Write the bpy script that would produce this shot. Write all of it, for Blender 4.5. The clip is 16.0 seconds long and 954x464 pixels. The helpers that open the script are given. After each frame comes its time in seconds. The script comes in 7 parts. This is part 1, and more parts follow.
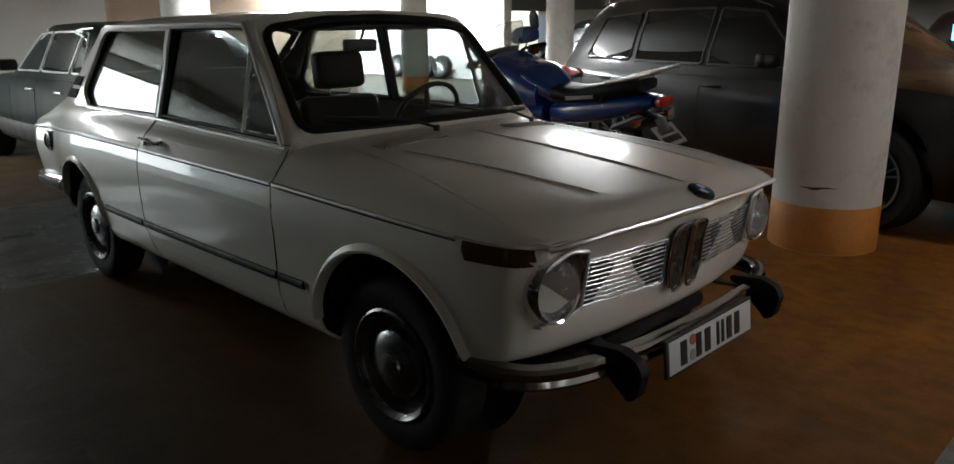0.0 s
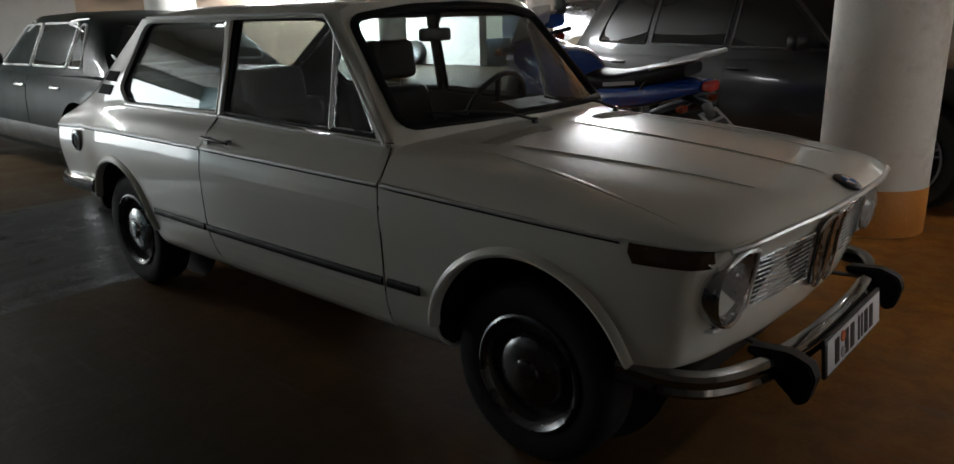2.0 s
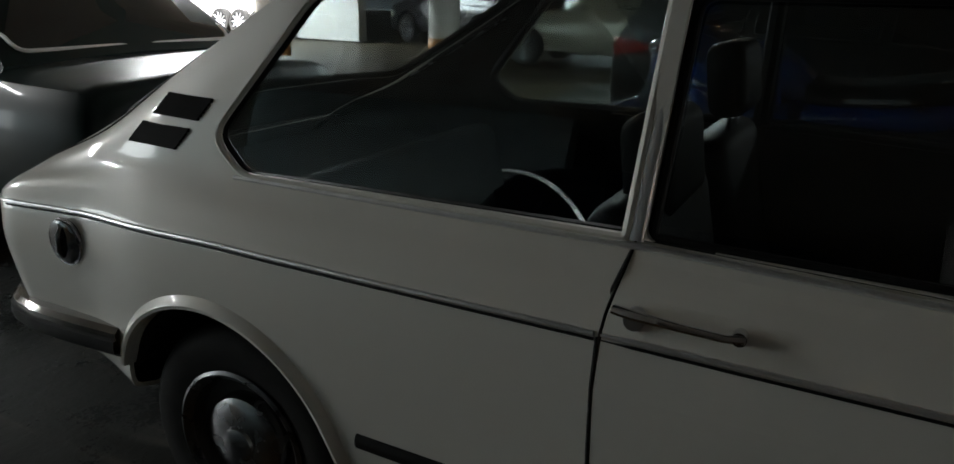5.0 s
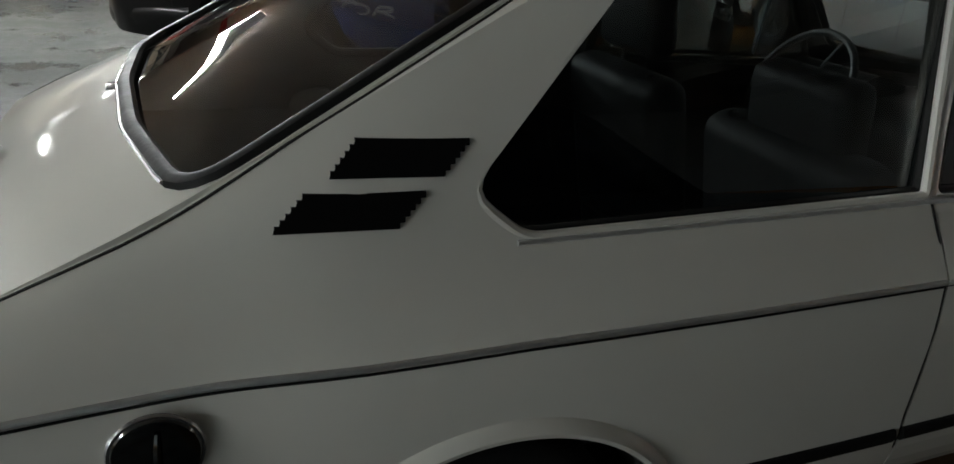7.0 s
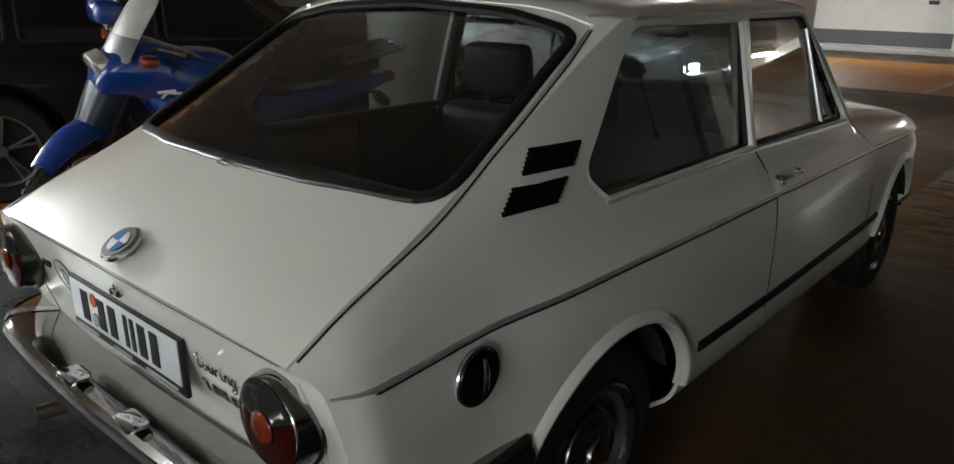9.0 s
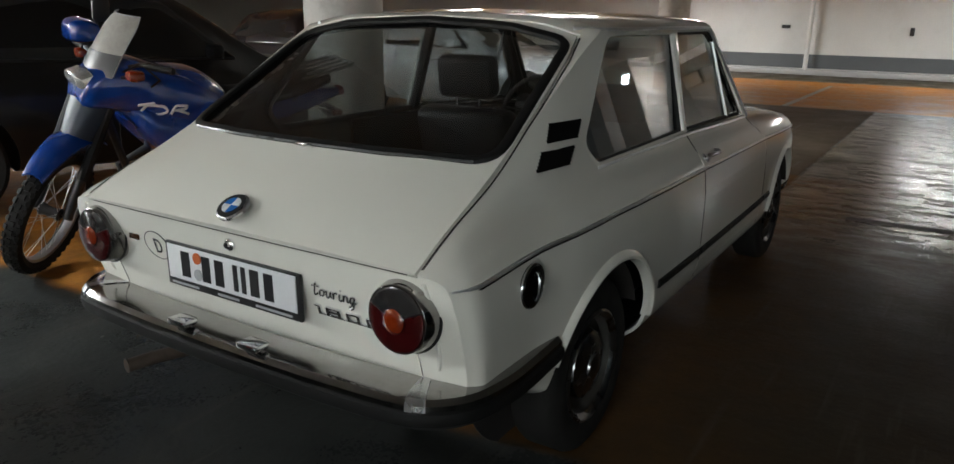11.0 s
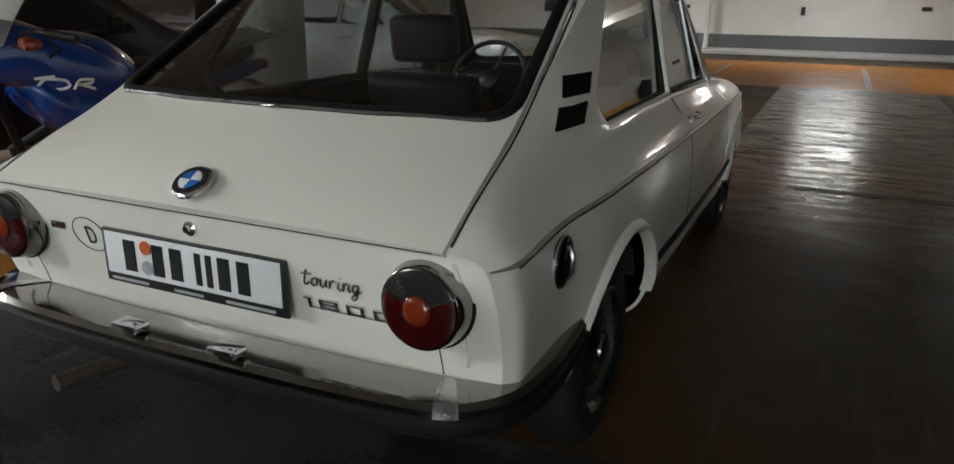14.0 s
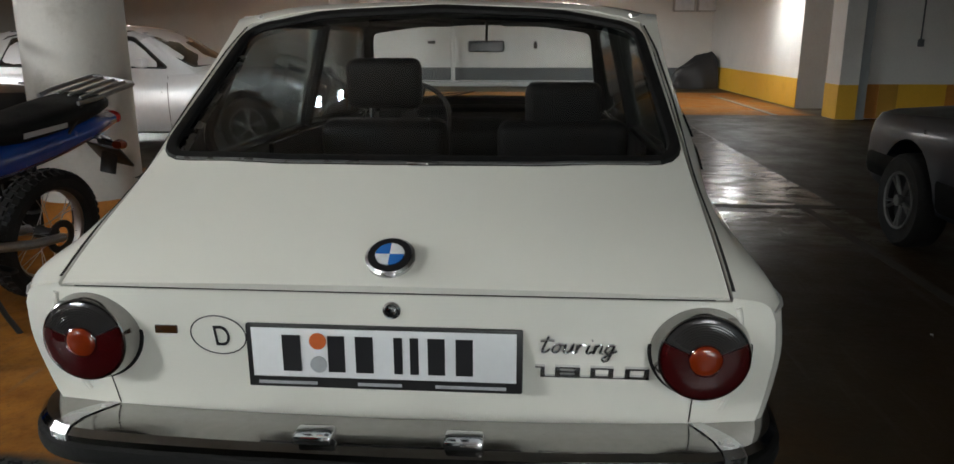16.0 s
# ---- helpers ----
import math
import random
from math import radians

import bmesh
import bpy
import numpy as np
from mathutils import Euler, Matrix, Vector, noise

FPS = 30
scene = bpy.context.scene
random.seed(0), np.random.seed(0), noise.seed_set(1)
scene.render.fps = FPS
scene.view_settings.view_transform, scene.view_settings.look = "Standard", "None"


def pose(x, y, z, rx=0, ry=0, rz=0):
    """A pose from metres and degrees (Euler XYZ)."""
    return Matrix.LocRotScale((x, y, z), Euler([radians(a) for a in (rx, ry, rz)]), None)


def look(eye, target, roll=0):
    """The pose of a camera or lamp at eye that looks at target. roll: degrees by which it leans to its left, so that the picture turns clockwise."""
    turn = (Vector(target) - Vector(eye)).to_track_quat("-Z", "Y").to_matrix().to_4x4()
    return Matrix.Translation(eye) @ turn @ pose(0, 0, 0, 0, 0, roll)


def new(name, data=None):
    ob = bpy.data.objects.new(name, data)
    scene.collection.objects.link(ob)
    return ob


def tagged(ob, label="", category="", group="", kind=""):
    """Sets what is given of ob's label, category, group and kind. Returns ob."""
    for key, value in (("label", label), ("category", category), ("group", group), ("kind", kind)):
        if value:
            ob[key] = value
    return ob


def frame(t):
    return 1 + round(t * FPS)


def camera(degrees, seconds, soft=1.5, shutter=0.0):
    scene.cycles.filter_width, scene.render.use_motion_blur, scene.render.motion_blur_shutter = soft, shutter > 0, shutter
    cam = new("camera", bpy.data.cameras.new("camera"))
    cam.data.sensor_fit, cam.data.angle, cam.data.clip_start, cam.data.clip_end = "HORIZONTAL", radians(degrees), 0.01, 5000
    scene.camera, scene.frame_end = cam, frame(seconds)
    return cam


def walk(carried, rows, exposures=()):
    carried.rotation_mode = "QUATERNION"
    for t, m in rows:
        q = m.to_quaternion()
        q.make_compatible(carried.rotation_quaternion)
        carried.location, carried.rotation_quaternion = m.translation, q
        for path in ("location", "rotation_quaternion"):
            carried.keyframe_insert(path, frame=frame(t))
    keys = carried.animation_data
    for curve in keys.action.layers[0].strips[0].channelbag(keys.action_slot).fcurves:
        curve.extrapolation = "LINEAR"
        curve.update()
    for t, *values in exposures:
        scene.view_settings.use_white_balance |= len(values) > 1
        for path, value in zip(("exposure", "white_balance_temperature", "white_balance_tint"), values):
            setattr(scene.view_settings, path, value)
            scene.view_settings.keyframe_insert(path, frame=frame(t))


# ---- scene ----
cam = camera(64.7, 16.0)
PATH = [
    (0, (4.207, -2.05, 1.263), (2.843, -0.68, 0.751), -0.5),
    (0.5, (4.259, -2.343, 1.313), (2.975, -0.89, 0.822), -1.1),
    (1, (4.243, -2.438, 1.318), (2.988, -0.965, 0.815), -0.8),
    (1.5, (4.056, -2.405, 1.286), (2.736, -1.003, 0.746), -1.5),
    (2, (3.741, -2.307, 1.284), (2.459, -0.875, 0.732), -1.3),
    (2.5, (3.362, -2.22, 1.31), (2.137, -0.731, 0.777), -2.1),
    (3, (2.96, -2.064, 1.284), (1.696, -0.604, 0.763), -1.0),
    (3.5, (2.499, -1.978, 1.269), (1.282, -0.493, 0.707), 0.4),
    (4, (2.045, -1.899, 1.228), (0.928, -0.338, 0.667), 1.1),
    (4.5, (1.607, -1.854, 1.256), (0.531, -0.27, 0.677), 1.5),
    (7, (-0.425, -1.572, 1.362), (0.295, 0.107, 0.548), 4.6),
    (7.5, (-0.716, -1.712, 1.344), (0.137, -0.06, 0.608), 6.3),
    (8, (-0.951, -1.653, 1.342), (0.141, -0.095, 0.723), 0.6),
    (8.5, (-1.195, -1.61, 1.358), (0.132, -0.232, 0.775), 1.0),
    (9, (-1.399, -1.546, 1.363), (0.031, -0.289, 0.75), 0.8),
    (9.5, (-1.542, -1.5, 1.361), (-0.031, -0.356, 0.721), 0.6),
    (12, (-2.247, -1.616, 1.324), (-0.585, -0.626, 0.817), 0.9),
    (12.5, (-2.259, -1.613, 1.323), (-0.578, -0.657, 0.813), 1.0),
    (13, (-2.239, -1.585, 1.314), (-0.553, -0.63, 0.818), 0.8),
    (13.5, (-2.123, -1.442, 1.275), (-0.395, -0.571, 0.77), 1.4),
    (14, (-1.934, -1.22, 1.222), (-0.2, -0.412, 0.64), 0.8),
    (14.5, (-1.839, -0.915, 1.239), (-0.067, -0.225, 0.62), 1.5),
    (15, (-1.892, -0.612, 1.269), (-0.04, -0.17, 0.655), 0.4),
    (15.5, (-1.919, -0.411, 1.255), (-0.036, -0.098, 0.659), -1.3),
    (16, (-2.103, -0.275, 1.237), (-0.17, -0.122, 0.746), -0.1),
]
walk(cam, [(t, look(eye, target, roll)) for t, eye, target, roll in PATH],
     ((0, 1.45), (1.8, 1.45), (2.5, 1.7), (3, 1.82), (3.5, 1.72), (4, 1.55), (4.7, 1.5), (7, 1.6), (7.5, 1.5), (8, 1.48), (9.5, 1.62), (12, 1.6), (13.5, 1.6), (14.2, 1.5), (14.6, 1.3), (15, 1.0), (15.5, 1.25), (16, 1.58)))

# ---- world and light ----
world = bpy.data.worlds.new("world")
scene.world = world
world.use_nodes = True
wn = world.node_tree.nodes
sky = wn.new("ShaderNodeTexSky")
sky.sky_type = "NISHITA"
sky.sun_disc = False
SUN_EL, SUN_ROT = radians(52), radians(158)
sky.sun_elevation, sky.sun_rotation = SUN_EL, SUN_ROT
wn["Background"].inputs[1].default_value = 0.12
world.node_tree.links.new(sky.outputs[0], wn["Background"].inputs[0])
sun = new("sun", bpy.data.lights.new("sun", "SUN"))
sun.data.energy, sun.data.angle, sun.data.color = 4.5, radians(0.6), (1.0, 0.95, 0.88)
sun.matrix_world = look((-8, -12, 30), (-17, 10, 0))


def area_lamp(name, m, sx, sy, power, colour=(0.95, 1.0, 1.0), spread=180):
    ob = new(name, bpy.data.lights.new(name, "AREA"))
    d = ob.data
    d.shape, d.size, d.size_y, d.energy, d.color, d.spread = "RECTANGLE", sx, sy, power, colour, radians(spread)
    ob.matrix_world = m
    return ob


# ---- materials ----
def nodes_of(name):
    m = bpy.data.materials.new(name)
    m.use_nodes = True
    t = m.node_tree
    return m, t, t.nodes["Principled BSDF"], t.links


def put_in(b, **kw):
    names = {"rough": "Roughness", "metal": "Metallic", "coat": "Coat Weight", "spec": "Specular IOR Level", "trans": "Transmission Weight",
             "ior": "IOR", "coat_rough": "Coat Roughness", "alpha": "Alpha", "sheen": "Sheen Weight"}
    for k, v in kw.items():
        b.inputs[names[k]].default_value = v


def mat(name, colour, rough=0.5, metal=0.0, vary=0.12, scale=6.0, fine=60.0, bump=0.0, bump_scale=120.0, dirt=None, dirt_amount=0.0, dirt_scale=2.0,
        rough_vary=0.08, **kw):
    """Procedural surface: base colour with broad and fine variation, optional dirt patches, roughness variation and bump."""
    m, t, b, links = nodes_of(name)
    put_in(b, rough=rough, metal=metal, **kw)
    co = t.nodes.new("ShaderNodeTexCoord")
    n1 = t.nodes.new("ShaderNodeTexNoise")
    n1.inputs["Scale"].default_value, n1.inputs["Detail"].default_value = scale, 5
    n2 = t.nodes.new("ShaderNodeTexNoise")
    n2.inputs["Scale"].default_value, n2.inputs["Detail"].default_value = fine, 3
    for n in (n1, n2):
        links.new(co.outputs["Object"], n.inputs["Vector"])
    add = t.nodes.new("ShaderNodeMath")
    add.operation = "ADD"
    links.new(n1.outputs[0], add.inputs[0])
    links.new(n2.outputs[0], add.inputs[1])
    ramp = t.nodes.new("ShaderNodeMapRange")
    ramp.inputs[1].default_value, ramp.inputs[2].default_value = 0.6, 1.4
    ramp.inputs[3].default_value, ramp.inputs[4].default_value = 1 - vary, 1 + vary
    links.new(add.outputs[0], ramp.inputs[0])
    mul = t.nodes.new("ShaderNodeVectorMath")
    mul.operation = "SCALE"
    mul.inputs[0].default_value = colour
    links.new(ramp.outputs[0], mul.inputs["Scale"])
    out = mul.outputs[0]
    if dirt:
        n3 = t.nodes.new("ShaderNodeTexNoise")
        n3.inputs["Scale"].default_value, n3.inputs["Detail"].default_value, n3.inputs["Roughness"].default_value = dirt_scale, 8, 0.7
        links.new(co.outputs["Object"], n3.inputs["Vector"])
        r3 = t.nodes.new("ShaderNodeMapRange")
        r3.inputs[1].default_value, r3.inputs[2].default_value = 0.5, 0.75
        r3.inputs[4].default_value = dirt_amount
        links.new(n3.outputs[0], r3.inputs[0])
        mix = t.nodes.new("ShaderNodeMix")
        mix.data_type = "RGBA"
        links.new(r3.outputs[0], mix.inputs["Factor"])
        links.new(out, mix.inputs[6])
        mix.inputs[7].default_value = (*dirt, 1)
        out = mix.outputs[2]
    links.new(out, b.inputs["Base Color"])
    rr = t.nodes.new("ShaderNodeMapRange")
    rr.inputs[1].default_value, rr.inputs[2].default_value = 0.3, 0.7
    rr.inputs[3].default_value, rr.inputs[4].default_value = max(rough - rough_vary, 0.0), min(rough + rough_vary, 1.0)
    links.new(n1.outputs[0], rr.inputs[0])
    links.new(rr.outputs[0], b.inputs["Roughness"])
    if bump:
        n4 = t.nodes.new("ShaderNodeTexNoise")
        n4.inputs["Scale"].default_value, n4.inputs["Detail"].default_value = bump_scale, 4
        links.new(co.outputs["Object"], n4.inputs["Vector"])
        bp = t.nodes.new("ShaderNodeBump")
        bp.inputs["Strength"].default_value, bp.inputs["Distance"].default_value = bump, 0.004
        links.new(n4.outputs[0], bp.inputs["Height"])
        links.new(bp.outputs[0], b.inputs["Normal"])
    return m


def glass(name, tint=(0.75, 0.8, 0.8), rough=0.0):
    """Thin pane: mostly clear, mirror reflection by Fresnel."""
    m = bpy.data.materials.new(name)
    m.use_nodes = True
    t = m.node_tree
    for n in list(t.nodes):
        t.nodes.remove(n)
    out = t.nodes.new("ShaderNodeOutputMaterial")
    mix = t.nodes.new("ShaderNodeMixShader")
    lw = t.nodes.new("ShaderNodeLayerWeight")
    lw.inputs[0].default_value = 0.5
    pw = t.nodes.new("ShaderNodeMath")
    pw.operation = "POWER"
    pw.inputs[1].default_value = 3.2
    fr = t.nodes.new("ShaderNodeMapRange")
    fr.inputs[3].default_value, fr.inputs[4].default_value = 0.075, 0.85
    t.links.new(lw.outputs["Facing"], pw.inputs[0])
    t.links.new(pw.outputs[0], fr.inputs[0])
    tr = t.nodes.new("ShaderNodeBsdfTransparent")
    tr.inputs[0].default_value = (*tint, 1)
    gl = t.nodes.new("ShaderNodeBsdfGlossy")
    gl.inputs["Roughness"].default_value = rough
    t.links.new(fr.outputs[0], mix.inputs[0])
    t.links.new(tr.outputs[0], mix.inputs[1])
    t.links.new(gl.outputs[0], mix.inputs[2])
    t.links.new(mix.outputs[0], out.inputs[0])
    return m


def lamp_glow(name, colour, strength):
    m, t, b, links = nodes_of(name)
    b.inputs["Base Color"].default_value = (*colour, 1)
    b.inputs["Emission Color"].default_value = (*colour, 1)
    b.inputs["Emission Strength"].default_value = strength
    return m


M_IVORY = mat("ivory car paint", (0.80, 0.785, 0.72), 0.38, vary=0.004, scale=150, fine=420, coat=1.0, coat_rough=0.06, rough_vary=0.006, bump=0.012, bump_scale=500)
M_CHROME = mat("worn chrome", (0.72, 0.72, 0.74), 0.14, 1.0, vary=0.08, scale=14, rough_vary=0.08, bump=0.02, bump_scale=40)
M_FRAME = mat("bright polished window frame", (0.88, 0.885, 0.89), 0.34, 0.85, vary=0.08, scale=25, rough_vary=0.06)
M_DULLCHROME = mat("dull bright trim", (0.55, 0.55, 0.56), 0.28, 1.0, vary=0.1, scale=20)
M_RUBBER = mat("black rubber", (0.008, 0.008, 0.008), 0.55, vary=0.2, scale=20, bump=0.15, spec=0.22)
M_TYRE = mat("tyre rubber", (0.014, 0.0135, 0.013), 0.75, vary=0.25, scale=15, bump=0.2, dirt=(0.05, 0.046, 0.04), dirt_amount=0.25, dirt_scale=6, spec=0.25)
M_BLACK = mat("black plastic", (0.012, 0.012, 0.013), 0.42, vary=0.15, scale=12, bump=0.08)
M_VINYL = mat("black vinyl", (0.007, 0.007, 0.0075), 0.55, spec=0.15, vary=0.2, scale=9, bump=0.25, bump_scale=260)
M_CARPET = mat("black carpet", (0.012, 0.012, 0.012), 0.95, vary=0.3, bump=0.5, bump_scale=400)
M_UNDER = mat("dark underbody", (0.014, 0.012, 0.011), 0.85, vary=0.3, scale=8, bump=0.3, bump_scale=60)
M_GLASS = glass("car glass", (0.80, 0.84, 0.84))
M_SIDEGLASS = glass("green-tinted side glass", (0.63, 0.68, 0.68))
M_HATCHGLASS = glass("tinted hatch glass", (0.86, 0.88, 0.88))
M_STEEL = mat("grey painted steel wheel", (0.045, 0.043, 0.04), 0.5, 0.0, vary=0.15, scale=10, dirt=(0.05, 0.045, 0.035), dirt_amount=0.6)


# ---- mesh tools ----
def finish(ob, material, smooth=35, parent=None):
    if material is not None and not ob.data.materials:
        ob.data.materials.append(material)
    if smooth:
        ob.data.polygons.foreach_set("use_smooth", [True] * len(ob.data.polygons))
        ob.data.set_sharp_from_angle(angle=radians(smooth))
    if parent is not None:
        ob.parent = parent
    return ob


def part(name, bm, material, parent=None, label="", smooth=35):
    me = bpy.data.meshes.new(name)
    bmesh.ops.recalc_face_normals(bm, faces=bm.faces)
    bm.to_mesh(me)
    bm.free()
    ob = new(name, me)
    finish(ob, material, smooth, parent)
    if label:
        tagged(ob, label)
    return ob


def thing(name, label, category, group="", m=None):
    ob = tagged(new(name), label, category, group)
    ob.empty_display_size = 0.1
    if m is not None:
        ob.matrix_world = m
    return ob


def box(bm, c, s, bevel=0.0, m=None, seg=2):
    r = bmesh.ops.create_cube(bm, size=1.0)
    vs = r["verts"]
    for v in vs:
        v.co = Vector((v.co.x * s[0], v.co.y * s[1], v.co.z * s[2]))
    if bevel:
        es = list({e for v in vs for e in v.link_edges})
        g = bmesh.ops.bevel(bm, geom=es, offset=bevel, segments=seg, affect="EDGES", profile=0.5)
        vs = list({v for f in g["faces"] for v in f.verts} | {v for v in vs if v.is_valid})
    for v in vs:
        v.co = (m @ v.co if m is not None else v.co) + Vector(c)
    return vs


def cyl(bm, a, b, r1, r2=None, seg=20, caps=True):
    a, b = Vector(a), Vector(b)
    d = b - a
    q = d.to_track_quat("Z", "Y").to_matrix().to_4x4()
    m = Matrix.Translation((a + b) / 2) @ q
    r = bmesh.ops.create_cone(bm, cap_ends=caps, segments=seg, radius1=r1, radius2=r1 if r2 is None else r2, depth=d.length, matrix=m)
    return r["verts"]


def lathe(bm, profile, m=None, seg=32):
    """Profile of (radius, height) turned round the local z axis."""
    rings = []
    for r, h in profile:
        ring = []
        for k in range(seg):
            a = 2 * math.pi * k / seg
            v = Vector((r * math.cos(a), r * math.sin(a), h))
            ring.append(bm.verts.new(m @ v if m is not None else v))
        rings.append(ring)
    for p, q in zip(rings, rings[1:]):
        for k in range(seg):
            bm.faces.new((p[k], p[(k + 1) % seg], q[(k + 1) % seg], q[k]))
    bmesh.ops.remove_doubles(bm, verts=[v for r in rings for v in r], dist=1e-6)


def tube(bm, pts, r, seg=8, closed=False, flat=1.0):
    """A round bar through the points."""
    pts = [Vector(p) for p in pts]
    n = len(pts)
    rings = []
    up = None
    for i, p in enumerate(pts):
        a = pts[(i - 1) % n] if closed or i else p
        b = pts[(i + 1) % n] if closed or i < n - 1 else p
        d = (b - a).normalized()
        if up is None:
            up = Vector((0, 0, 1)) if abs(d.z) < 0.9 else Vector((0, 1, 0))
        side = d.cross(up).normalized()
        up = side.cross(d).normalized()
        rr = r[i] if isinstance(r, (list, tuple)) else r
        rings.append([bm.verts.new(p + (side * math.cos(t) + up * math.sin(t) * flat) * rr) for t in (2 * math.pi * k / seg for k in range(seg))])
    last = n if closed else n - 1
    for i in range(last):
        p, q = rings[i], rings[(i + 1) % n]
        for k in range(seg):
            bm.faces.new((p[k], p[(k + 1) % seg], q[(k + 1) % seg], q[k]))
    if not closed:
        bm.faces.new(rings[0])
        bm.faces.new(rings[-1])


def prism(bm, pts, axis, a, b):
    """A polygon in the two other axes, pushed along one axis from a to b."""
    k = "xyz".index(axis)

    def at(p, w):
        c = list(p)
        c.insert(k, w)
        return Vector(c)
    lo = [bm.verts.new(at(p, a)) for p in pts]
    hi = [bm.verts.new(at(p, b)) for p in pts]
    n = len(pts)
    for i in range(n):
        bm.faces.new((lo[i], lo[(i + 1) % n], hi[(i + 1) % n], hi[i]))
    bm.faces.new(lo)
    bm.faces.new(hi)
    bmesh.ops.recalc_face_normals(bm, faces=bm.faces)


def rounded(pts, r, seg=5):
    """Round the corners of a polygon (2D)."""
    out = []
    n = len(pts)
    for i in range(n):
        p, a, b = (Vector(q) for q in (pts[i], pts[i - 1], pts[(i + 1) % n]))
        rr = r[i] if isinstance(r, (list, tuple)) else r
        if rr <= 0:
            out.append(tuple(p))
            continue
        u, v = (a - p), (b - p)
        d = min(rr, u.length * 0.49, v.length * 0.49)
        s, e = p + u.normalized() * d, p + v.normalized() * d
        for k in range(seg + 1):
            t = k / seg
            out.append(tuple(s * (1 - t) ** 2 + p * 2 * t * (1 - t) + e * t * t))
    return out


def scratch(bm, name="cutter"):
    me = bpy.data.meshes.new(name)
    bmesh.ops.recalc_face_normals(bm, faces=bm.faces)
    bm.to_mesh(me)
    bm.free()
    return new(name, me)


def drop_ob(ob):
    me = ob.data
    bpy.data.objects.remove(ob)
    bpy.data.meshes.remove(me)


def baked(ob):
    dg = bpy.context.evaluated_depsgraph_get()
    me = bpy.data.meshes.new_from_object(ob.evaluated_get(dg))
    old = ob.data
    ob.modifiers.clear()
    ob.data = me
    if old.users == 0:
        bpy.data.meshes.remove(old)
    return ob


def cut(ob, cutters, op="DIFFERENCE", crossing=False):
    for c in cutters:
        md = ob.modifiers.new("cut", "BOOLEAN")
        md.operation, md.object, md.solver = op, c, "EXACT"
        md.use_self = crossing
    baked(ob)
    return ob


def pchip(xs, ys, q):
    xs, ys, q = np.asarray(xs, float), np.asarray(ys, float), np.asarray(q, float)
    h = np.diff(xs)
    d = np.diff(ys) / h
    n = len(xs)
    m = np.zeros(n)
    if n == 2:
        m[:] = d[0]
    else:
        for i in range(1, n - 1):
            if d[i - 1] * d[i] > 0:
                w1, w2 = 2 * h[i] + h[i - 1], h[i] + 2 * h[i - 1]
                m[i] = (w1 + w2) / (w1 / d[i - 1] + w2 / d[i])
        m[0], m[-1] = d[0], d[-1]
    k = np.clip(np.searchsorted(xs, q) - 1, 0, n - 2)
    t = (q - xs[k]) / h[k]
    return ((2 * t**3 - 3 * t**2 + 1) * ys[k] + (t**3 - 2 * t**2 + t) * h[k] * m[k] + (-2 * t**3 + 3 * t**2) * ys[k + 1] + (t**3 - t**2) * h[k] * m[k + 1])


def smooth_line(pts, steps, sharp=()):
    """Points along a curve through pts; steps per span; kinks stay at the indices in sharp."""
    pts = np.asarray(pts, float)
    cuts_at = [0, *sorted(s for s in sharp if 0 < s < len(pts) - 1), len(pts) - 1]
    out = [pts[0]]
    for a, b in zip(cuts_at, cuts_at[1:]):
        seg = pts[a:b + 1]
        s = np.arange(len(seg), dtype=float)
        q = np.concatenate([np.linspace(i, i + 1, steps[a + i] + 1)[1:] for i in range(len(seg) - 1)])
        out.extend(np.stack([pchip(s, seg[:, c], q) for c in range(3)], 1))
    return np.array(out)

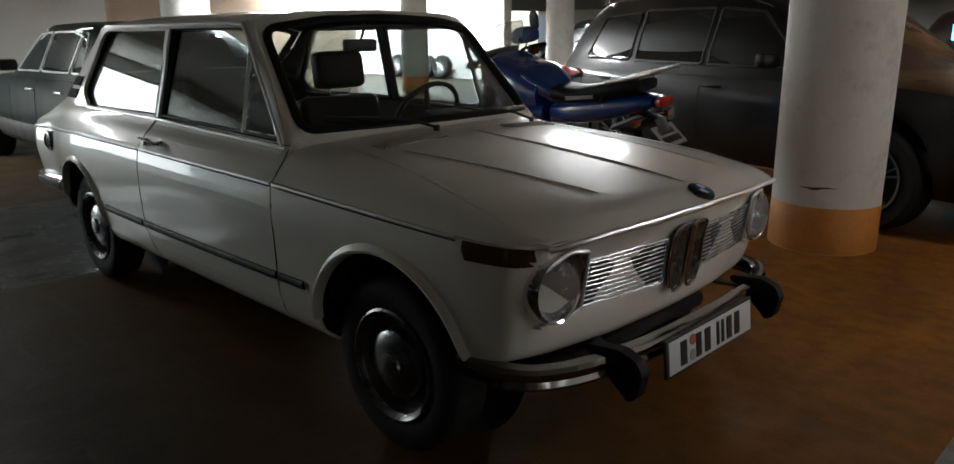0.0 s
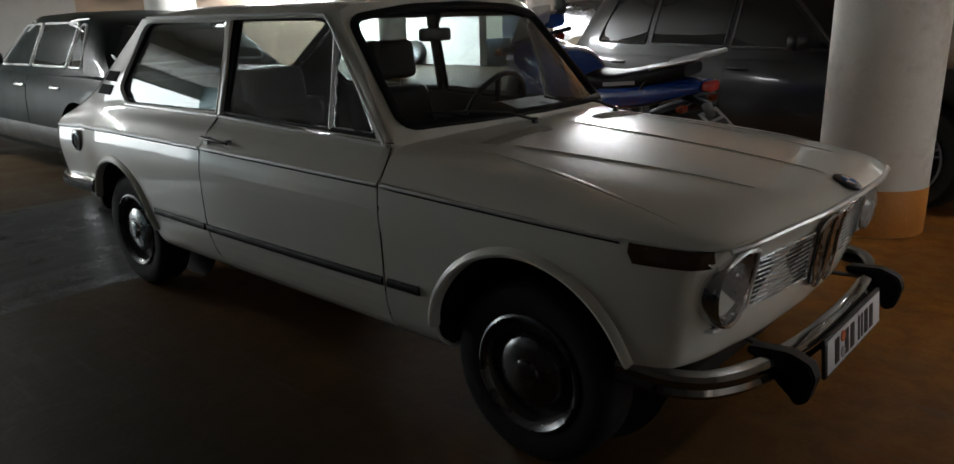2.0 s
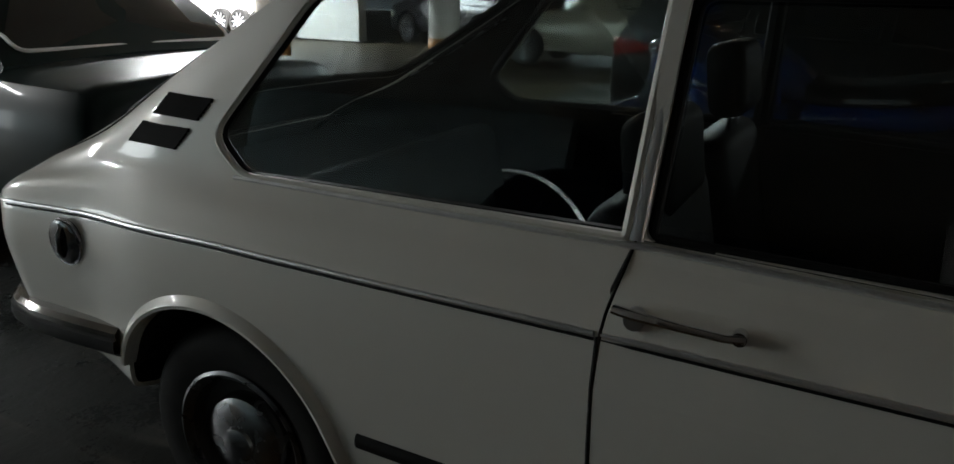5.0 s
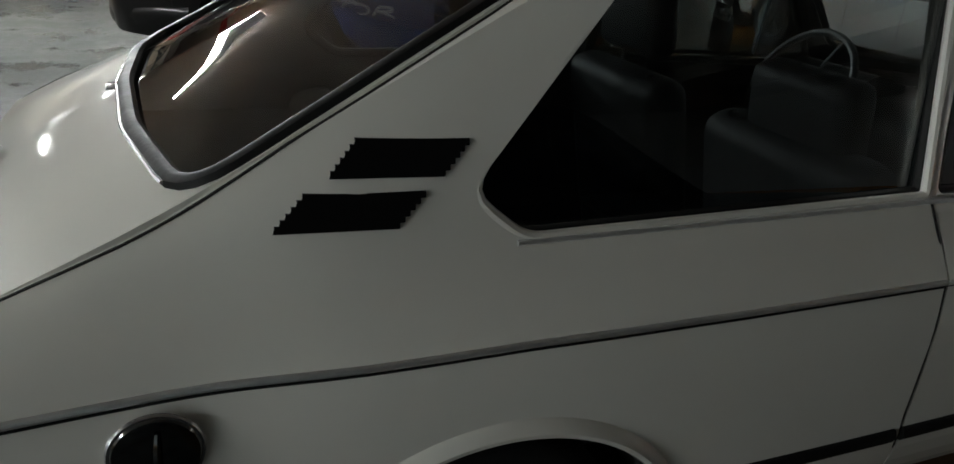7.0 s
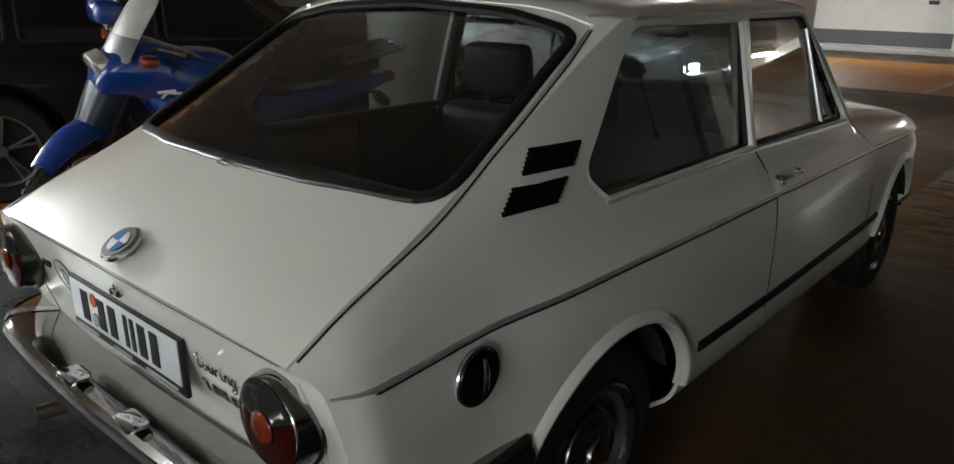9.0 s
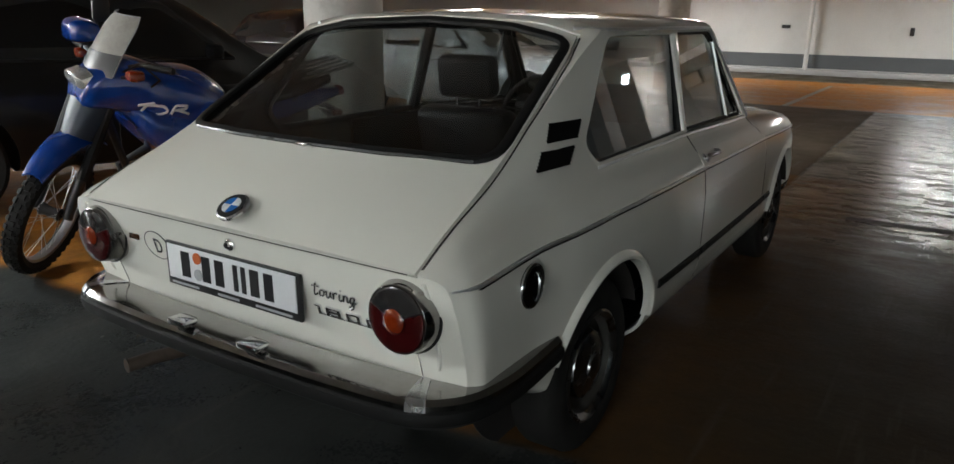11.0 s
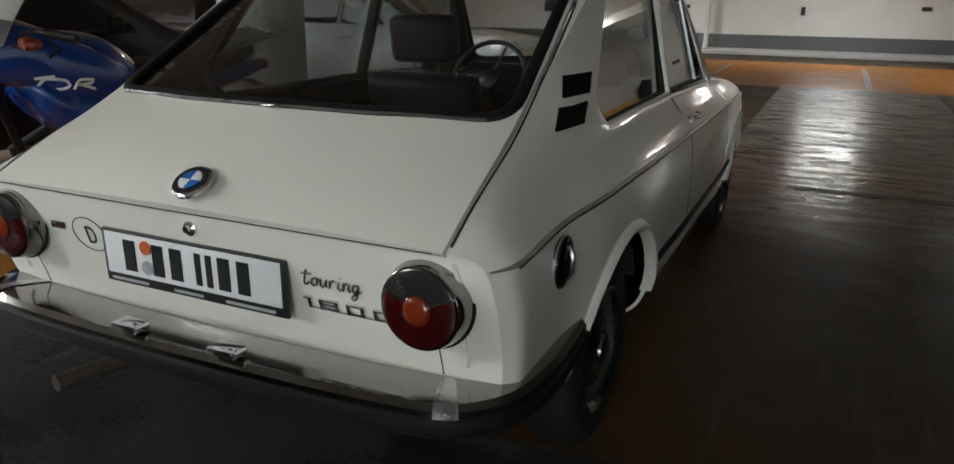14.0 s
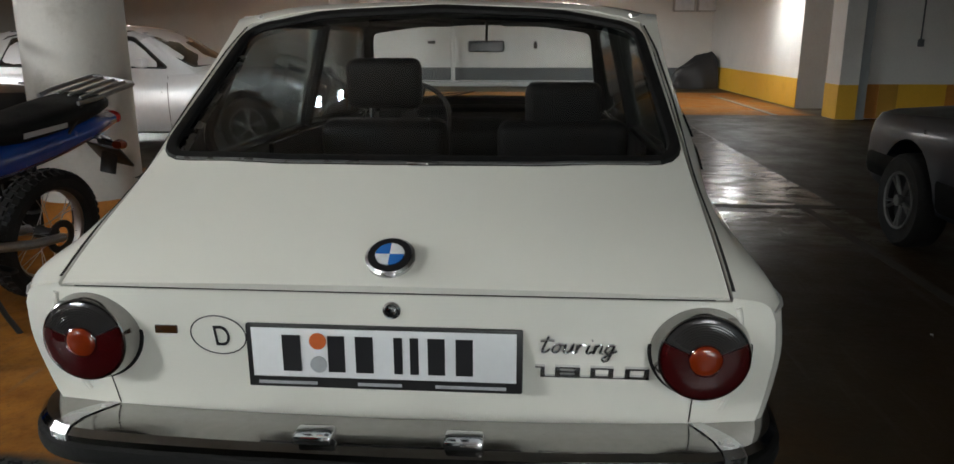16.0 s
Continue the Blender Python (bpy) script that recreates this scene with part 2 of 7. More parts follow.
# ---- garage ----
def floor_material():
    """Worn brown floor coating, orange in the parking bays with painted-in shade towards -y, with glossy and dull
    patches.
    """
    m, t, b, links = nodes_of("garage floor coating")
    N = t.nodes.new

    def math_(op, a, c=None):
        n = N("ShaderNodeMath")
        n.operation = op
        for k, v in enumerate((a, c)):
            if v is None:
                continue
            if isinstance(v, (int, float)):
                n.inputs[k].default_value = v
            else:
                links.new(v, n.inputs[k])
        return n.outputs[0]

    def noise_(scale, detail=5, rough=0.55):
        n = N("ShaderNodeTexNoise")
        n.inputs["Scale"].default_value, n.inputs["Detail"].default_value, n.inputs["Roughness"].default_value = scale, detail, rough
        links.new(geo.outputs["Position"], n.inputs["Vector"])
        return n.outputs[0]

    def span(v, lo, hi, soft):
        r1 = N("ShaderNodeMapRange")
        r1.inputs[1].default_value, r1.inputs[2].default_value = lo - soft, lo + soft
        links.new(v, r1.inputs[0])
        r2 = N("ShaderNodeMapRange")
        r2.inputs[1].default_value, r2.inputs[2].default_value, r2.inputs[3].default_value, r2.inputs[4].default_value = hi - soft, hi + soft, 1, 0
        links.new(v, r2.inputs[0])
        return math_("MULTIPLY", r1.outputs[0], r2.outputs[0])

    def ramp(v, a, c, lo=0.0, hi=1.0):
        r = N("ShaderNodeMapRange")
        r.inputs[1].default_value, r.inputs[2].default_value, r.inputs[3].default_value, r.inputs[4].default_value = a, c, lo, hi
        links.new(v, r.inputs[0])
        return r.outputs[0]

    def mixc(f, a, c):
        n = N("ShaderNodeMix")
        n.data_type = "RGBA"
        links.new(f, n.inputs[0])
        for k, v in ((6, a), (7, c)):
            if isinstance(v, tuple):
                n.inputs[k].default_value = (*v, 1)
            else:
                links.new(v, n.inputs[k])
        return n.outputs[2]
    geo = N("ShaderNodeNewGeometry")
    sep = N("ShaderNodeSeparateXYZ")
    links.new(geo.outputs["Position"], sep.inputs[0])
    big, mid, fine, tiny = noise_(0.45), noise_(1.7, 7, 0.62), noise_(9, 6), noise_(70, 4)
    wob = math_("MULTIPLY", math_("SUBTRACT", mid, 0.5), 0.25)
    x = math_("ADD", sep.outputs[0], wob)
    y = math_("ADD", sep.outputs[1], wob)
    # orange fades to brown towards -y: the falling light is put into the colour
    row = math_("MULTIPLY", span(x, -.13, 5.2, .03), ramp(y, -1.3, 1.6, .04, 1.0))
    bays = math_("MAXIMUM", row, math_("MULTIPLY", span(x, 11.3, 17.2, .08), span(y, -5, 40, .1)))
    bays = math_("MAXIMUM", bays, math_("MULTIPLY", span(x, 3.0, 20, .5), span(y, 6.0, 40, .5)))
    bays = math_("MAXIMUM", bays, math_("MULTIPLY", math_("MULTIPLY", span(x, -9, -2.5, .06), span(y, -9, 6, .3)), .05))
    bays = math_("MULTIPLY", bays, ramp(mid, .25, .6, .45, 1.0))
    lane = span(x, -2.5, -.13, .03)
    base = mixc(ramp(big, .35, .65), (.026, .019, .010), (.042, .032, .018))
    base = mixc(ramp(fine, .45, .75, 0, .5), base, (.040, .032, .023))
    # dull brown strip in front of the bays, beside the polished aisle
    edge = math_("ADD", sep.outputs[1], math_("MULTIPLY", math_("SUBTRACT", fine, .5), .06))
    strip = math_("MULTIPLY", span(sep.outputs[0], 3.3, 11.25, .04), span(edge, -.42, 3.2, .02))
    aisle = math_("MULTIPLY", span(sep.outputs[0], 3.0, 11.2, .8), span(edge, -2.6, -.42, .02))
    base = mixc(strip, base, mixc(ramp(mid, .35, .65), (.080, .050, .027), (.058, .036, .019)))
    base = mixc(lane, base, mixc(ramp(mid, .35, .7), (.018, .020, .020), (.036, .038, .036)))
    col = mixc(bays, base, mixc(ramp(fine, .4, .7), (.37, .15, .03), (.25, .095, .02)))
    col = mixc(ramp(tiny, .55, .75, 0, .35), col, (.05, .042, .033))
    scr = N("ShaderNodeTexNoise")
    scr.inputs["Scale"].default_value, scr.inputs["Detail"].default_value = 6, 5
    mp = N("ShaderNodeMapping")
    mp.inputs["Scale"].default_value = (.16, 2.2, 1)
    links.new(geo.outputs["Position"], mp.inputs[0])
    links.new(mp.outputs[0], scr.inputs["Vector"])
    col = mixc(ramp(scr.outputs[0], .60, .72, 0, .35), col, (.11, .10, .085))
    links.new(col, b.inputs["Base Color"])
    rg = math_("ADD", ramp(mid, .36, .64, .24, .42), ramp(tiny, .3, .7, -.05, .06))
    # wavy wet-looking streaks across the aisle and the lane
    rip = N("ShaderNodeTexNoise")
    rip.inputs["Scale"].default_value, rip.inputs["Detail"].default_value, rip.inputs["Roughness"].default_value = 5, 7, .6
    mr = N("ShaderNodeMapping")
    mr.inputs["Scale"].default_value = (1.3, .55, 1)
    links.new(geo.outputs["Position"], mr.inputs[0])
    links.new(mr.outputs[0], rip.inputs["Vector"])
    wet = math_("MULTIPLY", math_("MAXIMUM", aisle, math_("MULTIPLY", lane, .15)), ramp(rip.outputs[0], .44, .58))
    rg = math_("SUBTRACT", math_("ADD", rg, math_("MULTIPLY", strip, .3)), math_("MULTIPLY", wet, .22))
    rg = math_("ADD", rg, math_("MULTIPLY", math_("SUBTRACT", 1.0, math_("MAXIMUM", aisle, lane)), .16))
    links.new(rg, b.inputs["Roughness"])
    sp = math_("SUBTRACT", ramp(lane, 0, 1, .12, .16), math_("MULTIPLY", bays, .08))
    links.new(math_("ADD", sp, math_("MULTIPLY", wet, .18)), b.inputs["Specular IOR Level"])
    bp = N("ShaderNodeBump")
    bp.inputs["Strength"].default_value, bp.inputs["Distance"].default_value = .6, .0075
    links.new(math_("ADD", math_("ADD", math_("MULTIPLY", fine, .6), rip.outputs[0]), math_("MULTIPLY", noise_(40, 3), .22)), bp.inputs["Height"])
    links.new(bp.outputs[0], b.inputs["Normal"])
    return m


M_WALL = mat("white wall paint", (0.66, 0.64, 0.61), 0.8, vary=0.06, scale=1.2, fine=30, bump=0.2, bump_scale=90, dirt=(0.42, 0.39, 0.36), dirt_amount=0.3, dirt_scale=0.8)
M_COLUMN = mat("white column paint", (0.68, 0.66, 0.62), 0.7, vary=0.05, scale=2.0, fine=40, bump=0.2, bump_scale=70, dirt=(0.28, 0.25, 0.21), dirt_amount=0.65, dirt_scale=2.2)
M_TEALWALL = mat("grey-green wall paint", (0.34, 0.44, 0.46), 0.7, vary=0.06, scale=1.0, bump=0.15)
M_BEIGE = mat("beige wall paint", (0.55, 0.45, 0.35), 0.85, vary=0.05, scale=1.0, bump=0.15)
M_ORANGE = mat("orange base paint", (0.52, 0.20, 0.03), 0.55, vary=0.15, scale=3, bump=0.2, dirt=(0.2, 0.1, 0.04), dirt_amount=0.5, dirt_scale=2)
M_YELLOW = mat("yellow base paint", (0.72, 0.40, 0.03), 0.55, vary=0.1, scale=2, bump=0.2, dirt=(0.35, 0.2, 0.05), dirt_amount=0.4)
M_OCHRE = mat("ochre base paint", (0.50, 0.26, 0.03), 0.55, vary=0.12, scale=2, bump=0.2, dirt=(0.3, 0.16, 0.05), dirt_amount=0.4)
M_GREYBAND = mat("grey base paint", (0.10, 0.105, 0.11), 0.6, vary=0.15, scale=2, bump=0.2)
M_CONC = mat("pale concrete", (0.42, 0.41, 0.40), 0.8, vary=0.12, scale=2, bump=0.3)
M_CEIL = mat("white concrete ceiling", (0.60, 0.57, 0.53), 0.9, vary=0.08, scale=0.7, bump=0.25, dirt=(0.4, 0.36, 0.3), dirt_amount=0.3)
M_LINE = mat("white line paint", (0.20, 0.19, 0.165), 0.55, vary=0.25, scale=8, dirt=(0.05, 0.04, 0.028), dirt_amount=1.0, dirt_scale=5)
M_OLDLINE = mat("nearly worn-off line paint", (0.06, 0.054, 0.043), 0.6, vary=0.4, scale=7, dirt=(0.035, 0.026, 0.016), dirt_amount=1.0, dirt_scale=4, spec=0.2)
M_DOORGREY = mat("grey door paint", (0.33, 0.35, 0.36), 0.5, vary=0.05)
M_REDPIPE = mat("red pipe paint", (0.45, 0.03, 0.02), 0.4, vary=0.1)
M_TUBE = lamp_glow("fluorescent tube", (1.0, 0.97, 0.92), 26.0)
CEIL = 2.45


def slab(name, lo, hi, material, label, category="", bevel=0.0):
    bm = bmesh.new()
    c = [(a + b) / 2 for a, b in zip(lo, hi)]
    box(bm, c, [b - a for a, b in zip(lo, hi)], bevel)
    ob = part(name, bm, material, None, "", 35 if bevel else 0)
    return tagged(ob, label, category or name.split("_")[0], kind="structure")


# floor: the lane behind the car lies a little lower, with a shallow slope up to the bays
bm = bmesh.new()
prism(bm, [(-26, -.236), (22, -.236), (22, -.006), (-.12, -.006), (-.68, -.036), (-26, -.036)], "y", -14, 34)
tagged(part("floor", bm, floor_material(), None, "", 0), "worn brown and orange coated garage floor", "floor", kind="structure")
# ceiling with an open light court
slab("ceiling", (-10.2, -14, CEIL), (22, 34, CEIL + .2), M_CEIL, "white concrete garage ceiling", "ceiling")
slab("ceiling_west", (-26, -14, CEIL), (-10.204, 7.2, CEIL + .2), M_CEIL, "white concrete garage ceiling", "ceiling")
slab("ceiling_court", (-26, 13.4, CEIL), (-10.204, 34, CEIL + .2), M_CEIL, "white concrete garage ceiling", "ceiling")
for k, x in enumerate((-6.5, -.4, 6.4, 14.2)):
    slab("beam_%d" % (k + 1), (x - .2, -13.9, CEIL - .18), (x + .2, 33.9, CEIL - .002), M_CEIL, "white concrete ceiling beam", "beam")
# walls
slab("wall_east", (20.2, -5.5, -.006), (20.5, 34, CEIL), M_WALL, "white garage wall with a grey base", "wall")
slab("trim_east", (20.185, -5.14, .14), (20.1995, 33, .50), M_GREYBAND, "dark grey painted wall base", "trim")
slab("kerb_east", (19.55, -5.14, -.004), (20.18, 33, .12), M_CONC, "pale concrete kerb along the wall", "kerb", .015)
slab("wall_south", (12.75, -5.6, -.006), (20.2, -5.15, CEIL), M_WALL, "white garage wall with a yellow base", "wall")
slab("trim_south", (12.75, -5.149, 0), (20.1, -5.138, .55), M_YELLOW, "yellow painted wall base", "trim")
slab("wall_pillar", (10.6, -5.40, -.006), (11.2, -5.1, CEIL), M_WALL, "white wall pier with a yellow base", "wall")
slab("trim_pillar", (10.588, -5.396, 0), (11.196, -5.088, .55), M_YELLOW, "yellow painted pier base", "trim")
slab("wall_jamb", (10.66, -5.56, -.006), (11.2, -5.404, CEIL), M_DOORGREY, "grey painted jamb beside the pier", "wall")
slab("wall_recess", (12.75, -5.95, -.006), (13.0, -5.602, CEIL), M_WALL, "white side wall of the door recess", "wall")
slab("wall_recess_side", (11.0, -5.95, -.006), (11.198, -5.564, CEIL), M_WALL, "white side wall of the door recess", "wall")
slab("wall_door", (11.2, -5.95, -.006), (12.75, -5.75, CEIL), M_WALL, "white wall of the door recess", "wall")
slab("wall_alcove", (10.80, -14, -.006), (10.996, -5.564, CEIL), M_WALL, "white alcove wall with a yellow and orange base", "wall")
slab("trim_alcove", (10.788, -5.80, 0), (10.7995, -5.57, .55), M_ORANGE, "orange painted wall base", "trim")
slab("trim_alcove_middle", (10.788, -6.10, 0), (10.7995, -5.804, .55), M_OCHRE, "ochre painted wall base", "trim")
slab("trim_alcove_side", (10.788, -6.85, 0), (10.7995, -6.104, .55), M_YELLOW, "yellow painted wall base", "trim")
slab("trim_alcove_end", (10.788, -13.9, 0), (10.7995, -6.854, .55), M_ORANGE, "dull orange painted wall base", "trim")
slab("wall_south_west", (-26, -14.2, -.006), (11.1, -14, CEIL), M_WALL, "white garage wall", "wall")
# added wall out of view: gives the car's side windows a teal reflection
slab("wall_south_near", (-9.99, -6.85, -.006), (-1.4, -6.6, CEIL), M_TEALWALL, "grey-green painted garage wall", "wall")
slab("wall_west", (-10.4, -3.0, -.006), (-10.0, 3.1, CEIL), M_WALL, "white garage wall", "wall")
slab("wall_west_far", (-10.4, -14, -.006), (-10.0, -7.0, CEIL), M_WALL, "white garage wall", "wall")
# the opening below this lintel is invented, out of view, for the fill lamp
slab("wall_west_lintel", (-10.4, -6.998, 2.2), (-10.0, -3.002, CEIL), M_WALL, "white lintel over the garage gate", "wall")
slab("wall_west_beige", (-12.3, 3.1, -.006), (-11.9, 9.85, CEIL), M_BEIGE, "beige garage wall beside the light court", "wall")
slab("wall_west_link", (-11.9, 3.104, -.006), (-10.4, 3.3, CEIL), M_BEIGE, "beige return wall", "wall")
slab("wall_court", (-25.9, 13.2, -.006), (-9.9, 13.5, 6.5), M_WALL, "bright white court wall in daylight", "wall")
slab("wall_court_west", (-26.2, 3, -.006), (-25.9, 13.5, 6.5), M_WALL, "white court wall", "wall")
slab("wall_court_south", (-25.9, 7.0, CEIL + .2), (-10.2, 7.196, 6.5), M_WALL, "white court wall above the ceiling", "wall")
slab("wall_court_east", (-10.2, 7.0, CEIL + .2), (-10.0, 13.5, 6.5), M_WALL, "white court wall above the ceiling", "wall")
slab("wall_north", (-26, 33.6, -.006), (20.5, 33.9, CEIL), M_WALL, "white garage wall far behind", "wall")
# door in the recess
bm = bmesh.new()
box(bm, (11.97, -5.735, 1.02), (.95, .04, 2.03), .004)
d1 = tagged(part("door_1", bm, M_DOORGREY), "grey steel door in the wall recess", "door", kind="structure")
bm = bmesh.new()
tube(bm, [(12.36, -5.70, 1.05), (12.36, -5.66, 1.05), (12.26, -5.66, 1.05)], .012, 8)
part("door_handle", bm, M_BLACK, d1)
bm = bmesh.new()
for lo, hi in (((11.44, -5.748, 0), (11.49, -5.70, 2.09)), ((12.45, -5.748, 0), (12.50, -5.70, 2.09)), ((11.49, -5.748, 2.04), (12.45, -5.70, 2.09))):
    box(bm, [(a + b) / 2 for a, b in zip(lo, hi)], [b - a for a, b in zip(lo, hi)])
part("door_frame", bm, M_CONC, d1, "", 0)


def column(x, y, r, base=None, label="round white concrete column with an orange base", high=.338):
    th = thing("column", label, "column", "round columns")
    th["kind"] = "structure"
    th.location = (x, y, 0)
    bm = bmesh.new()
    lathe(bm, [(r, -.006), (r, .34), (r, 1.2), (r, CEIL)], None, 48)
    sh = part("shaft", bm, M_COLUMN, th)
    if base:
        bm = bmesh.new()
        lathe(bm, [(r + .002, -.004), (r + .003, .02), (r + .003, high - .003), (r + .001, high)], None, 48)
        part("painted_base", bm, base, th, "orange painted base")
    return th


for x, y, b in ((-5.5, 2.45, M_ORANGE), (13.0, 3.5, M_ORANGE), (-8.9, 9.2, M_ORANGE), (-6.4, 11.2, M_ORANGE), (-7.4, 17.0, M_ORANGE), (6.2, 10.6, M_ORANGE),
                (2.5, 8.6, M_ORANGE), (2.6, -6.4, M_ORANGE), (-5.5, -6.1, M_ORANGE)):
    column(x, y, .30, b)
column(2.55, 2.62, .305, M_ORANGE, high=.27, label="round white concrete column with grime smudges and an orange base")
# scuffs on the near column
for a0, a1, z, w in ((262, 300, .385, .005), (272, 284, .378, .0025)):
    bm = bmesh.new()
    rows = []
    for a in np.linspace(radians(a0), radians(a1), 12):
        f = math.sin(math.pi * (a - radians(a0)) / radians(a1 - a0)) * w + .0006
        rows.append([bm.verts.new((2.55 + .3065 * math.cos(a), 2.62 + .3065 * math.sin(a), z + .010 * (a - 4.9) + .002 * math.sin(a * 14) + o)) for o in (-f, f)])
    for p, q in zip(rows, rows[1:]):
        bm.faces.new((p[0], p[1], q[1], q[0]))
    tagged(part("scuff", bm, M_UNDER), "dark scrape mark on the column", "scuff", kind="structure")


def floor_line(lo, hi, material=M_LINE):
    bm = bmesh.new()
    box(bm, ((lo[0] + hi[0]) / 2, (lo[1] + hi[1]) / 2, -.004), (hi[0] - lo[0], hi[1] - lo[1], .004))
    tagged(part("floor_marking", bm, material, None, "", 0), "worn white painted parking line", "floor marking", "parking lines", "structure")


for y in (-4.37, -1.72, .93, 3.58, 6.23):
    floor_line((11.3, y - .05, 0), (16.2, y + .05, 0))
floor_line((-1.4, -2.36), (3.70, -2.29), M_OLDLINE)
floor_line((3.70, -4.9), (3.80, -1.0), M_OLDLINE)
floor_line((3.76, .03), (3.85, 1.3))
# pipes
for name, pts, r, m, lab in (("pipe", [(19.9, 2.15, .12), (19.9, 2.15, 2.3)], .06, M_WALL, "white vertical pipe beside the wall"),
                             ("pipe", [(-9.8, 14.6, 2.22), (6, 14.6, 2.22)], .05, M_REDPIPE, "red sprinkler pipe under the ceiling"),
                             ("pipe", [(8.2, -9, 2.30), (8.2, 20, 2.30)], .04, M_WALL, "white pipe under the ceiling"),
                             ("conduit", [(10.785, -6.35, 1.25), (10.785, -6.35, 2.44)], .012, M_GREYBAND, "grey cable conduit on the wall")):
    bm = bmesh.new()
    tube(bm, pts, r, 14)
    tagged(part(name, bm, m), lab, name, kind="structure")
bm = bmesh.new()
box(bm, (10.775, -6.35, 1.2), (.05, .09, .12), .01)
tagged(part("switch_box", bm, M_GREYBAND), "small grey switch box on the wall", "switch box")

# ---- the ivory car: body surface ----
from mathutils.bvhtree import BVHTree

# Each station: (x, y, z) of twelve lines from the floor edge over sill, crease, belt and rail to the roof's middle.
STATIONS = [
    ([-.70, -.705, -.71, -.725, -.765, -.785, -.79, -.795, -.798, -.80, -.807, -.81],
     [.525, .625, .685, .716, .722, .712, .698, .677, .656, .634, .34, 0], [.455, .46, .475, .53, .66, .745, .773, .785, .789, .792, .80, .803]),
    ([-.66, -.665, -.67, -.68, -.705, -.715, -.715, -.71, -.71, -.71, -.71, -.71],
     [.53, .66, .718, .742, .751, .738, .716, .681, .660, .632, .34, 0], [.42, .425, .45, .53, .66, .764, .80, .822, .83, .84, .862, .868]),
    (-.45, [.54, .66, .715, .738, .746, .731, .705, .670, .646, .61, .32, 0], [.36, .365, .39, .50, .66, .777, .832, .872, .917, .962, 1.005, 1.02]),
    (-.2, [.55, .67, .735, .760, .768, .755, .722, .684, .661, .611, .332, 0], [.26, .26, .30, .45, .66, .788, .842, .902, 1.0, 1.10, 1.15, 1.165]),
    (.03, [.55, .68, .74, .772, .778, .766, .732, .686, .660, .606, .330, 0], [.24, .245, .30, .45, .66, .792, .845, .909, 1.06, 1.232, 1.283, 1.298]),
    (.16, [.55, .68, .74, .776, .782, .770, .735, .686, .652, .610, .402, 0], [.24, .245, .30, .45, .66, .793, .846, .911, 1.11, 1.302, 1.339, 1.352]),
    (.5, [.55, .68, .74, .780, .785, .773, .737, .684, .644, .600, .436, 0], [.24, .245, .30, .45, .66, .794, .846, .911, 1.11, 1.31, 1.351, 1.368]),
    (.9, [.55, .68, .74, .782, .786, .773, .736, .681, .635, .586, .428, 0], [.24, .245, .30, .45, .66, .792, .844, .908, 1.11, 1.312, 1.354, 1.372]),
    (1.3, [.55, .68, .74, .78, .783, .768, .730, .674, .62, .562, .41, 0], [.24, .245, .30, .45, .66, .786, .835, .897, 1.105, 1.314, 1.352, 1.369]),
    ([1.55, 1.55, 1.55, 1.55, 1.55, 1.56, 1.57, 1.58, 1.49, 1.40, 1.44, 1.46],
     [.55, .68, .74, .778, .78, .764, .722, .668, .612, .552, .40, 0], [.24, .245, .30, .45, .66, .782, .83, .887, 1.10, 1.315, 1.35, 1.365]),
    ([1.80, 1.80, 1.80, 1.80, 1.80, 1.82, 1.85, 1.868, 1.72, 1.535, 1.575, 1.60],
     [.55, .68, .74, .775, .776, .759, .713, .662, .598, .54, .38, 0], [.24, .245, .30, .45, .66, .777, .822, .876, 1.09, 1.315, 1.347, 1.36]),
    ([1.93, 1.93, 1.93, 1.93, 1.93, 1.93, 1.93, 1.915, 1.93, 1.97, 2.02, 2.05],
     [.55, .68, .74, .772, .773, .757, .711, .658, .60, .50, .30, 0], [.24, .245, .30, .45, .65, .775, .818, .862, .882, .896, .912, .918]),
    ([2.08, 2.08, 2.08, 2.08, 2.08, 2.08, 2.08, 2.08, 2.08, 2.09, 2.1, 2.11],
     [.55, .68, .74, .768, .77, .752, .712, .66, .58, .46, .28, 0], [.24, .245, .30, .45, .645, .770, .815, .853, .873, .887, .90, .906]),
    (2.5, [.54, .67, .73, .755, .757, .738, .705, .655, .57, .45, .28, 0], [.24, .245, .31, .45, .635, .752, .792, .826, .847, .861, .873, .878]),
    ([2.83, 2.83, 2.83, 2.83, 2.83, 2.84, 2.85, 2.86, 2.86, 2.87, 2.88, 2.89],
     [.53, .655, .71, .728, .732, .712, .688, .642, .56, .45, .28, 0], [.33, .335, .38, .46, .63, .738, .768, .794, .814, .827, .837, .841]),
    ([2.92, 2.925, 2.94, 2.96, 2.97, 3.0, 3.01, 3.02, 3.035, 3.05, 3.075, 3.085],
     [.52, .635, .68, .698, .70, .672, .655, .62, .55, .45, .28, 0], [.385, .39, .41, .47, .62, .733, .75, .766, .784, .796, .806, .81]),
    ([2.95, 2.96, 2.975, 2.995, 3.005, 3.035, 3.06, 3.075, 3.095, 3.115, 3.145, 3.158],
     [.50, .59, .622, .637, .640, .641, .633, .61, .55, .45, .28, 0], [.395, .398, .418, .50, .63, .728, .735, .742, .751, .759, .768, .773]),
]
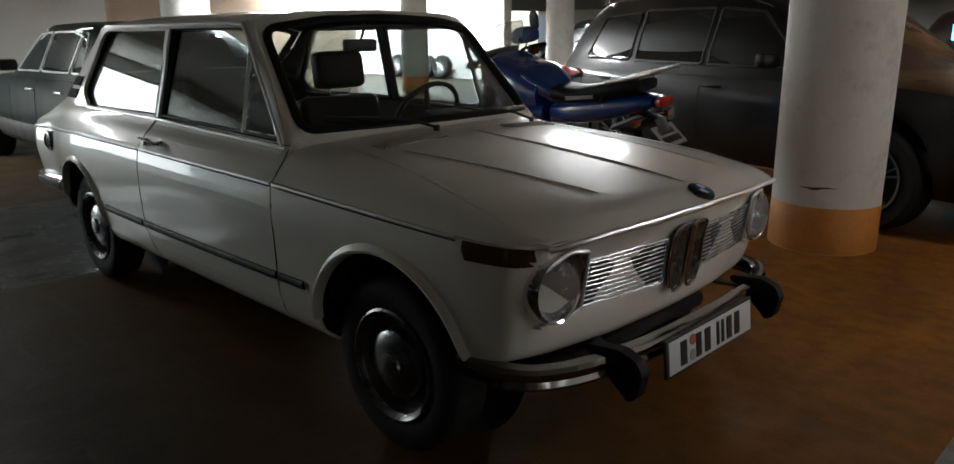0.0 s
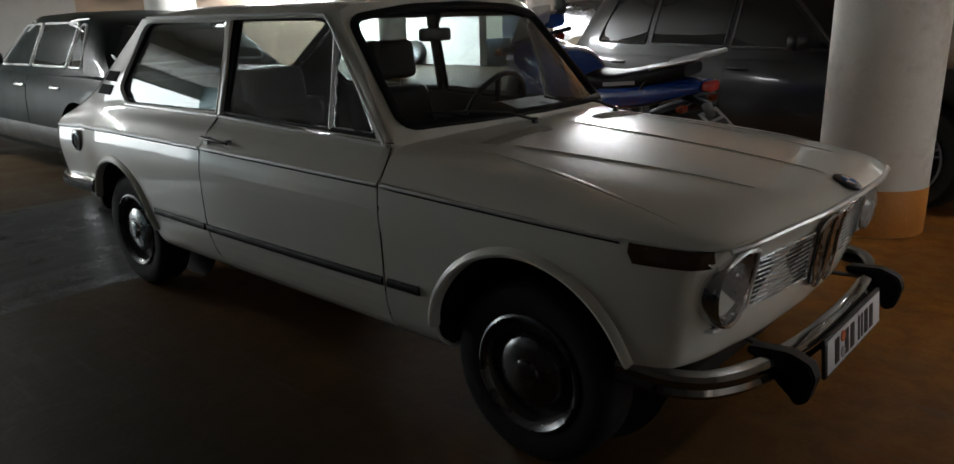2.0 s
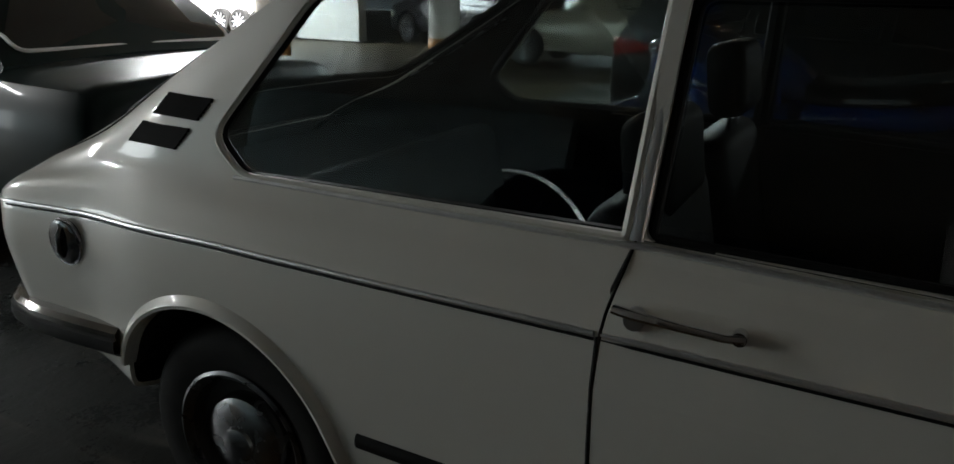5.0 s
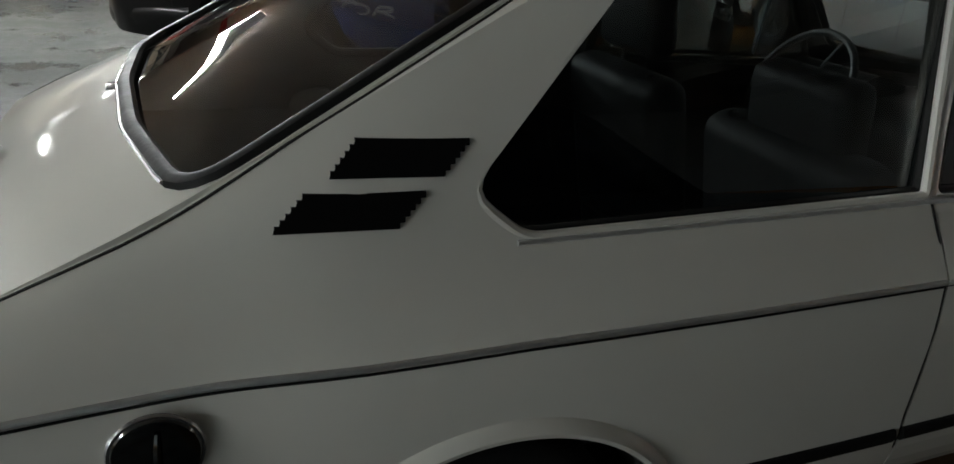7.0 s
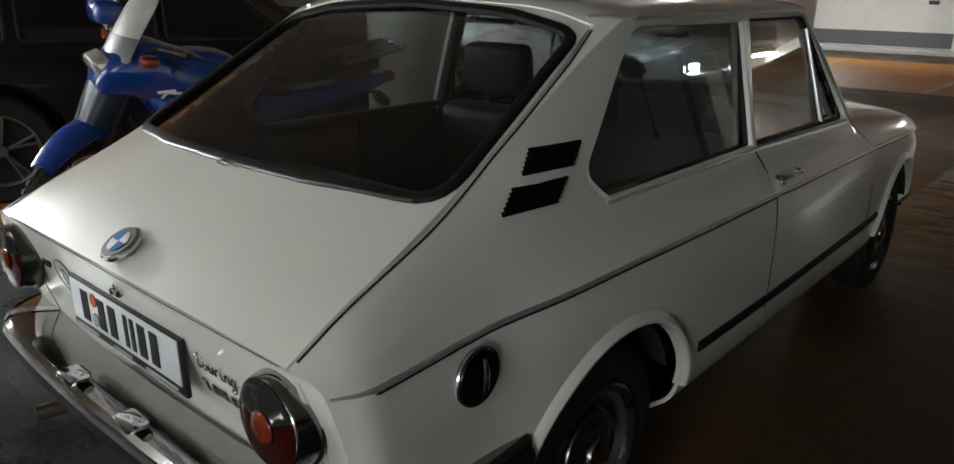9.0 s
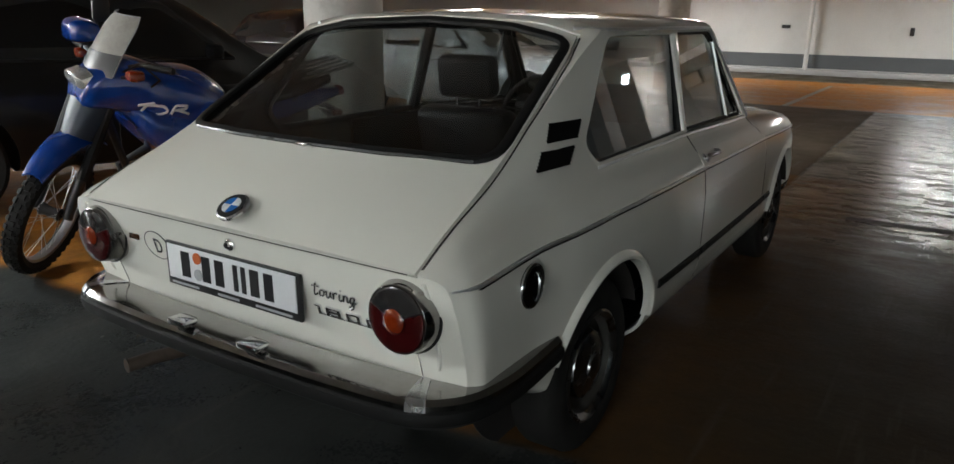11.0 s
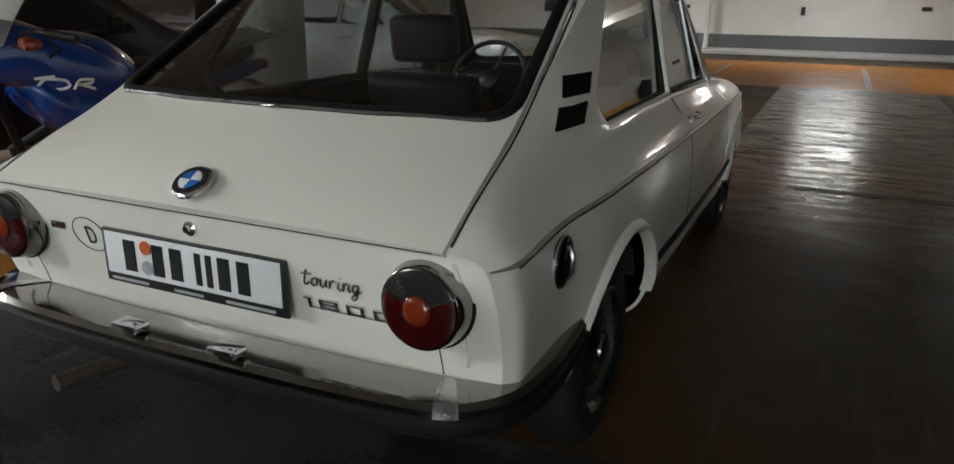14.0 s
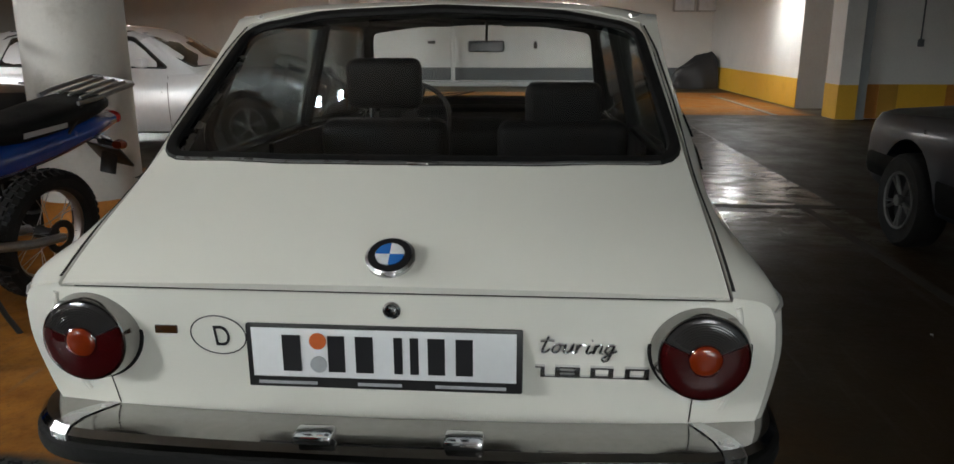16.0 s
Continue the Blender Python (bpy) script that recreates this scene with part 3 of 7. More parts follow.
ROW_STEPS = [5, 5, 6, 6, 4, 6, 6, 6, 5, 6, 6, 4, 6, 6, 5, 4]
COL_STEPS = [2, 3, 4, 4, 4, 4, 4, 4, 4, 4, 5]


def body_surface():
    grid = np.array([[(x[j] if isinstance(x, list) else x, y[j], z[j]) for j in range(12)] for x, y, z in STATIONS])
    rows = np.stack([smooth_line(grid[:, j], ROW_STEPS, (5, 10, 11)) for j in range(12)], 1)
    full = np.stack([smooth_line(r, COL_STEPS, (1, 5, 9) if i < 28 else (1, 5)) for i, r in enumerate(rows)])
    belt = sum(COL_STEPS[:7])
    ncol = full.shape[1]
    bm = bmesh.new()
    cache = {}

    def vert(p):
        k = tuple(np.round(p, 5))
        if k not in cache:
            cache[k] = bm.verts.new(k)
        return cache[k]

    def quad(a, b, c, d):
        for s in (1, -1):
            vs = []
            for p in (a, b, c, d):
                v = vert((p[0], p[1] * s if abs(p[1]) > 1e-6 else 0.0, p[2]))
                if v not in vs:
                    vs.append(v)
            if len(vs) > 2 and bm.faces.get(vs) is None:
                bm.faces.new(vs)
    for i in range(full.shape[0] - 1):
        for j in range(ncol - 1):
            quad(full[i, j], full[i + 1, j], full[i + 1, j + 1], full[i, j + 1])
        if 0 < i < full.shape[0] - 2:
            a, b = full[i, 0], full[i + 1, 0]
            quad(a, b, (b[0], 0, b[2]), (a[0], 0, a[2]))
    full_first = full[0]
    for edge, power, base in ((full_first, 3.0, .15), (full[-1], 6.0, .75)):
        top = edge[belt:]
        cap = []
        for r in range(belt + 1):
            f = (r / belt) ** power
            e = edge[r]
            cap.append([(e[0] + (q[0] - top[0][0]) * (f * (1 - base) + base), e[1] * q[1] / top[0][1], e[2] + (q[2] - top[0][2]) * f) for q in top])
        inner = full[1, 0] if edge is full_first else full[-2, 0]
        for s in (1, -1):
            ring = [vert((p[0], p[1] * s if abs(p[1]) > 1e-6 else 0.0, p[2])) for p in cap[0]] + [vert((inner[0], 0.0, inner[2])), vert((inner[0], inner[1] * s, inner[2]))]
            bm.faces.new(ring)
        for r in range(belt):
            for c in range(len(top) - 1):
                quad(cap[r][c], cap[r + 1][c], cap[r + 1][c + 1], cap[r][c + 1])
    bmesh.ops.remove_doubles(bm, verts=bm.verts, dist=2e-4)
    bmesh.ops.recalc_face_normals(bm, faces=bm.faces)
    return bm, full


SIDE_DOOR = [(1.822, .892), (.882, .918), (.900, 1.290), (1.487, 1.290)]
SIDE_QUARTER = [(.854, .920), (.035, .914), (-.055, .985), (.200, 1.287), (.874, 1.290)]
HATCH_WINDOW = [(-.425, .592), (-.49, .3), (-.507, 0), (-.49, -.3), (-.425, -.592), (.072, -.545), (.088, -.3), (.096, 0), (.088, .3), (.072, .545)]
SCREEN = [(-.592, .930), (-.3, .938), (0, .94), (.3, .938), (.592, .930), (.530, 1.285), (.3, 1.318), (0, 1.328), (-.3, 1.318), (-.530, 1.285)]


def hood_cutter(inset):
    bm = bmesh.new()
    # rear edge (x at the trim line, x high up, y): it leans back at the sides
    pts = [(1.936, 1.765, .9), (1.936, 1.765, .68), (1.938, 1.783, .64), (1.948, 1.83, .60), (1.968, 1.95, .54), (1.993, 1.993, .45), (2.030, 2.030, .28), (2.050, 2.050, .14), (2.057, 2.057, 0)]
    pts = pts + [(u, x, -y) for u, x, y in pts[-2::-1]] + [(3.4, 3.4, -.9), (3.4, 3.4, .9)]
    lo = [bm.verts.new((u + inset, y, .776 - .0445 * (u - 1.935) + inset)) for u, x, y in pts]
    hi = [bm.verts.new((x + inset, y, 1.2)) for u, x, y in pts]
    n = len(pts)
    for i in range(n):
        bm.faces.new((lo[i], lo[(i + 1) % n], hi[(i + 1) % n], hi[i]))
    bm.faces.new(lo)
    bm.faces.new(hi)
    return scratch(bm)


def flat_cutter(pts, axis, a, b):
    bm = bmesh.new()
    prism(bm, pts, axis, a, b)
    return scratch(bm)


def shrink(pts, d):
    cx, cy = sum(p[0] for p in pts) / len(pts), sum(p[1] for p in pts) / len(pts)
    return [(x - math.copysign(min(d, abs(x - cx)), x - cx), y - math.copysign(min(d, abs(y - cy)), y - cy)) for x, y in pts]


DOOR_LINE = [(1.893, .886), (1.93, .80), (1.95, .60), (1.955, .42), (1.95, .232), (.95, .232), (.875, .34), (.85, .50), (.845, .70), (.85, .82), (.866, .919)]
HATCH_LINE = [(-.9, .632), (-.78, .630), (-.55, .620), (-.2, .602), (.0, .584), (.118, .560), (.128, .4), (.135, 0), (.128, -.4), (.118, -.560), (.0, -.584), (-.2, -.602), (-.55, -.620), (-.78, -.630), (-.9, -.632)]


def build_shell():
    bm, full = body_surface()
    skin = BVHTree.FromBMesh(bm)
    shell = scratch(bm, "body")
    for m in (M_IVORY, M_BLACK):
        shell.data.materials.append(m)
    md = shell.modifiers.new("thick", "SOLIDIFY")
    md.thickness, md.offset, md.material_offset, md.use_even_offset = 0.012, -1, 1, False
    baked(shell)
    cuts = [flat_cutter(rounded(SIDE_DOOR, [.01, .02, .02, .05]), "y", -1, 1), flat_cutter(rounded(SIDE_QUARTER, [.02, .03, .05, .06, .02]), "y", -1, 1),
            flat_cutter(rounded(SCREEN, .05), "x", 1.42, 2.3), flat_cutter(rounded(HATCH_WINDOW, [.075, .05, .05, .05, .075, .048, .05, .05, .05, .048]), "z", .85, 1.5)]
    wells = []
    for x in (0.0, 2.5):
        for s in (-1, 1):
            b2 = bmesh.new()
            cyl(b2, (x, .50 * s, .295), (x, 1.0 * s, .295), .338, seg=64)
            wells.append(scratch(b2))
    cut(shell, cuts)
    for c in wells:
        cut(shell, [c])
    pieces = {}

    def piece(name, cutter_in, cutter_out, crossing=False):
        ob = new(name, shell.data.copy())
        cut(ob, [cutter_in], "INTERSECT", crossing)
        cut(shell, [cutter_out], "DIFFERENCE", crossing)
        drop_ob(cutter_in), drop_ob(cutter_out)
        pieces[name] = ob
        return ob
    piece("tailgate", flat_cutter(shrink(HATCH_LINE, .007), "z", .7874, 1.6), flat_cutter(HATCH_LINE, "z", .7833, 1.61), True)
    piece("hood", hood_cutter(.0025), hood_cutter(0))
    piece("door", flat_cutter(shrink(DOOR_LINE, .005), "y", -1, -.6), flat_cutter(DOOR_LINE, "y", -1, -.6))
    pieces["door_far"] = piece("door", flat_cutter(shrink(DOOR_LINE, .005), "y", .6, 1), flat_cutter(DOOR_LINE, "y", .6, 1))
    for c in cuts + wells:
        drop_ob(c)
    for ob in (shell, *pieces.values()):
        finish(ob, None, 32)
    return shell, pieces, skin


car = thing("vintage_car", "ivory-white two-door vintage hatchback with chrome trim, parked on the garage floor", "car")
shell, pieces, SKIN = build_shell()
for ob in {shell, *pieces.values()}:
    ob.parent = car


def side_y(x, z):
    """The half-width of the body at a place along the side."""
    p = SKIN.ray_cast(Vector((x, 2, z)), Vector((0, -1, 0)))[0]
    return p.y if p is not None else 0.66


def top_z(x, y):
    p = SKIN.ray_cast(Vector((x, y, 2)), Vector((0, 0, -1)))[0]
    return p.z if p is not None else 0.9


def end_x(y, z, front):
    p = SKIN.ray_cast(Vector((5 if front else -5, y, z)), Vector((-1 if front else 1, 0, 0)))[0]
    return p.x if p is not None else (3.05 if front else -.77)


M_HUBCHROME = mat("dull hubcap chrome", (0.30, 0.30, 0.31), 0.24, 1.0, vary=0.15, scale=14, bump=0.04, bump_scale=30)
M_RINGCHROME = mat("tarnished wheel ring", (0.20, 0.20, 0.205), 0.3, 1.0, vary=0.15, scale=18)


def build_wheel(m):
    bm = bmesh.new()
    R, r = .284, .176
    prof = [(r, -.07), (r + .03, -.078), (R - .03, -.08), (R - .008, -.066), (R, -.05), (R, .05), (R - .008, .066), (R - .03, .08), (r + .03, .078), (r, .07)]
    lathe(bm, prof, m, 56)
    return bm


def wheel(x, y, s, z):
    """Steel wheel with chrome cap; the outside looks towards s on the y axis."""
    m = pose(x, y, z) @ pose(0, 0, 0, -90 * s)
    w = part("wheel", build_wheel(m), M_TYRE, car, "black tyre on steel wheel")
    bm = bmesh.new()
    lathe(bm, [(.178, .062), (.182, .074), (.172, .070), (.160, .052), (.150, .035), (.10, .03), (.0, .03)], m, 48)
    part("rim", bm, M_STEEL, w, "grey steel rim")
    bm = bmesh.new()
    lathe(bm, [(.180, .0735), (.184, .079), (.176, .083), (.163, .074), (.158, .066)], m, 48)
    part("trim_ring", bm, M_RINGCHROME, w, "bright trim ring")
    bm = bmesh.new()
    lathe(bm, [(.115, .03), (.114, .05), (.108, .062), (.09, .071), (.06, .076), (.045, .078), (.042, .086), (.03, .09), (.0, .091)], m, 40)
    part("hubcap", bm, M_HUBCHROME, w, "chrome hubcap")


for x in (0, 2.5):
    for s in (-1, 1):
        wheel(x, .64 * s, s, .279 if x == 0 else .268)
bm = bmesh.new()
box(bm, (1.2, 0, .27), (3.4, 1.0, .06), .02)
box(bm, (1.2, 0, .21), (2.6, .12, .1), .03)
part("underbody", bm, M_UNDER, car)

# ---- the ivory car: glass, trim and fittings ----
M_AMBERDARK = mat("smoked amber lens", (0.05, 0.021, 0.008), 0.2, vary=0.1, coat=0.6, coat_rough=0.05)
M_AMBER = mat("amber lens", (0.18, 0.020, 0.003), 0.18, vary=0.08, coat=0.8, coat_rough=0.05)
M_RED = mat("red lens", (0.036, 0.002, 0.0025), 0.14, vary=0.08, coat=0.8, coat_rough=0.05)
M_CLEARLENS = mat("clear grey lens", (0.030, 0.028, 0.028), 0.14, 0.2, vary=0.1, scale=40)
M_REFLECTOR = mat("lamp reflector", (0.62, 0.63, 0.64), 0.22, 0.95, vary=0.25, scale=45, fine=200, bump=0.3, bump_scale=60)
M_LENS = mat("fluted headlight glass", (0.50, 0.51, 0.52), 0.12, vary=0.3, scale=40, fine=120, alpha=0.30, coat=0.6, coat_rough=0.1)
M_PLATE = mat("white plate", (0.70, 0.71, 0.73), 0.35, vary=0.03, scale=8)
M_INK = mat("black print", (0.012, 0.012, 0.014), 0.4, vary=0.05)
M_BLUE = mat("blue enamel", (0.03, 0.16, 0.50), 0.25, vary=0.05)
M_WHITE = mat("white enamel", (0.75, 0.76, 0.78), 0.3, vary=0.04)
M_GRILLE = mat("bright anodised bar", (0.42, 0.44, 0.46), 0.25, 0.85, vary=0.06)
M_VENT = mat("matt black plastic", (0.004, 0.004, 0.004), 0.8, vary=0.1, spec=0.1)
M_BUMPER = mat("old bumper chrome", (0.30, 0.29, 0.28), 0.11, 1.0, vary=0.10, scale=9, rough_vary=0.05, bump=0.04, bump_scale=18)
M_SEAL_R = mat("orange seal", (0.55, 0.12, 0.03), 0.5)
M_SEAL_G = mat("grey seal", (0.35, 0.36, 0.38), 0.4)


def sweep(bm, path, profile, closed_profile=False):
    """Push a profile of (outward, z) along a path of (x, y); outward is to the right of the way."""
    rings = []
    n = len(path)
    for i in range(n):
        a, b = Vector(path[max(i - 1, 0)]), Vector(path[min(i + 1, n - 1)])
        d = (b - a).normalized()
        o = Vector((d.y, -d.x))
        rings.append([bm.verts.new((path[i][0] + o.x * u, path[i][1] + o.y * u, w)) for u, w in profile])
    m = len(profile)
    for p, q in zip(rings, rings[1:]):
        for k in range(m if closed_profile else m - 1):
            bm.faces.new((p[k], p[(k + 1) % m], q[(k + 1) % m], q[k]))
    if closed_profile:
        bm.faces.new(rings[0])
        bm.faces.new(rings[-1])


def mirrored(path):
    return path + [(x, -y) for x, y in reversed(path[:-1] if abs(path[-1][1]) < 1e-6 else path)]


def spline2(pts, steps=6):
    return [tuple(p[:2]) for p in smooth_line([(x, y, 0) for x, y in pts], [steps] * (len(pts) - 1))]


def pane_y(x, z):
    wide = float(np.interp(x, [-.2, .03, .16, .5, .9, 1.3], [.018, .028, .028, .020, .010, 0]))
    return .678 - .035 * max(0.0, x - .9) ** 1.3 - .266 * (z - .9) - .004 + wide * (z - .9) / .4


def side_pane(name, poly, s, parent, material=None, inset=.012):
    bm = bmesh.new()
    A = np.array([(1.0, x, z) for x, z in poly])
    flat, fx, fz = np.linalg.lstsq(A, np.array([pane_y(x, z) for x, z in poly]), rcond=None)[0]
    out = [bm.verts.new((x, s * (flat + fx * x + fz * z - inset), z)) for x, z in poly]
    inn = [bm.verts.new((x, s * (flat + fx * x + fz * z - inset - .004), z)) for x, z in poly]
    bm.faces.new(out), bm.faces.new(inn)
    n = len(poly)
    for i in range(n):
        bm.faces.new((out[i], out[(i + 1) % n], inn[(i + 1) % n], inn[i]))
    ob = part(name, bm, material or M_SIDEGLASS, parent, "", 0)
    ob.visible_shadow = False
    return ob


def side_bar(name, pts, s, parent, r=.008, material=None, out=.002, flat=1.0, closed=False):
    bm = bmesh.new()
    tube(bm, [(x, s * (pane_y(x, z) + out), z) for x, z in pts], r, 8, closed, flat)
    return part(name, bm, material or M_CHROME, parent)


def poly_along(p, q, n):
    return [(p[0] + (q[0] - p[0]) * i / n, p[1] + (q[1] - p[1]) * i / n) for i in range(n + 1)]


DOOR_GLASS = [(1.56, .885), (.872, .905), (.893, 1.30), (1.50, 1.30), (1.515, 1.25)]
VENT_GLASS = [(1.835, .885), (1.57, .892), (1.520, 1.262)]
for s in (-1, 1):
    door = pieces["door"] if s < 0 else pieces["door_far"]
    side_pane("door_glass", DOOR_GLASS, s, door)
    side_pane("vent_glass", VENT_GLASS, s, door)
    side_pane("quarter_glass", rounded([(.86, .906), (.02, .90), (-.073, .985), (.195, 1.30), (.88, 1.30)], [0, .02, .04, .05, 0]), s, car)
    # black window seals, bright frames
    side_bar("quarter_frame", rounded([(.852, .917), (.034, .911), (-.059, .985), (.198, 1.290), (.872, 1.290)], [.01, .03, .05, .06, .01], 4), s, car, .009, M_IVORY, .006, closed=True)
    side_bar("quarter_seal", rounded([(.856, .915), (.030, .907), (-.064, .985), (.196, 1.294), (.876, 1.294)], [.01, .03, .05, .06, .01], 4), s, car, .013, M_RUBBER, -.013, closed=True)
    side_bar("pillar_liner", poly_along((.868, .915), (.888, 1.298), 6), s, car, .024, M_VINYL, -.022)
    side_bar("pillar_trim", poly_along((.868, .915), (.888, 1.298), 6), s, car, .013, M_FRAME, .006, .5)
    side_bar("belt_trim", [(x, .908 - .000 * x) if x < .9 else (x, .912 - .036 * (x - .8) ** 1.0) for x in np.linspace(.02, 1.87, 24)], s, car, .0085, M_FRAME, .010, .7)
    side_bar("door_frame", rounded([(.893, .922), (.911, 1.287), (1.488, 1.287), (1.812, .900)], [.01, .03, .05, .01], 4), s, door, .007, M_RUBBER, -.004, closed=True)
    side_bar("vent_post", poly_along((1.565, .905), (1.522, 1.262), 5), s, door, .008, M_FRAME, -.004)
    side_bar("vent_frame", rounded([(1.79, .908), (1.585, .914), (1.545, 1.215)], [.02, .02, .02], 4), s, door, .0035, M_DULLCHROME, -.004, closed=True)
    # drip rail along roof edge and pillar
    bm = bmesh.new()
    rail = [(x, s * (side_y(x, 1.303) + .004), 1.306) for x in np.linspace(.13, 1.40, 16)]
    rail += [(1.47, s * .563, 1.30), (1.505, s * .567, 1.268)] + [(1.505 + .365 * k, s * (.570 + .098 * k), 1.268 - .385 * k) for k in (.15, .4, .7, 1.0)]
    tube(bm, rail, .0065, 8)
    part("drip_rail", bm, M_FRAME, car)
    # crease trim and lower rubber strip
    for x0, x1 in ((-.782, .842), (.852, 1.928), (1.94, 2.80)):
        bm = bmesh.new()
        pts = []
        for x in np.linspace(x0, x1, 44):
            z = float(np.interp(x, [-.785, -.70, -.45, .03, .9, 1.3, 1.93, 2.5, 2.84], [.766, .768, .777, .792, .792, .786, .775, .752, .738])) - .004
            pts.append((x, s * (side_y(x, z) + .002), z))
        tube(bm, pts, [.002, .004] + [.0055] * 42, 8)
        part("side_trim", bm, M_FRAME, car if x0 < .8 or x0 > 1.9 else door)
        # thin black bar below the trim stands in for its shadow
        bm = bmesh.new()
        tube(bm, [(p[0], s * (abs(p[1]) - .001), p[2] - .009) for p in pts], [.001, .0015] + [.0028] * 42, 6)
        part("trim_shade_line", bm, M_RUBBER, car if x0 < .8 or x0 > 1.9 else door)
    for x0, x1 in ((.385, .838), (.858, 1.948), (1.972, 2.115)):
        bm = bmesh.new()
        bar = []
        for x in np.linspace(x0, x1, 12):
            y = side_y(x, .452)
            bar.append([bm.verts.new((x, s * (y + o), z)) for o, z in ((-.003, .436), (.006, .438), (.0095, .447), (.0095, .457), (.006, .466), (-.003, .468))])
        for p, q in zip(bar, bar[1:]):
            for k in range(5):
                bm.faces.new((p[k], p[k + 1], q[k + 1], q[k]))
        bm.faces.new(bar[0]), bm.faces.new(bar[-1])
        part("rub_strip", bm, M_RUBBER, car if x0 < .8 or x0 > 1.96 else door, "black rubber rub strip")
    # arch lips
    for xc in (0.0, 2.5):
        bm = bmesh.new()
        rings = []
        for a in np.linspace(radians(9 if xc == 0 else 12), radians(160 if xc == 0 else 172), 40):
            ca, sa = math.cos(a), math.sin(a)
            ring = []
            for rr, o in ((.338, -.022), (.338, .006), (.342, .0145), (.350, .0165), (.358, .012), (.368, .002), (.374, -.006)):
                x, z = xc + rr * ca, .295 + rr * sa
                ring.append(bm.verts.new((x, s * (side_y(xc + .368 * ca, max(.295 + .368 * sa, .30)) + o), z)))
            rings.append(ring)
        for p, q in zip(rings, rings[1:]):
            for k in range(6):
                bm.faces.new((p[k], p[k + 1], q[k + 1], q[k]))
        part("arch_lip", bm, M_IVORY, car)
        bm = bmesh.new()
        cyl(bm, (xc, .46 * s, .295), (xc, .725 * s, .295), .337, seg=40, caps=False)
        bmesh.ops.delete(bm, geom=[f for f in bm.faces if f.calc_center_median().z < .40], context="FACES")
        part("wheel_well", bm, M_UNDER, car)
        bm = bmesh.new()
        cyl(bm, (xc, .455 * s, .295), (xc, .46 * s, .295), .337, seg=40)
        part("well_wall", bm, M_UNDER, car)
    # pillar vents: slats in two slanting groups
    for name, corners in (("upper", ((-.20, 1.060), (-.055, 1.060), (-.097, 1.012), (-.242, 1.012))), ("lower", ((-.272, .993), (-.118, .993), (-.162, .945), (-.318, .945)))):
        bm = bmesh.new()
        pts = [(x, s * (side_y(x, z) + .0015), z) for x, z in corners]
        vs = [bm.verts.new(p) for p in pts] + [bm.verts.new((p[0], p[1] - .012 * s, p[2])) for p in pts]
        for f in ((0, 1, 2, 3), (4, 5, 6, 7), (0, 1, 5, 4), (1, 2, 6, 5), (2, 3, 7, 6), (3, 0, 4, 7)):
            bm.faces.new([vs[k] for k in f])
        vent = part("pillar_vent", bm, M_VENT, car, "black louvred vent")
        for k in range(6):
            f = (k + .5) / 6
            z = corners[0][1] + (corners[3][1] - corners[0][1]) * f
            xa = corners[0][0] + (corners[3][0] - corners[0][0]) * f
            xb = corners[1][0] + (corners[2][0] - corners[1][0]) * f
            bm = bmesh.new()
            y = [side_y(x, z) for x in (xa, xb)]
            d = .0041
            vs = []
            for x, yy in ((xa - .004, y[0]), (xb + .004, y[1])):
                vs.append([bm.verts.new((x - (.003 if o > .004 else 0), s * (yy + o), z + w)) for o, w in ((-.004, d), (.003, d), (.0065, -d), (.004, -d), (-.004, -d))])
            for q in range(5):
                bm.faces.new((vs[0][q], vs[0][(q + 1) % 5], vs[1][(q + 1) % 5], vs[1][q]))
            bm.faces.new(vs[0]), bm.faces.new(vs[1])
            part("slat", bm, M_VENT, vent)
    # door handle
    y0 = side_y(.95, .822)
    bm = bmesh.new()
    tube(bm, [(.868, s * (y0 + .016), .832), (.90, s * (y0 + .024), .832), (.97, s * (y0 + .026), .829), (1.035, s * (y0 + .024), .826), (1.058, s * (y0 + .012), .825)], [.010, .0105, .008, .0075, .009], 10, flat=.8)
    handle = part("door_handle", bm, M_CHROME, door, "chrome door handle")
    bm = bmesh.new()
    cyl(bm, (.90, s * (y0 - .004), .820), (.90, s * (y0 + .02), .820), .016, seg=18)
    part("lock", bm, M_DULLCHROME, handle)
    bm = bmesh.new()
    cyl(bm, (1.052, s * (y0 - .004), .825), (1.052, s * (y0 + .016), .825), .011, seg=16)
    part("foot", bm, M_CHROME, handle)

# fuel cap on one side only
fy = side_y(-.482, .697)
bm = bmesh.new()
fm = pose(-.482, -fy + .003, .697) @ pose(0, 0, 0, 90)
lathe(bm, [(.056, 0), (.056, .008), (.052, .013), (.04, .016), (.0, .018)], fm, 36)
cap = part("fuel_cap", bm, mat("dark chrome", (0.16, 0.165, 0.17), 0.12, 1.0, vary=0.2, scale=20), car, "dark chrome fuel cap")
bm = bmesh.new()
tube(bm, [(-.484, -fy - .015, .66), (-.482, -fy - .022, .68), (-.480, -fy - .022, .715), (-.478, -fy - .015, .735)], [.004, .0065, .0065, .004], 8)
part("grip", bm, cap.data.materials[0], cap)
bm = bmesh.new()
tube(bm, [(-.482 + .056 * math.cos(a), -fy - .004, .697 + .056 * math.sin(a)) for a in np.linspace(0, 2 * math.pi, 33)[:-1]], .0035, 6, True)
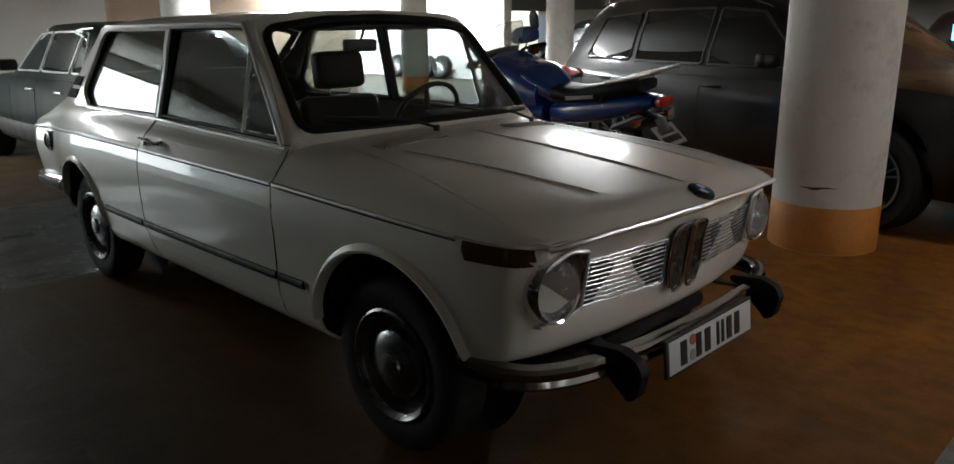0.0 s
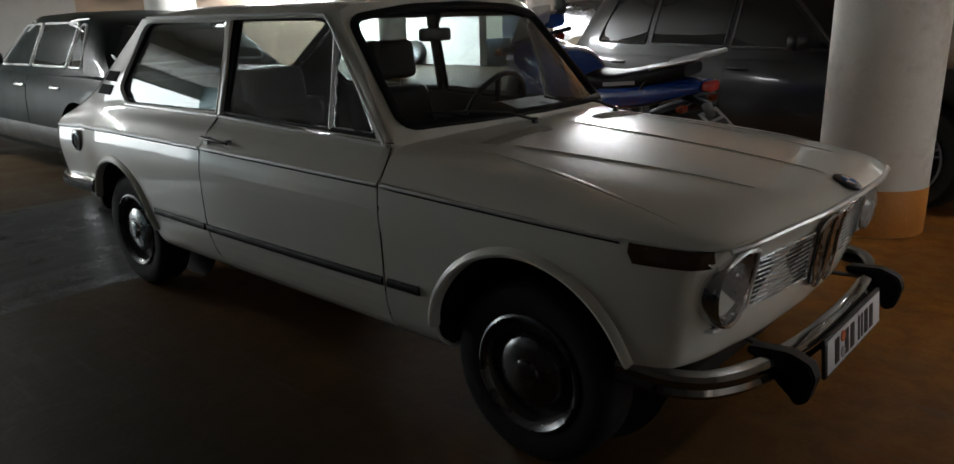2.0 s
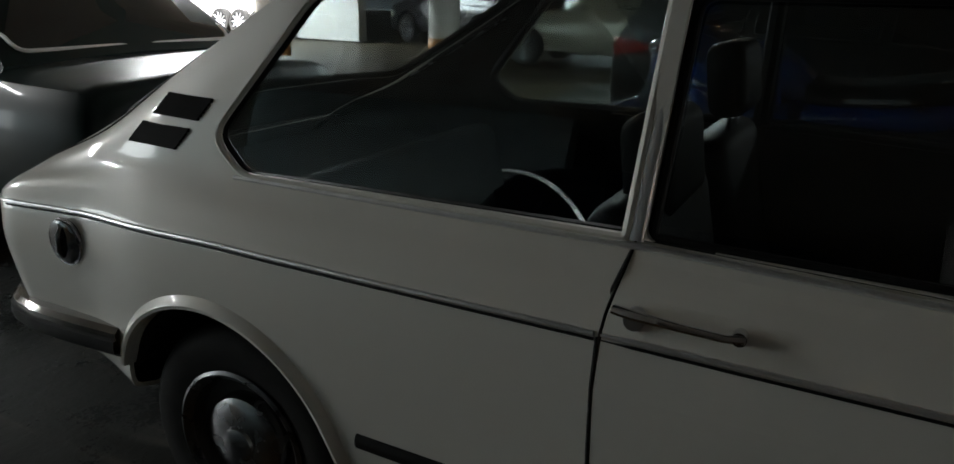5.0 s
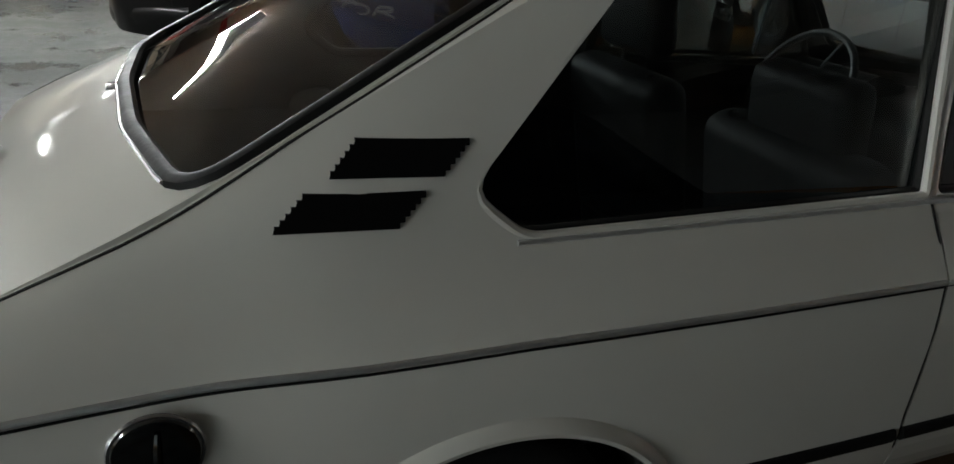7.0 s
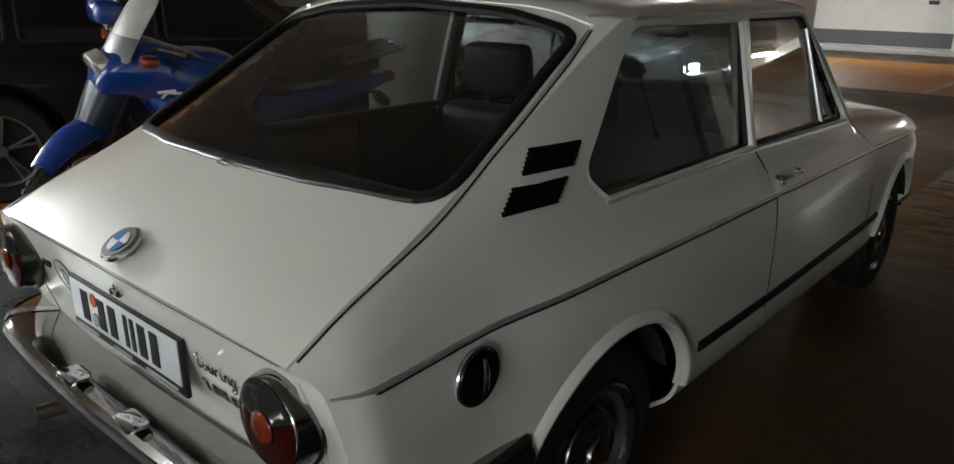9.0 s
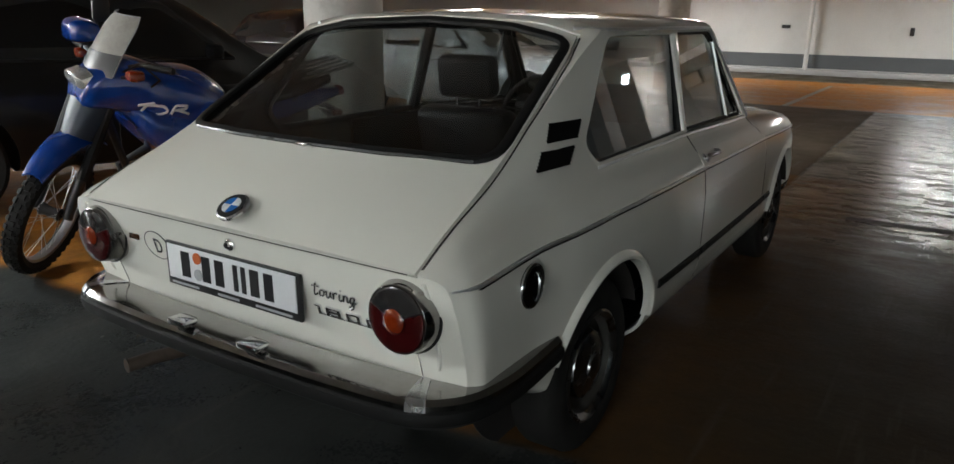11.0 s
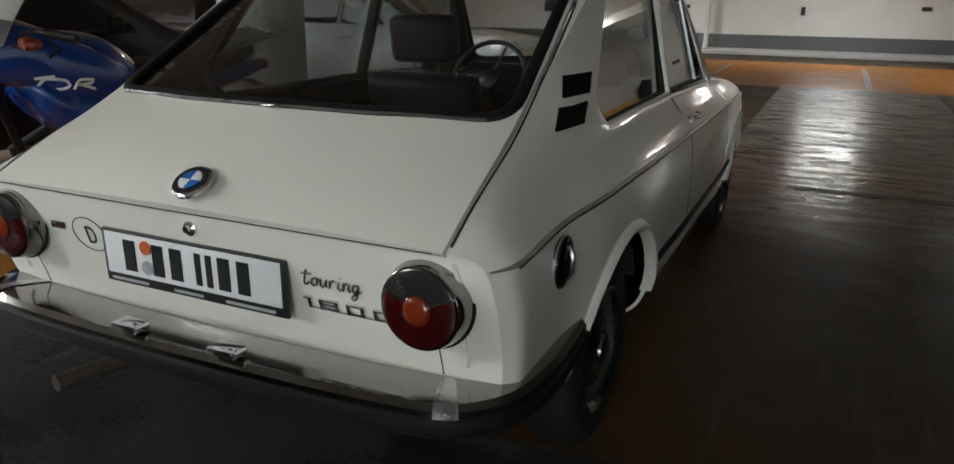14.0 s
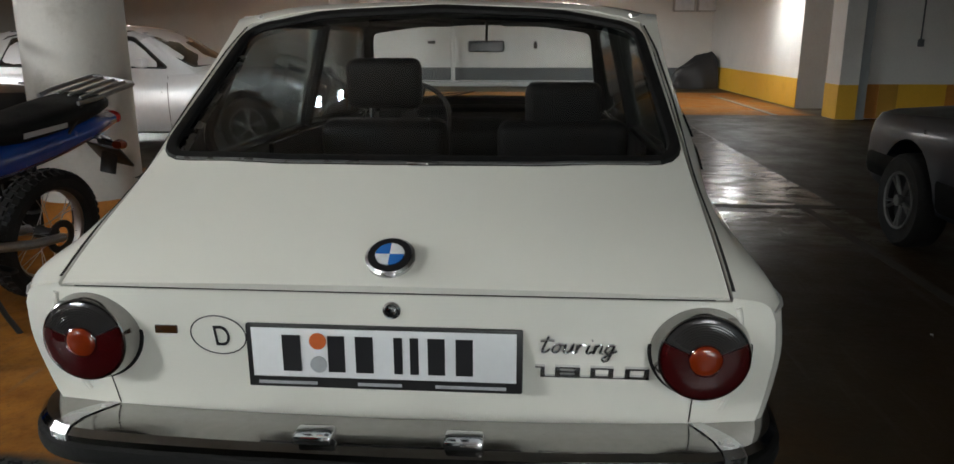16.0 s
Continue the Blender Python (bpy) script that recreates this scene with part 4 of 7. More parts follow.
part("ring", bm, M_CHROME, cap)

# windscreen and hatch glass with seals


def rim_points(poly, axis, off=0.0):
    out = []
    for a, b in poly:
        if axis == "x":
            p = SKIN.ray_cast(Vector((3.0, a, b)), Vector((-1, 0, 0)))[0]
        else:
            p = SKIN.ray_cast(Vector((a, b, 2.0)), Vector((0, 0, -1)))[0]
        out.append(p)
    return out


def fitted_pane(name, poly, axis, material, parent, drop):
    """A pane that follows the body's curve inside an outline."""
    bm = bmesh.new()
    c = Vector((sum(p[0] for p in poly) / len(poly), sum(p[1] for p in poly) / len(poly)))
    rows = []
    for k in (1.015, .85, .65, .4, .15):
        ring = rim_points([tuple(c + (Vector(p) - c) * k) for p in poly], axis)
        rows.append([bm.verts.new(q + Vector((0, 0, -drop)) + Vector((-drop * .6 if axis == "x" else drop * .4, 0, 0))) for q in ring])
    n = len(poly)
    for p, q in zip(rows, rows[1:]):
        for i in range(n):
            bm.faces.new((p[i], p[(i + 1) % n], q[(i + 1) % n], q[i]))
    bm.faces.new(rows[-1])
    ob = part(name, bm, material, parent, "", 60)
    ob.visible_shadow = False
    return ob


screen_rim = rounded(SCREEN, .05)
hatch_rim = rounded(HATCH_WINDOW, [.075, .05, .05, .05, .075, .048, .05, .05, .05, .048])
ws = fitted_pane("windscreen", screen_rim, "x", M_GLASS, car, .008)
hg = fitted_pane("hatch_glass", hatch_rim, "z", M_HATCHGLASS, pieces["tailgate"], .008)
for poly, axis, parent, r in ((screen_rim, "x", ws, .017), (hatch_rim, "z", hg, .016)):
    bm = bmesh.new()
    tube(bm, rim_points(poly, axis), r, 8, True, .7)
    part("seal", bm, M_RUBBER, parent, "black rubber seal")
bm = bmesh.new()
low = [p for p in rim_points(hatch_rim, "z") if p.x < -.42]
tube(bm, [p + Vector((-.016, 0, -.001)) for p in sorted(low, key=lambda p: p.y)], .0035, 6)
part("seal_trim", bm, M_RINGCHROME, hg)
bm = bmesh.new()
box(bm, (-.53, -.025, .985), (.018, .045, .008), .002)
part("seal_clip", bm, M_CHROME, hg)


# ---- front end ----
def nose(y, z, o=0.0):
    return end_x(y, z, True) + o


bm = bmesh.new()
lip = []
for y in np.linspace(-.635, .635, 41):
    a = abs(y)
    lip.append((float(np.interp(a, [0, .28, .45, .55, .61, .64], [3.160, 3.147, 3.117, 3.098, 3.078, 3.05])), y, float(np.interp(a, [0, .28, .45, .55, .61, .64], [.768, .763, .754, .746, .738, .728]))))
tube(bm, lip, .009, 8)
part("hood_trim", bm, M_FRAME, pieces["hood"], "chrome strip along the hood edge")
# pressed spine and side creases of the hood
for ya, yb, xa, xb, r in ((0, 0, 2.17, 3.06, .0065), (.43, .33, 2.24, 2.98, .0045), (-.43, -.33, 2.24, 2.98, .0045)):
    bm = bmesh.new()
    crease = [(x, ya + (yb - ya) * k / 19, top_z(x, ya + (yb - ya) * k / 19) + .0005) for k, x in enumerate(np.linspace(xa, xb, 20))]
    tube(bm, crease, [.001] + [r] * 18 + [.001], 8, flat=.6)
    part("hood_crease", bm, M_IVORY, pieces["hood"])
# raised shoulder line on each side of the hood
for s in (-1, 1):
    bm = bmesh.new()
    ridge = [(x, s * float(np.interp(x, [2.02, 2.47, 2.78, 2.98], [.503, .565, .628, .655]))) for x in np.linspace(2.02, 2.95, 24)]
    tube(bm, [(x, y, top_z(x, y) - .0015) for x, y in ridge], [.001] + [.004 + .006 * math.sin(math.pi * k / 23) for k in range(1, 23)] + [.001], 10, flat=.5)
    part("shoulder_crease", bm, M_IVORY, pieces["hood"])
bm = bmesh.new()
bx = 3.120
lathe(bm, [(.041, -.004), (.042, .004), (.036, .007), (.0, .007)], Matrix.Translation((bx, 0, top_z(bx, 0) + .002)) @ pose(0, 0, 0, 0, 22), 32)
roundel = part("badge", bm, M_INK, pieces["hood"], "round emblem")
for s in (-1, 1):
    for k in range(2):
        bm = bmesh.new()
        a0 = radians(90 * (2 * k) + (0 if s > 0 else 90))
        m = Matrix.Translation((bx, 0, top_z(bx, 0) + .002)) @ pose(0, 0, 0, 0, 22)
        vs = [bm.verts.new(m @ Vector((0, 0, .009)))] + [bm.verts.new(m @ Vector((.025 * math.cos(a0 + t), .025 * math.sin(a0 + t), .009))) for t in np.linspace(0, math.pi / 2, 8)]
        bm.faces.new(vs)
        part("quadrant", bm, M_BLUE if s > 0 else M_WHITE, roundel)
for s in (-1, 1):
    # grille: dark backing with bright bars
    bm = bmesh.new()
    pts = [(.105, .662), (.47, .668), (.478, .535), (.105, .522)]
    vs = [bm.verts.new((nose(y * s, z, .004), y * s, z)) for y, z in pts] + [bm.verts.new((nose(y * s, z, -.01), y * s, z)) for y, z in pts]
    for f in ((0, 1, 2, 3), (4, 5, 6, 7), (0, 1, 5, 4), (1, 2, 6, 5), (2, 3, 7, 6), (3, 0, 4, 7)):
        bm.faces.new([vs[k] for k in f])
    grille = part("grille", bm, M_INK, car, "black grille with bright bars")
    for k in range(10):
        f = (k + .5) / 10
        bm = bmesh.new()
        line = []
        for y in np.linspace(.108, .472, 7):
            z = .524 + (.660 - .524) * f + (y - .1) * .016
            line.append((nose(y * s, z, .011), y * s, z))
        tube(bm, line, .0024, 6)
        part("bar", bm, M_GRILLE, grille)
    bm = bmesh.new()
    tube(bm, [(nose(y * s, z, .010), y * s, z) for y, z in rounded(pts, .008, 3)], .004, 6, True)
    part("surround", bm, M_DULLCHROME, grille)
    # kidney
    out = rounded([(.008, .70), (.088, .695), (.094, .55), (.068, .482), (.02, .482), (.008, .52)], [.02, .035, .04, .03, .02, .02], 5)
    bm = bmesh.new()
    tube(bm, [(nose(y * s, z, .022), y * s, z) for y, z in out], .006, 8, True)
    kid = part("kidney_frame", bm, M_CHROME, car, "upright oval grille frame")
    bm = bmesh.new()
    bm.faces.new([bm.verts.new((nose(y * s, z, .008), y * s, z)) for y, z in out])
    part("kidney_back", bm, M_INK, kid)
    for k in range(6):
        y = .018 + k * .0125
        bm = bmesh.new()
        tube(bm, [(nose(y * s, z, .018), y * s, z) for z in (.495, .56, .63, .688)], .0028, 6)
        part("slat", bm, M_DULLCHROME, kid)
    # headlight
    hx, hy, hz = 3.002, .575, .607
    m = Matrix.Translation((hx, hy * s, hz)) @ pose(0, 0, 0, 0, 90)
    bm = bmesh.new()
    lathe(bm, [(.085, -.02), (.094, .0), (.095, .035), (.091, .044), (.085, .040), (.082, .030)], m, 44)
    lamp = part("headlight", bm, M_CHROME, car, "round headlight in chrome bezel")
    bm = bmesh.new()
    lathe(bm, [(.083, .032), (.07, .012), (.045, -.012), (.02, -.022), (.0, -.024)], m, 36)
    part("reflector", bm, M_REFLECTOR, lamp)
    bm = bmesh.new()
    lathe(bm, [(.085, .038), (.075, .050), (.055, .059), (.03, .064), (.0, .066)], m, 36)
    g = part("lens", bm, M_LENS, lamp)
    g.visible_shadow = False
    bm = bmesh.new()
    out = [(hy - .10, hz + .092), (hy - .02, hz + .105), (hy + .06, hz + .055), (.692, hz - .085), (.680, hz - .098), (hy + .02, hz - .10), (hy - .10, hz - .075)]
    ring = []
    for y, z in rounded(out, .02, 4):
        x = end_x(min(y, .632) * s, z, True) - (max(y - .632, 0) * 2.2) + .011
        ring.append((x, y * s, z))
    tube(bm, ring, .0065, 6, True)
    part("lamp_surround", bm, M_FRAME, lamp)
    bm = bmesh.new()
    bm.faces.new([bm.verts.new((p[0] - .001, p[1], p[2])) for p in ring])
    part("lamp_backing", bm, M_RINGCHROME, lamp)
    # corner indicator
    bm = bmesh.new()
    rows = []
    for k, x in enumerate(np.linspace(2.825, 3.022, 12)):
        e = .5 if k in (0, 11) else 1.0
        zt, zb = .733 - .02 * (x - 2.82), (.682 if k else .705)
        row = []
        for z, o in ((zt, -.006), (zt - .001, .005), ((zt + zb) / 2, .007), (zb + .001, .005), (zb, -.006)):
            row.append(bm.verts.new((x, s * (side_y(x, z) + o * e), z)))
        rows.append(row)
    for p, q in zip(rows, rows[1:]):
        for k in range(4):
            bm.faces.new((p[k], p[k + 1], q[k + 1], q[k]))
    bm.faces.new(rows[0]), bm.faces.new(rows[-1])
    part("indicator", bm, M_AMBERDARK, car, "smoked amber indicator lens")
    # cowl vent on the hood
    bm = bmesh.new()
    a, b = .165, .465
    base = [(2.125, a), (2.125, b), (2.185, b - .03), (2.195, a)]
    vs = [bm.verts.new((x, y * s, top_z(x, y) + .0015)) for x, y in base]
    bm.faces.new(vs)
    cv = part("cowl_vent", bm, M_INK, pieces["hood"], "black slotted cowl vent")
    for k in range(16):
        y = a + (b - a) * (k + .5) / 16
        bm = bmesh.new()
        tube(bm, [(2.125, (y + .006) * s, top_z(2.125, y) + .003), (2.188, (y - .004) * s, top_z(2.188, y) + .003)], .0035, 5)
        part("slat", bm, M_IVORY, cv)

# wipers
for y0, y1 in ((-.13, -.42), (.42, .13)):
    a = Vector((2.085, y0, top_z(2.085, y0) + .012))
    zt = .962
    b = Vector((SKIN.ray_cast(Vector((3, y1, zt)), Vector((-1, 0, 0)))[0].x + .012, y1, zt + .008))
    bm = bmesh.new()
    tube(bm, [a, a.lerp(b, .3) + Vector((0, 0, .014)), a.lerp(b, .7) + Vector((0, 0, .01)), b], [.007, .006, .004, .003], 6)
    wiper = part("wiper", bm, M_BLACK, car, "black wiper")
    bm = bmesh.new()
    pts = []
    for k in np.linspace(.25, 1.25, 8):
        q = a.lerp(b, k)
        zz = max(q.z - .012, .94)
        x = SKIN.ray_cast(Vector((3, q.y, zz)), Vector((-1, 0, 0)))[0].x
        pts.append((x + .004, q.y, zz + .004))
    tube(bm, pts, .0045, 6)
    part("blade", bm, M_RUBBER, wiper)
    bm = bmesh.new()
    cyl(bm, a - Vector((0, 0, .02)), a + Vector((0, 0, .008)), .012, seg=14)
    part("pivot", bm, M_BLACK, wiper)

# front bumper
fpath = mirrored(spline2([(2.80, .712), (2.92, .708), (3.01, .672), (3.075, .58), (3.12, .42), (3.145, .2), (3.15, 0)]))
fpath = fpath[::-1]
bm = bmesh.new()
sweep(bm, fpath, [(-.012, .344), (.004, .342), (.012, .354), (.007, .370), (.014, .378), (.016, .394), (.008, .406), (-.02, .410), (-.035, .404)])
fb = part("front_bumper", bm, M_BUMPER, car, "chrome front bumper")
for s in (-1, 1):
    bm = bmesh.new()
    prism(bm, rounded([(3.04, .418), (3.15, .428), (3.205, .408), (3.222, .372), (3.205, .300), (3.178, .286), (3.160, .300), (3.162, .350), (3.14, .372), (3.04, .398)], .012, 3), "y", (.425 - .026) * s, (.425 + .026) * s)
    bmesh.ops.bevel(bm, geom=[e for e in bm.edges if abs(e.verts[0].co.y - e.verts[1].co.y) < 1e-6], offset=.006, segments=2, affect="EDGES")
    part("overrider", bm, M_RUBBER, fb, "black rubber overrider")
    bm = bmesh.new()
    tube(bm, [(2.98, .35 * s, .40), (3.06, .38 * s, .395), (3.13, .42 * s, .385)], .014, 8, flat=.5)
    part("bracket", bm, M_BLACK, fb)


def plate(name, m, strip, parent, label):
    """Number plate in a black holder; the characters are plain bars. Local x to the right, y up, z towards the viewer."""
    h = .130 if strip else .118
    bm = bmesh.new()
    box(bm, (0, 0, -.004), (.532, h, .012), .004)
    bmesh.ops.transform(bm, matrix=m, verts=bm.verts)
    holder = part(name, bm, M_BLACK, parent, label)
    lift = .009 if strip else 0
    bm = bmesh.new()
    box(bm, (0, lift, .003), (.508, .100, .003), .001)
    bmesh.ops.transform(bm, matrix=m, verts=bm.verts)
    part("sheet", bm, M_PLATE, holder)
    x = -.20
    for w in (.048, 0, .044, .046, 0, .022, .022, .044, .044):
        if w:
            bm = bmesh.new()
            box(bm, (x + w / 2, lift, .0055), (w * .74, .074, .002))
            bmesh.ops.transform(bm, matrix=m, verts=bm.verts)
            part("bar", bm, M_INK, holder, "", 0)
            x += w + .009
        else:
            x += .032 if x < -.1 else .022
    for yy, material in ((.026, M_SEAL_R), (-.022, M_SEAL_G)):
        bm = bmesh.new()
        lathe(bm, [(.0165, 0), (.0165, .003), (0, .0035)], m @ Matrix.Translation((-.124, lift + yy, .0045)), 20)
        part("seal_disc", bm, material, holder)
    if strip:
        for x0, x1 in ((-.245, -.13), (-.05, .035), (.10, .235)):
            bm = bmesh.new()
            box(bm, ((x0 + x1) / 2, -.0535, .0035), (x1 - x0, .006, .002))
            bmesh.ops.transform(bm, matrix=m, verts=bm.verts)
            part("bar", bm, M_SEAL_G, holder, "", 0)
    return holder


FRONT_M = Matrix(((0, 0, 1, 0), (1, 0, 0, 0), (0, 1, 0, 0), (0, 0, 0, 1)))
BACK_M = Matrix(((0, 0, -1, 0), (-1, 0, 0, 0), (0, 1, 0, 0), (0, 0, 0, 1)))
plate("front_plate", Matrix.Translation((3.188, 0, .35)) @ FRONT_M @ pose(0, 0, 0, -6), False, fb, "white number plate with black characters")

# ---- rear end ----
plate("rear_plate", Matrix.Translation((-.788, .009, .650)) @ BACK_M @ pose(0, 0, 0, 1), True, car, "white number plate in a black holder")
for s in (-1, 1):
    ty, tz = .584, .682
    tx = end_x(.597 * s, tz, False) + .004
    m = Matrix.Translation((tx, ty * s, tz)) @ BACK_M
    bm = bmesh.new()
    lathe(bm, [(.088, -.02), (.0925, -.004), (.0920, .008), (.0890, .024), (.0850, .040), (.0830, .047), (.0805, .0490), (.0785, .047)], m, 48)
    tail = part("tail_light", bm, M_BUMPER, car, "round tail light in chrome bezel")
    bm = bmesh.new()
    lathe(bm, [(.0905, .001), (.0955, .003), (.0960, .0065), (.0900, .0075)], m, 48)
    part("gasket", bm, M_RUBBER, tail, "black rubber gasket")
    for name, material, a0, a1 in (("red_lens", M_RED, 158, 382), ("clear_lens", M_CLEARLENS, 24, 156)):
        bm = bmesh.new()
        rows = []
        for rr, hh in ((.0785, .046), (.0775, .0515), (.070, .055), (.052, .057), (.024, .058)):
            rows.append([bm.verts.new(m @ Vector((rr * math.cos(radians(a)), rr * math.sin(radians(a)), hh))) for a in np.linspace(a0, a1, 26)])
        for p, q in zip(rows, rows[1:]):
            for k in range(25):
                bm.faces.new((p[k], p[k + 1], q[k + 1], q[k]))
        part(name, bm, material, tail)
    # fine ribs across the clear segment
    for k in range(9):
        rr = .034 + .0045 * k
        bm = bmesh.new()
        tube(bm, [m @ Vector((rr * math.cos(radians(a)), rr * math.sin(radians(a)), .0575 - max(rr - .05, 0) * .11)) for a in np.linspace(32, 148, 15)], .0009, 4)
        part("rib", bm, M_CLEARLENS, tail)
    bm = bmesh.new()
    lathe(bm, [(.0295, .052), (.0285, .0605), (.024, .0645), (.014, .0665), (.0, .067)], m, 28)
    part("amber_lens", bm, M_AMBER, tail)
    bm = bmesh.new()
    tube(bm, [m @ Vector((.030 * math.cos(a), .030 * math.sin(a), .0595)) for a in np.linspace(0, 2 * math.pi, 33)[:-1]], .0014, 5, True)
    part("amber_ring", bm, M_RED, tail)
    for a in (24, 157):
        bm = bmesh.new()
        ca, sa = math.cos(radians(a)), math.sin(radians(a))
        tube(bm, [m @ Vector((.031 * ca, .031 * sa, .0355)), m @ Vector((.068 * ca, .068 * sa, .0325)), m @ Vector((.080 * ca, .080 * sa, .025))], .0016, 5)
        part("divider", bm, M_CHROME, tail)
    # corner flange beside the light
    bm = bmesh.new()
    pts = [(end_x(.63 * s, z, False) - .001, (.655 - .03 * abs((z - .66) / .15) ** 3) * s, z) for z in np.linspace(.54, .772, 12)]
    tube(bm, pts, .0055, 8)
    part("corner_flange", bm, M_IVORY, car)
    bm = bmesh.new()
    tube(bm, [(end_x(.585 * s, z, False) - .0004, .585 * s, z) for z in (.505, .54, .59)], .0014, 5)
    part("seam", bm, M_UNDER, car)
    # plate lamps on the bumper
    bm = bmesh.new()
    box(bm, (-.862, .14 * s - .012, .526), (.05, .074, .020), .008)
    pl = part("plate_lamp", bm, M_CHROME, car, "small chrome plate lamp")
    bm = bmesh.new()
    box(bm, (-.8365, .14 * s - .012, .527), (.006, .055, .011), .002)
    part("window", bm, M_UNDER, pl)

rpath = mirrored(spline2([(-.33, .738), (-.56, .750), (-.70, .735), (-.79, .68), (-.828, .60), (-.850, .3), (-.856, 0)]))
bm = bmesh.new()
sweep(bm, rpath, [(-.115, .500), (-.06, .508), (-.015, .512), (.012, .508), (.024, .496), (.024, .482)])
rb = part("rear_bumper", bm, M_BUMPER, car, "chrome rear bumper with a black rubber band")
bm = bmesh.new()
sweep(bm, rpath, [(.021, .482), (.032, .478), (.034, .460), (.031, .447), (.018, .442)])
part("rubber_band", bm, M_RUBBER, rb)
bm = bmesh.new()
sweep(bm, rpath, [(.019, .443), (.014, .432), (-.01, .424), (-.04, .424)])
part("lower_edge", bm, M_BLACK, rb)
for s in (-1, 1):
    bm = bmesh.new()
    sweep(bm, [(x, y) for x, y in rpath if .60 < y * s < .66 and x < -.7], [(-.11, .503), (-.06, .511), (-.015, .515), (.014, .511), (.0265, .497), (.026, .481)])
    if len(bm.verts):
        part("bumper_joint", bm, M_DULLCHROME, rb)
    else:
        bm.free()
bm = bmesh.new()
lathe(bm, [(.046, -.004), (.047, .005), (.042, .009), (.028, .009), (.0, .010)], Matrix.Translation((-.772, -.008, .846)) @ BACK_M @ pose(0, 0, 0, -58), 36)
rbadge = part("rear_badge", bm, M_DULLCHROME, pieces["tailgate"], "round emblem with blue and white quarters")
rm = Matrix.Translation((-.772, -.008, .846)) @ BACK_M @ pose(0, 0, 0, -58)
bm = bmesh.new()
lathe(bm, [(.041, .0098), (.041, .0102), (.028, .0102)], rm, 36)
part("ring", bm, M_INK, rbadge)
for k in range(4):
    bm = bmesh.new()
    a0 = k * math.pi / 2
    bm.faces.new([bm.verts.new(rm @ Vector((0, 0, .0118)))] + [bm.verts.new(rm @ Vector((.027 * math.cos(a0 + t), .027 * math.sin(a0 + t), .0118))) for t in np.linspace(0, math.pi / 2, 9)])
    part("quadrant", bm, M_BLUE if k % 2 else M_WHITE, rbadge)
bm = bmesh.new()
lathe(bm, [(.017, 0), (.017, .007), (.013, .010), (.009, .010), (.008, .018), (.0, .019)], Matrix.Translation((end_x(-.012, .752, False), -.012, .752)) @ BACK_M, 24)
part("hatch_lock", bm, M_CHROME, car, "chrome lock button")


def lettering(name, text, m, height, width, material, parent, depth=.003, shear=0.0):
    """Raised letters, each a mesh of its own, side by side over the given width."""
    made = []
    for ch in text:
        cu = bpy.data.curves.new(name, "FONT")
        cu.body, cu.extrude, cu.size, cu.shear = ch, depth, 1.0, shear
        tmp = new(name, cu)
        me = bpy.data.meshes.new_from_object(tmp)
        bpy.data.objects.remove(tmp)
        made.append((me, np.array([v.co for v in me.vertices])))
    gap = .06
    total = sum(c[:, 0].max() - c[:, 0].min() for _, c in made) + gap * (len(made) - 1)
    lo = min(c[:, 1].min() for _, c in made)
    hi = max(c[:, 1].max() for _, c in made)
    at = 0.0
    for me, c in made:
        left = c[:, 0].min()
        for v in me.vertices:
            v.co = m @ Vector(((v.co.x - left + at) / total * width, (v.co.y - lo) / (hi - lo) * height, v.co.z))
        at += c[:, 0].max() - left + gap
        me.update()
        ob = new(name, me)
        me.materials.append(material)
        ob.parent = parent


def badge_frame(y, z, out):
    """A frame lying on the tail panel: x to the right, y up along the panel, z outwards."""
    lean = math.degrees(math.atan2(end_x(y - .08, z, False) - end_x(y - .08, z + .05, False), .05))
    return Matrix.Translation((end_x(y - .08, z, False) - out, y, z)) @ BACK_M @ pose(0, 0, 0, lean)


SCRIPT = (("t", 0.0, [[(.42, 1.75), (.22, .35), (.34, 0), (.60, .10), (.85, .45)], [(-.15, 1.22), (.55, 1.32), (1.0, 1.28)]]),
          ("o", .95, [[(.50, .95), (.15, .70), (.10, .25), (.35, 0), (.65, .20), (.70, .65), (.50, .95), (1.0, .80)]]),
          ("u", 1.95, [[(.10, .95), (.10, .25), (.30, 0), (.60, .25), (.72, .95), (.72, .20), (.98, .05)]]),
          ("r", 2.95, [[(.10, .90), (.15, 0), (.20, .60), (.45, .95), (.75, .85)]]),
          ("i", 3.80, [[(.20, .95), (.15, .20), (.38, 0), (.62, .25)], [(.30, 1.38), (.36, 1.46)]]),
          ("n", 4.45, [[(.10, .95), (.12, 0), (.18, .60), (.45, .95), (.66, .75), (.66, .10), (.95, .10)]]),
          ("g", 5.40, [[(.68, .95), (.25, .85), (.10, .35), (.35, .02), (.70, .55), (.72, .95), (.60, -.55), (.30, -.80), (.05, -.55), (.50, -.10), (1.10, .35)]]))
sm = badge_frame(-.287, .668, .005)
for ch, at, strokes in SCRIPT:
    bm = bmesh.new()
    for line in strokes:
        pts = smooth_line([(x, y, 0) for x, y in line], [4] * (len(line) - 1))
        tube(bm, [sm @ Vector(((x + at + .22 * y) * .0222, y * .0215, 0)) for x, y, _ in pts], .0027, 6)
    part("badge_letter", bm, M_CHROME, car)
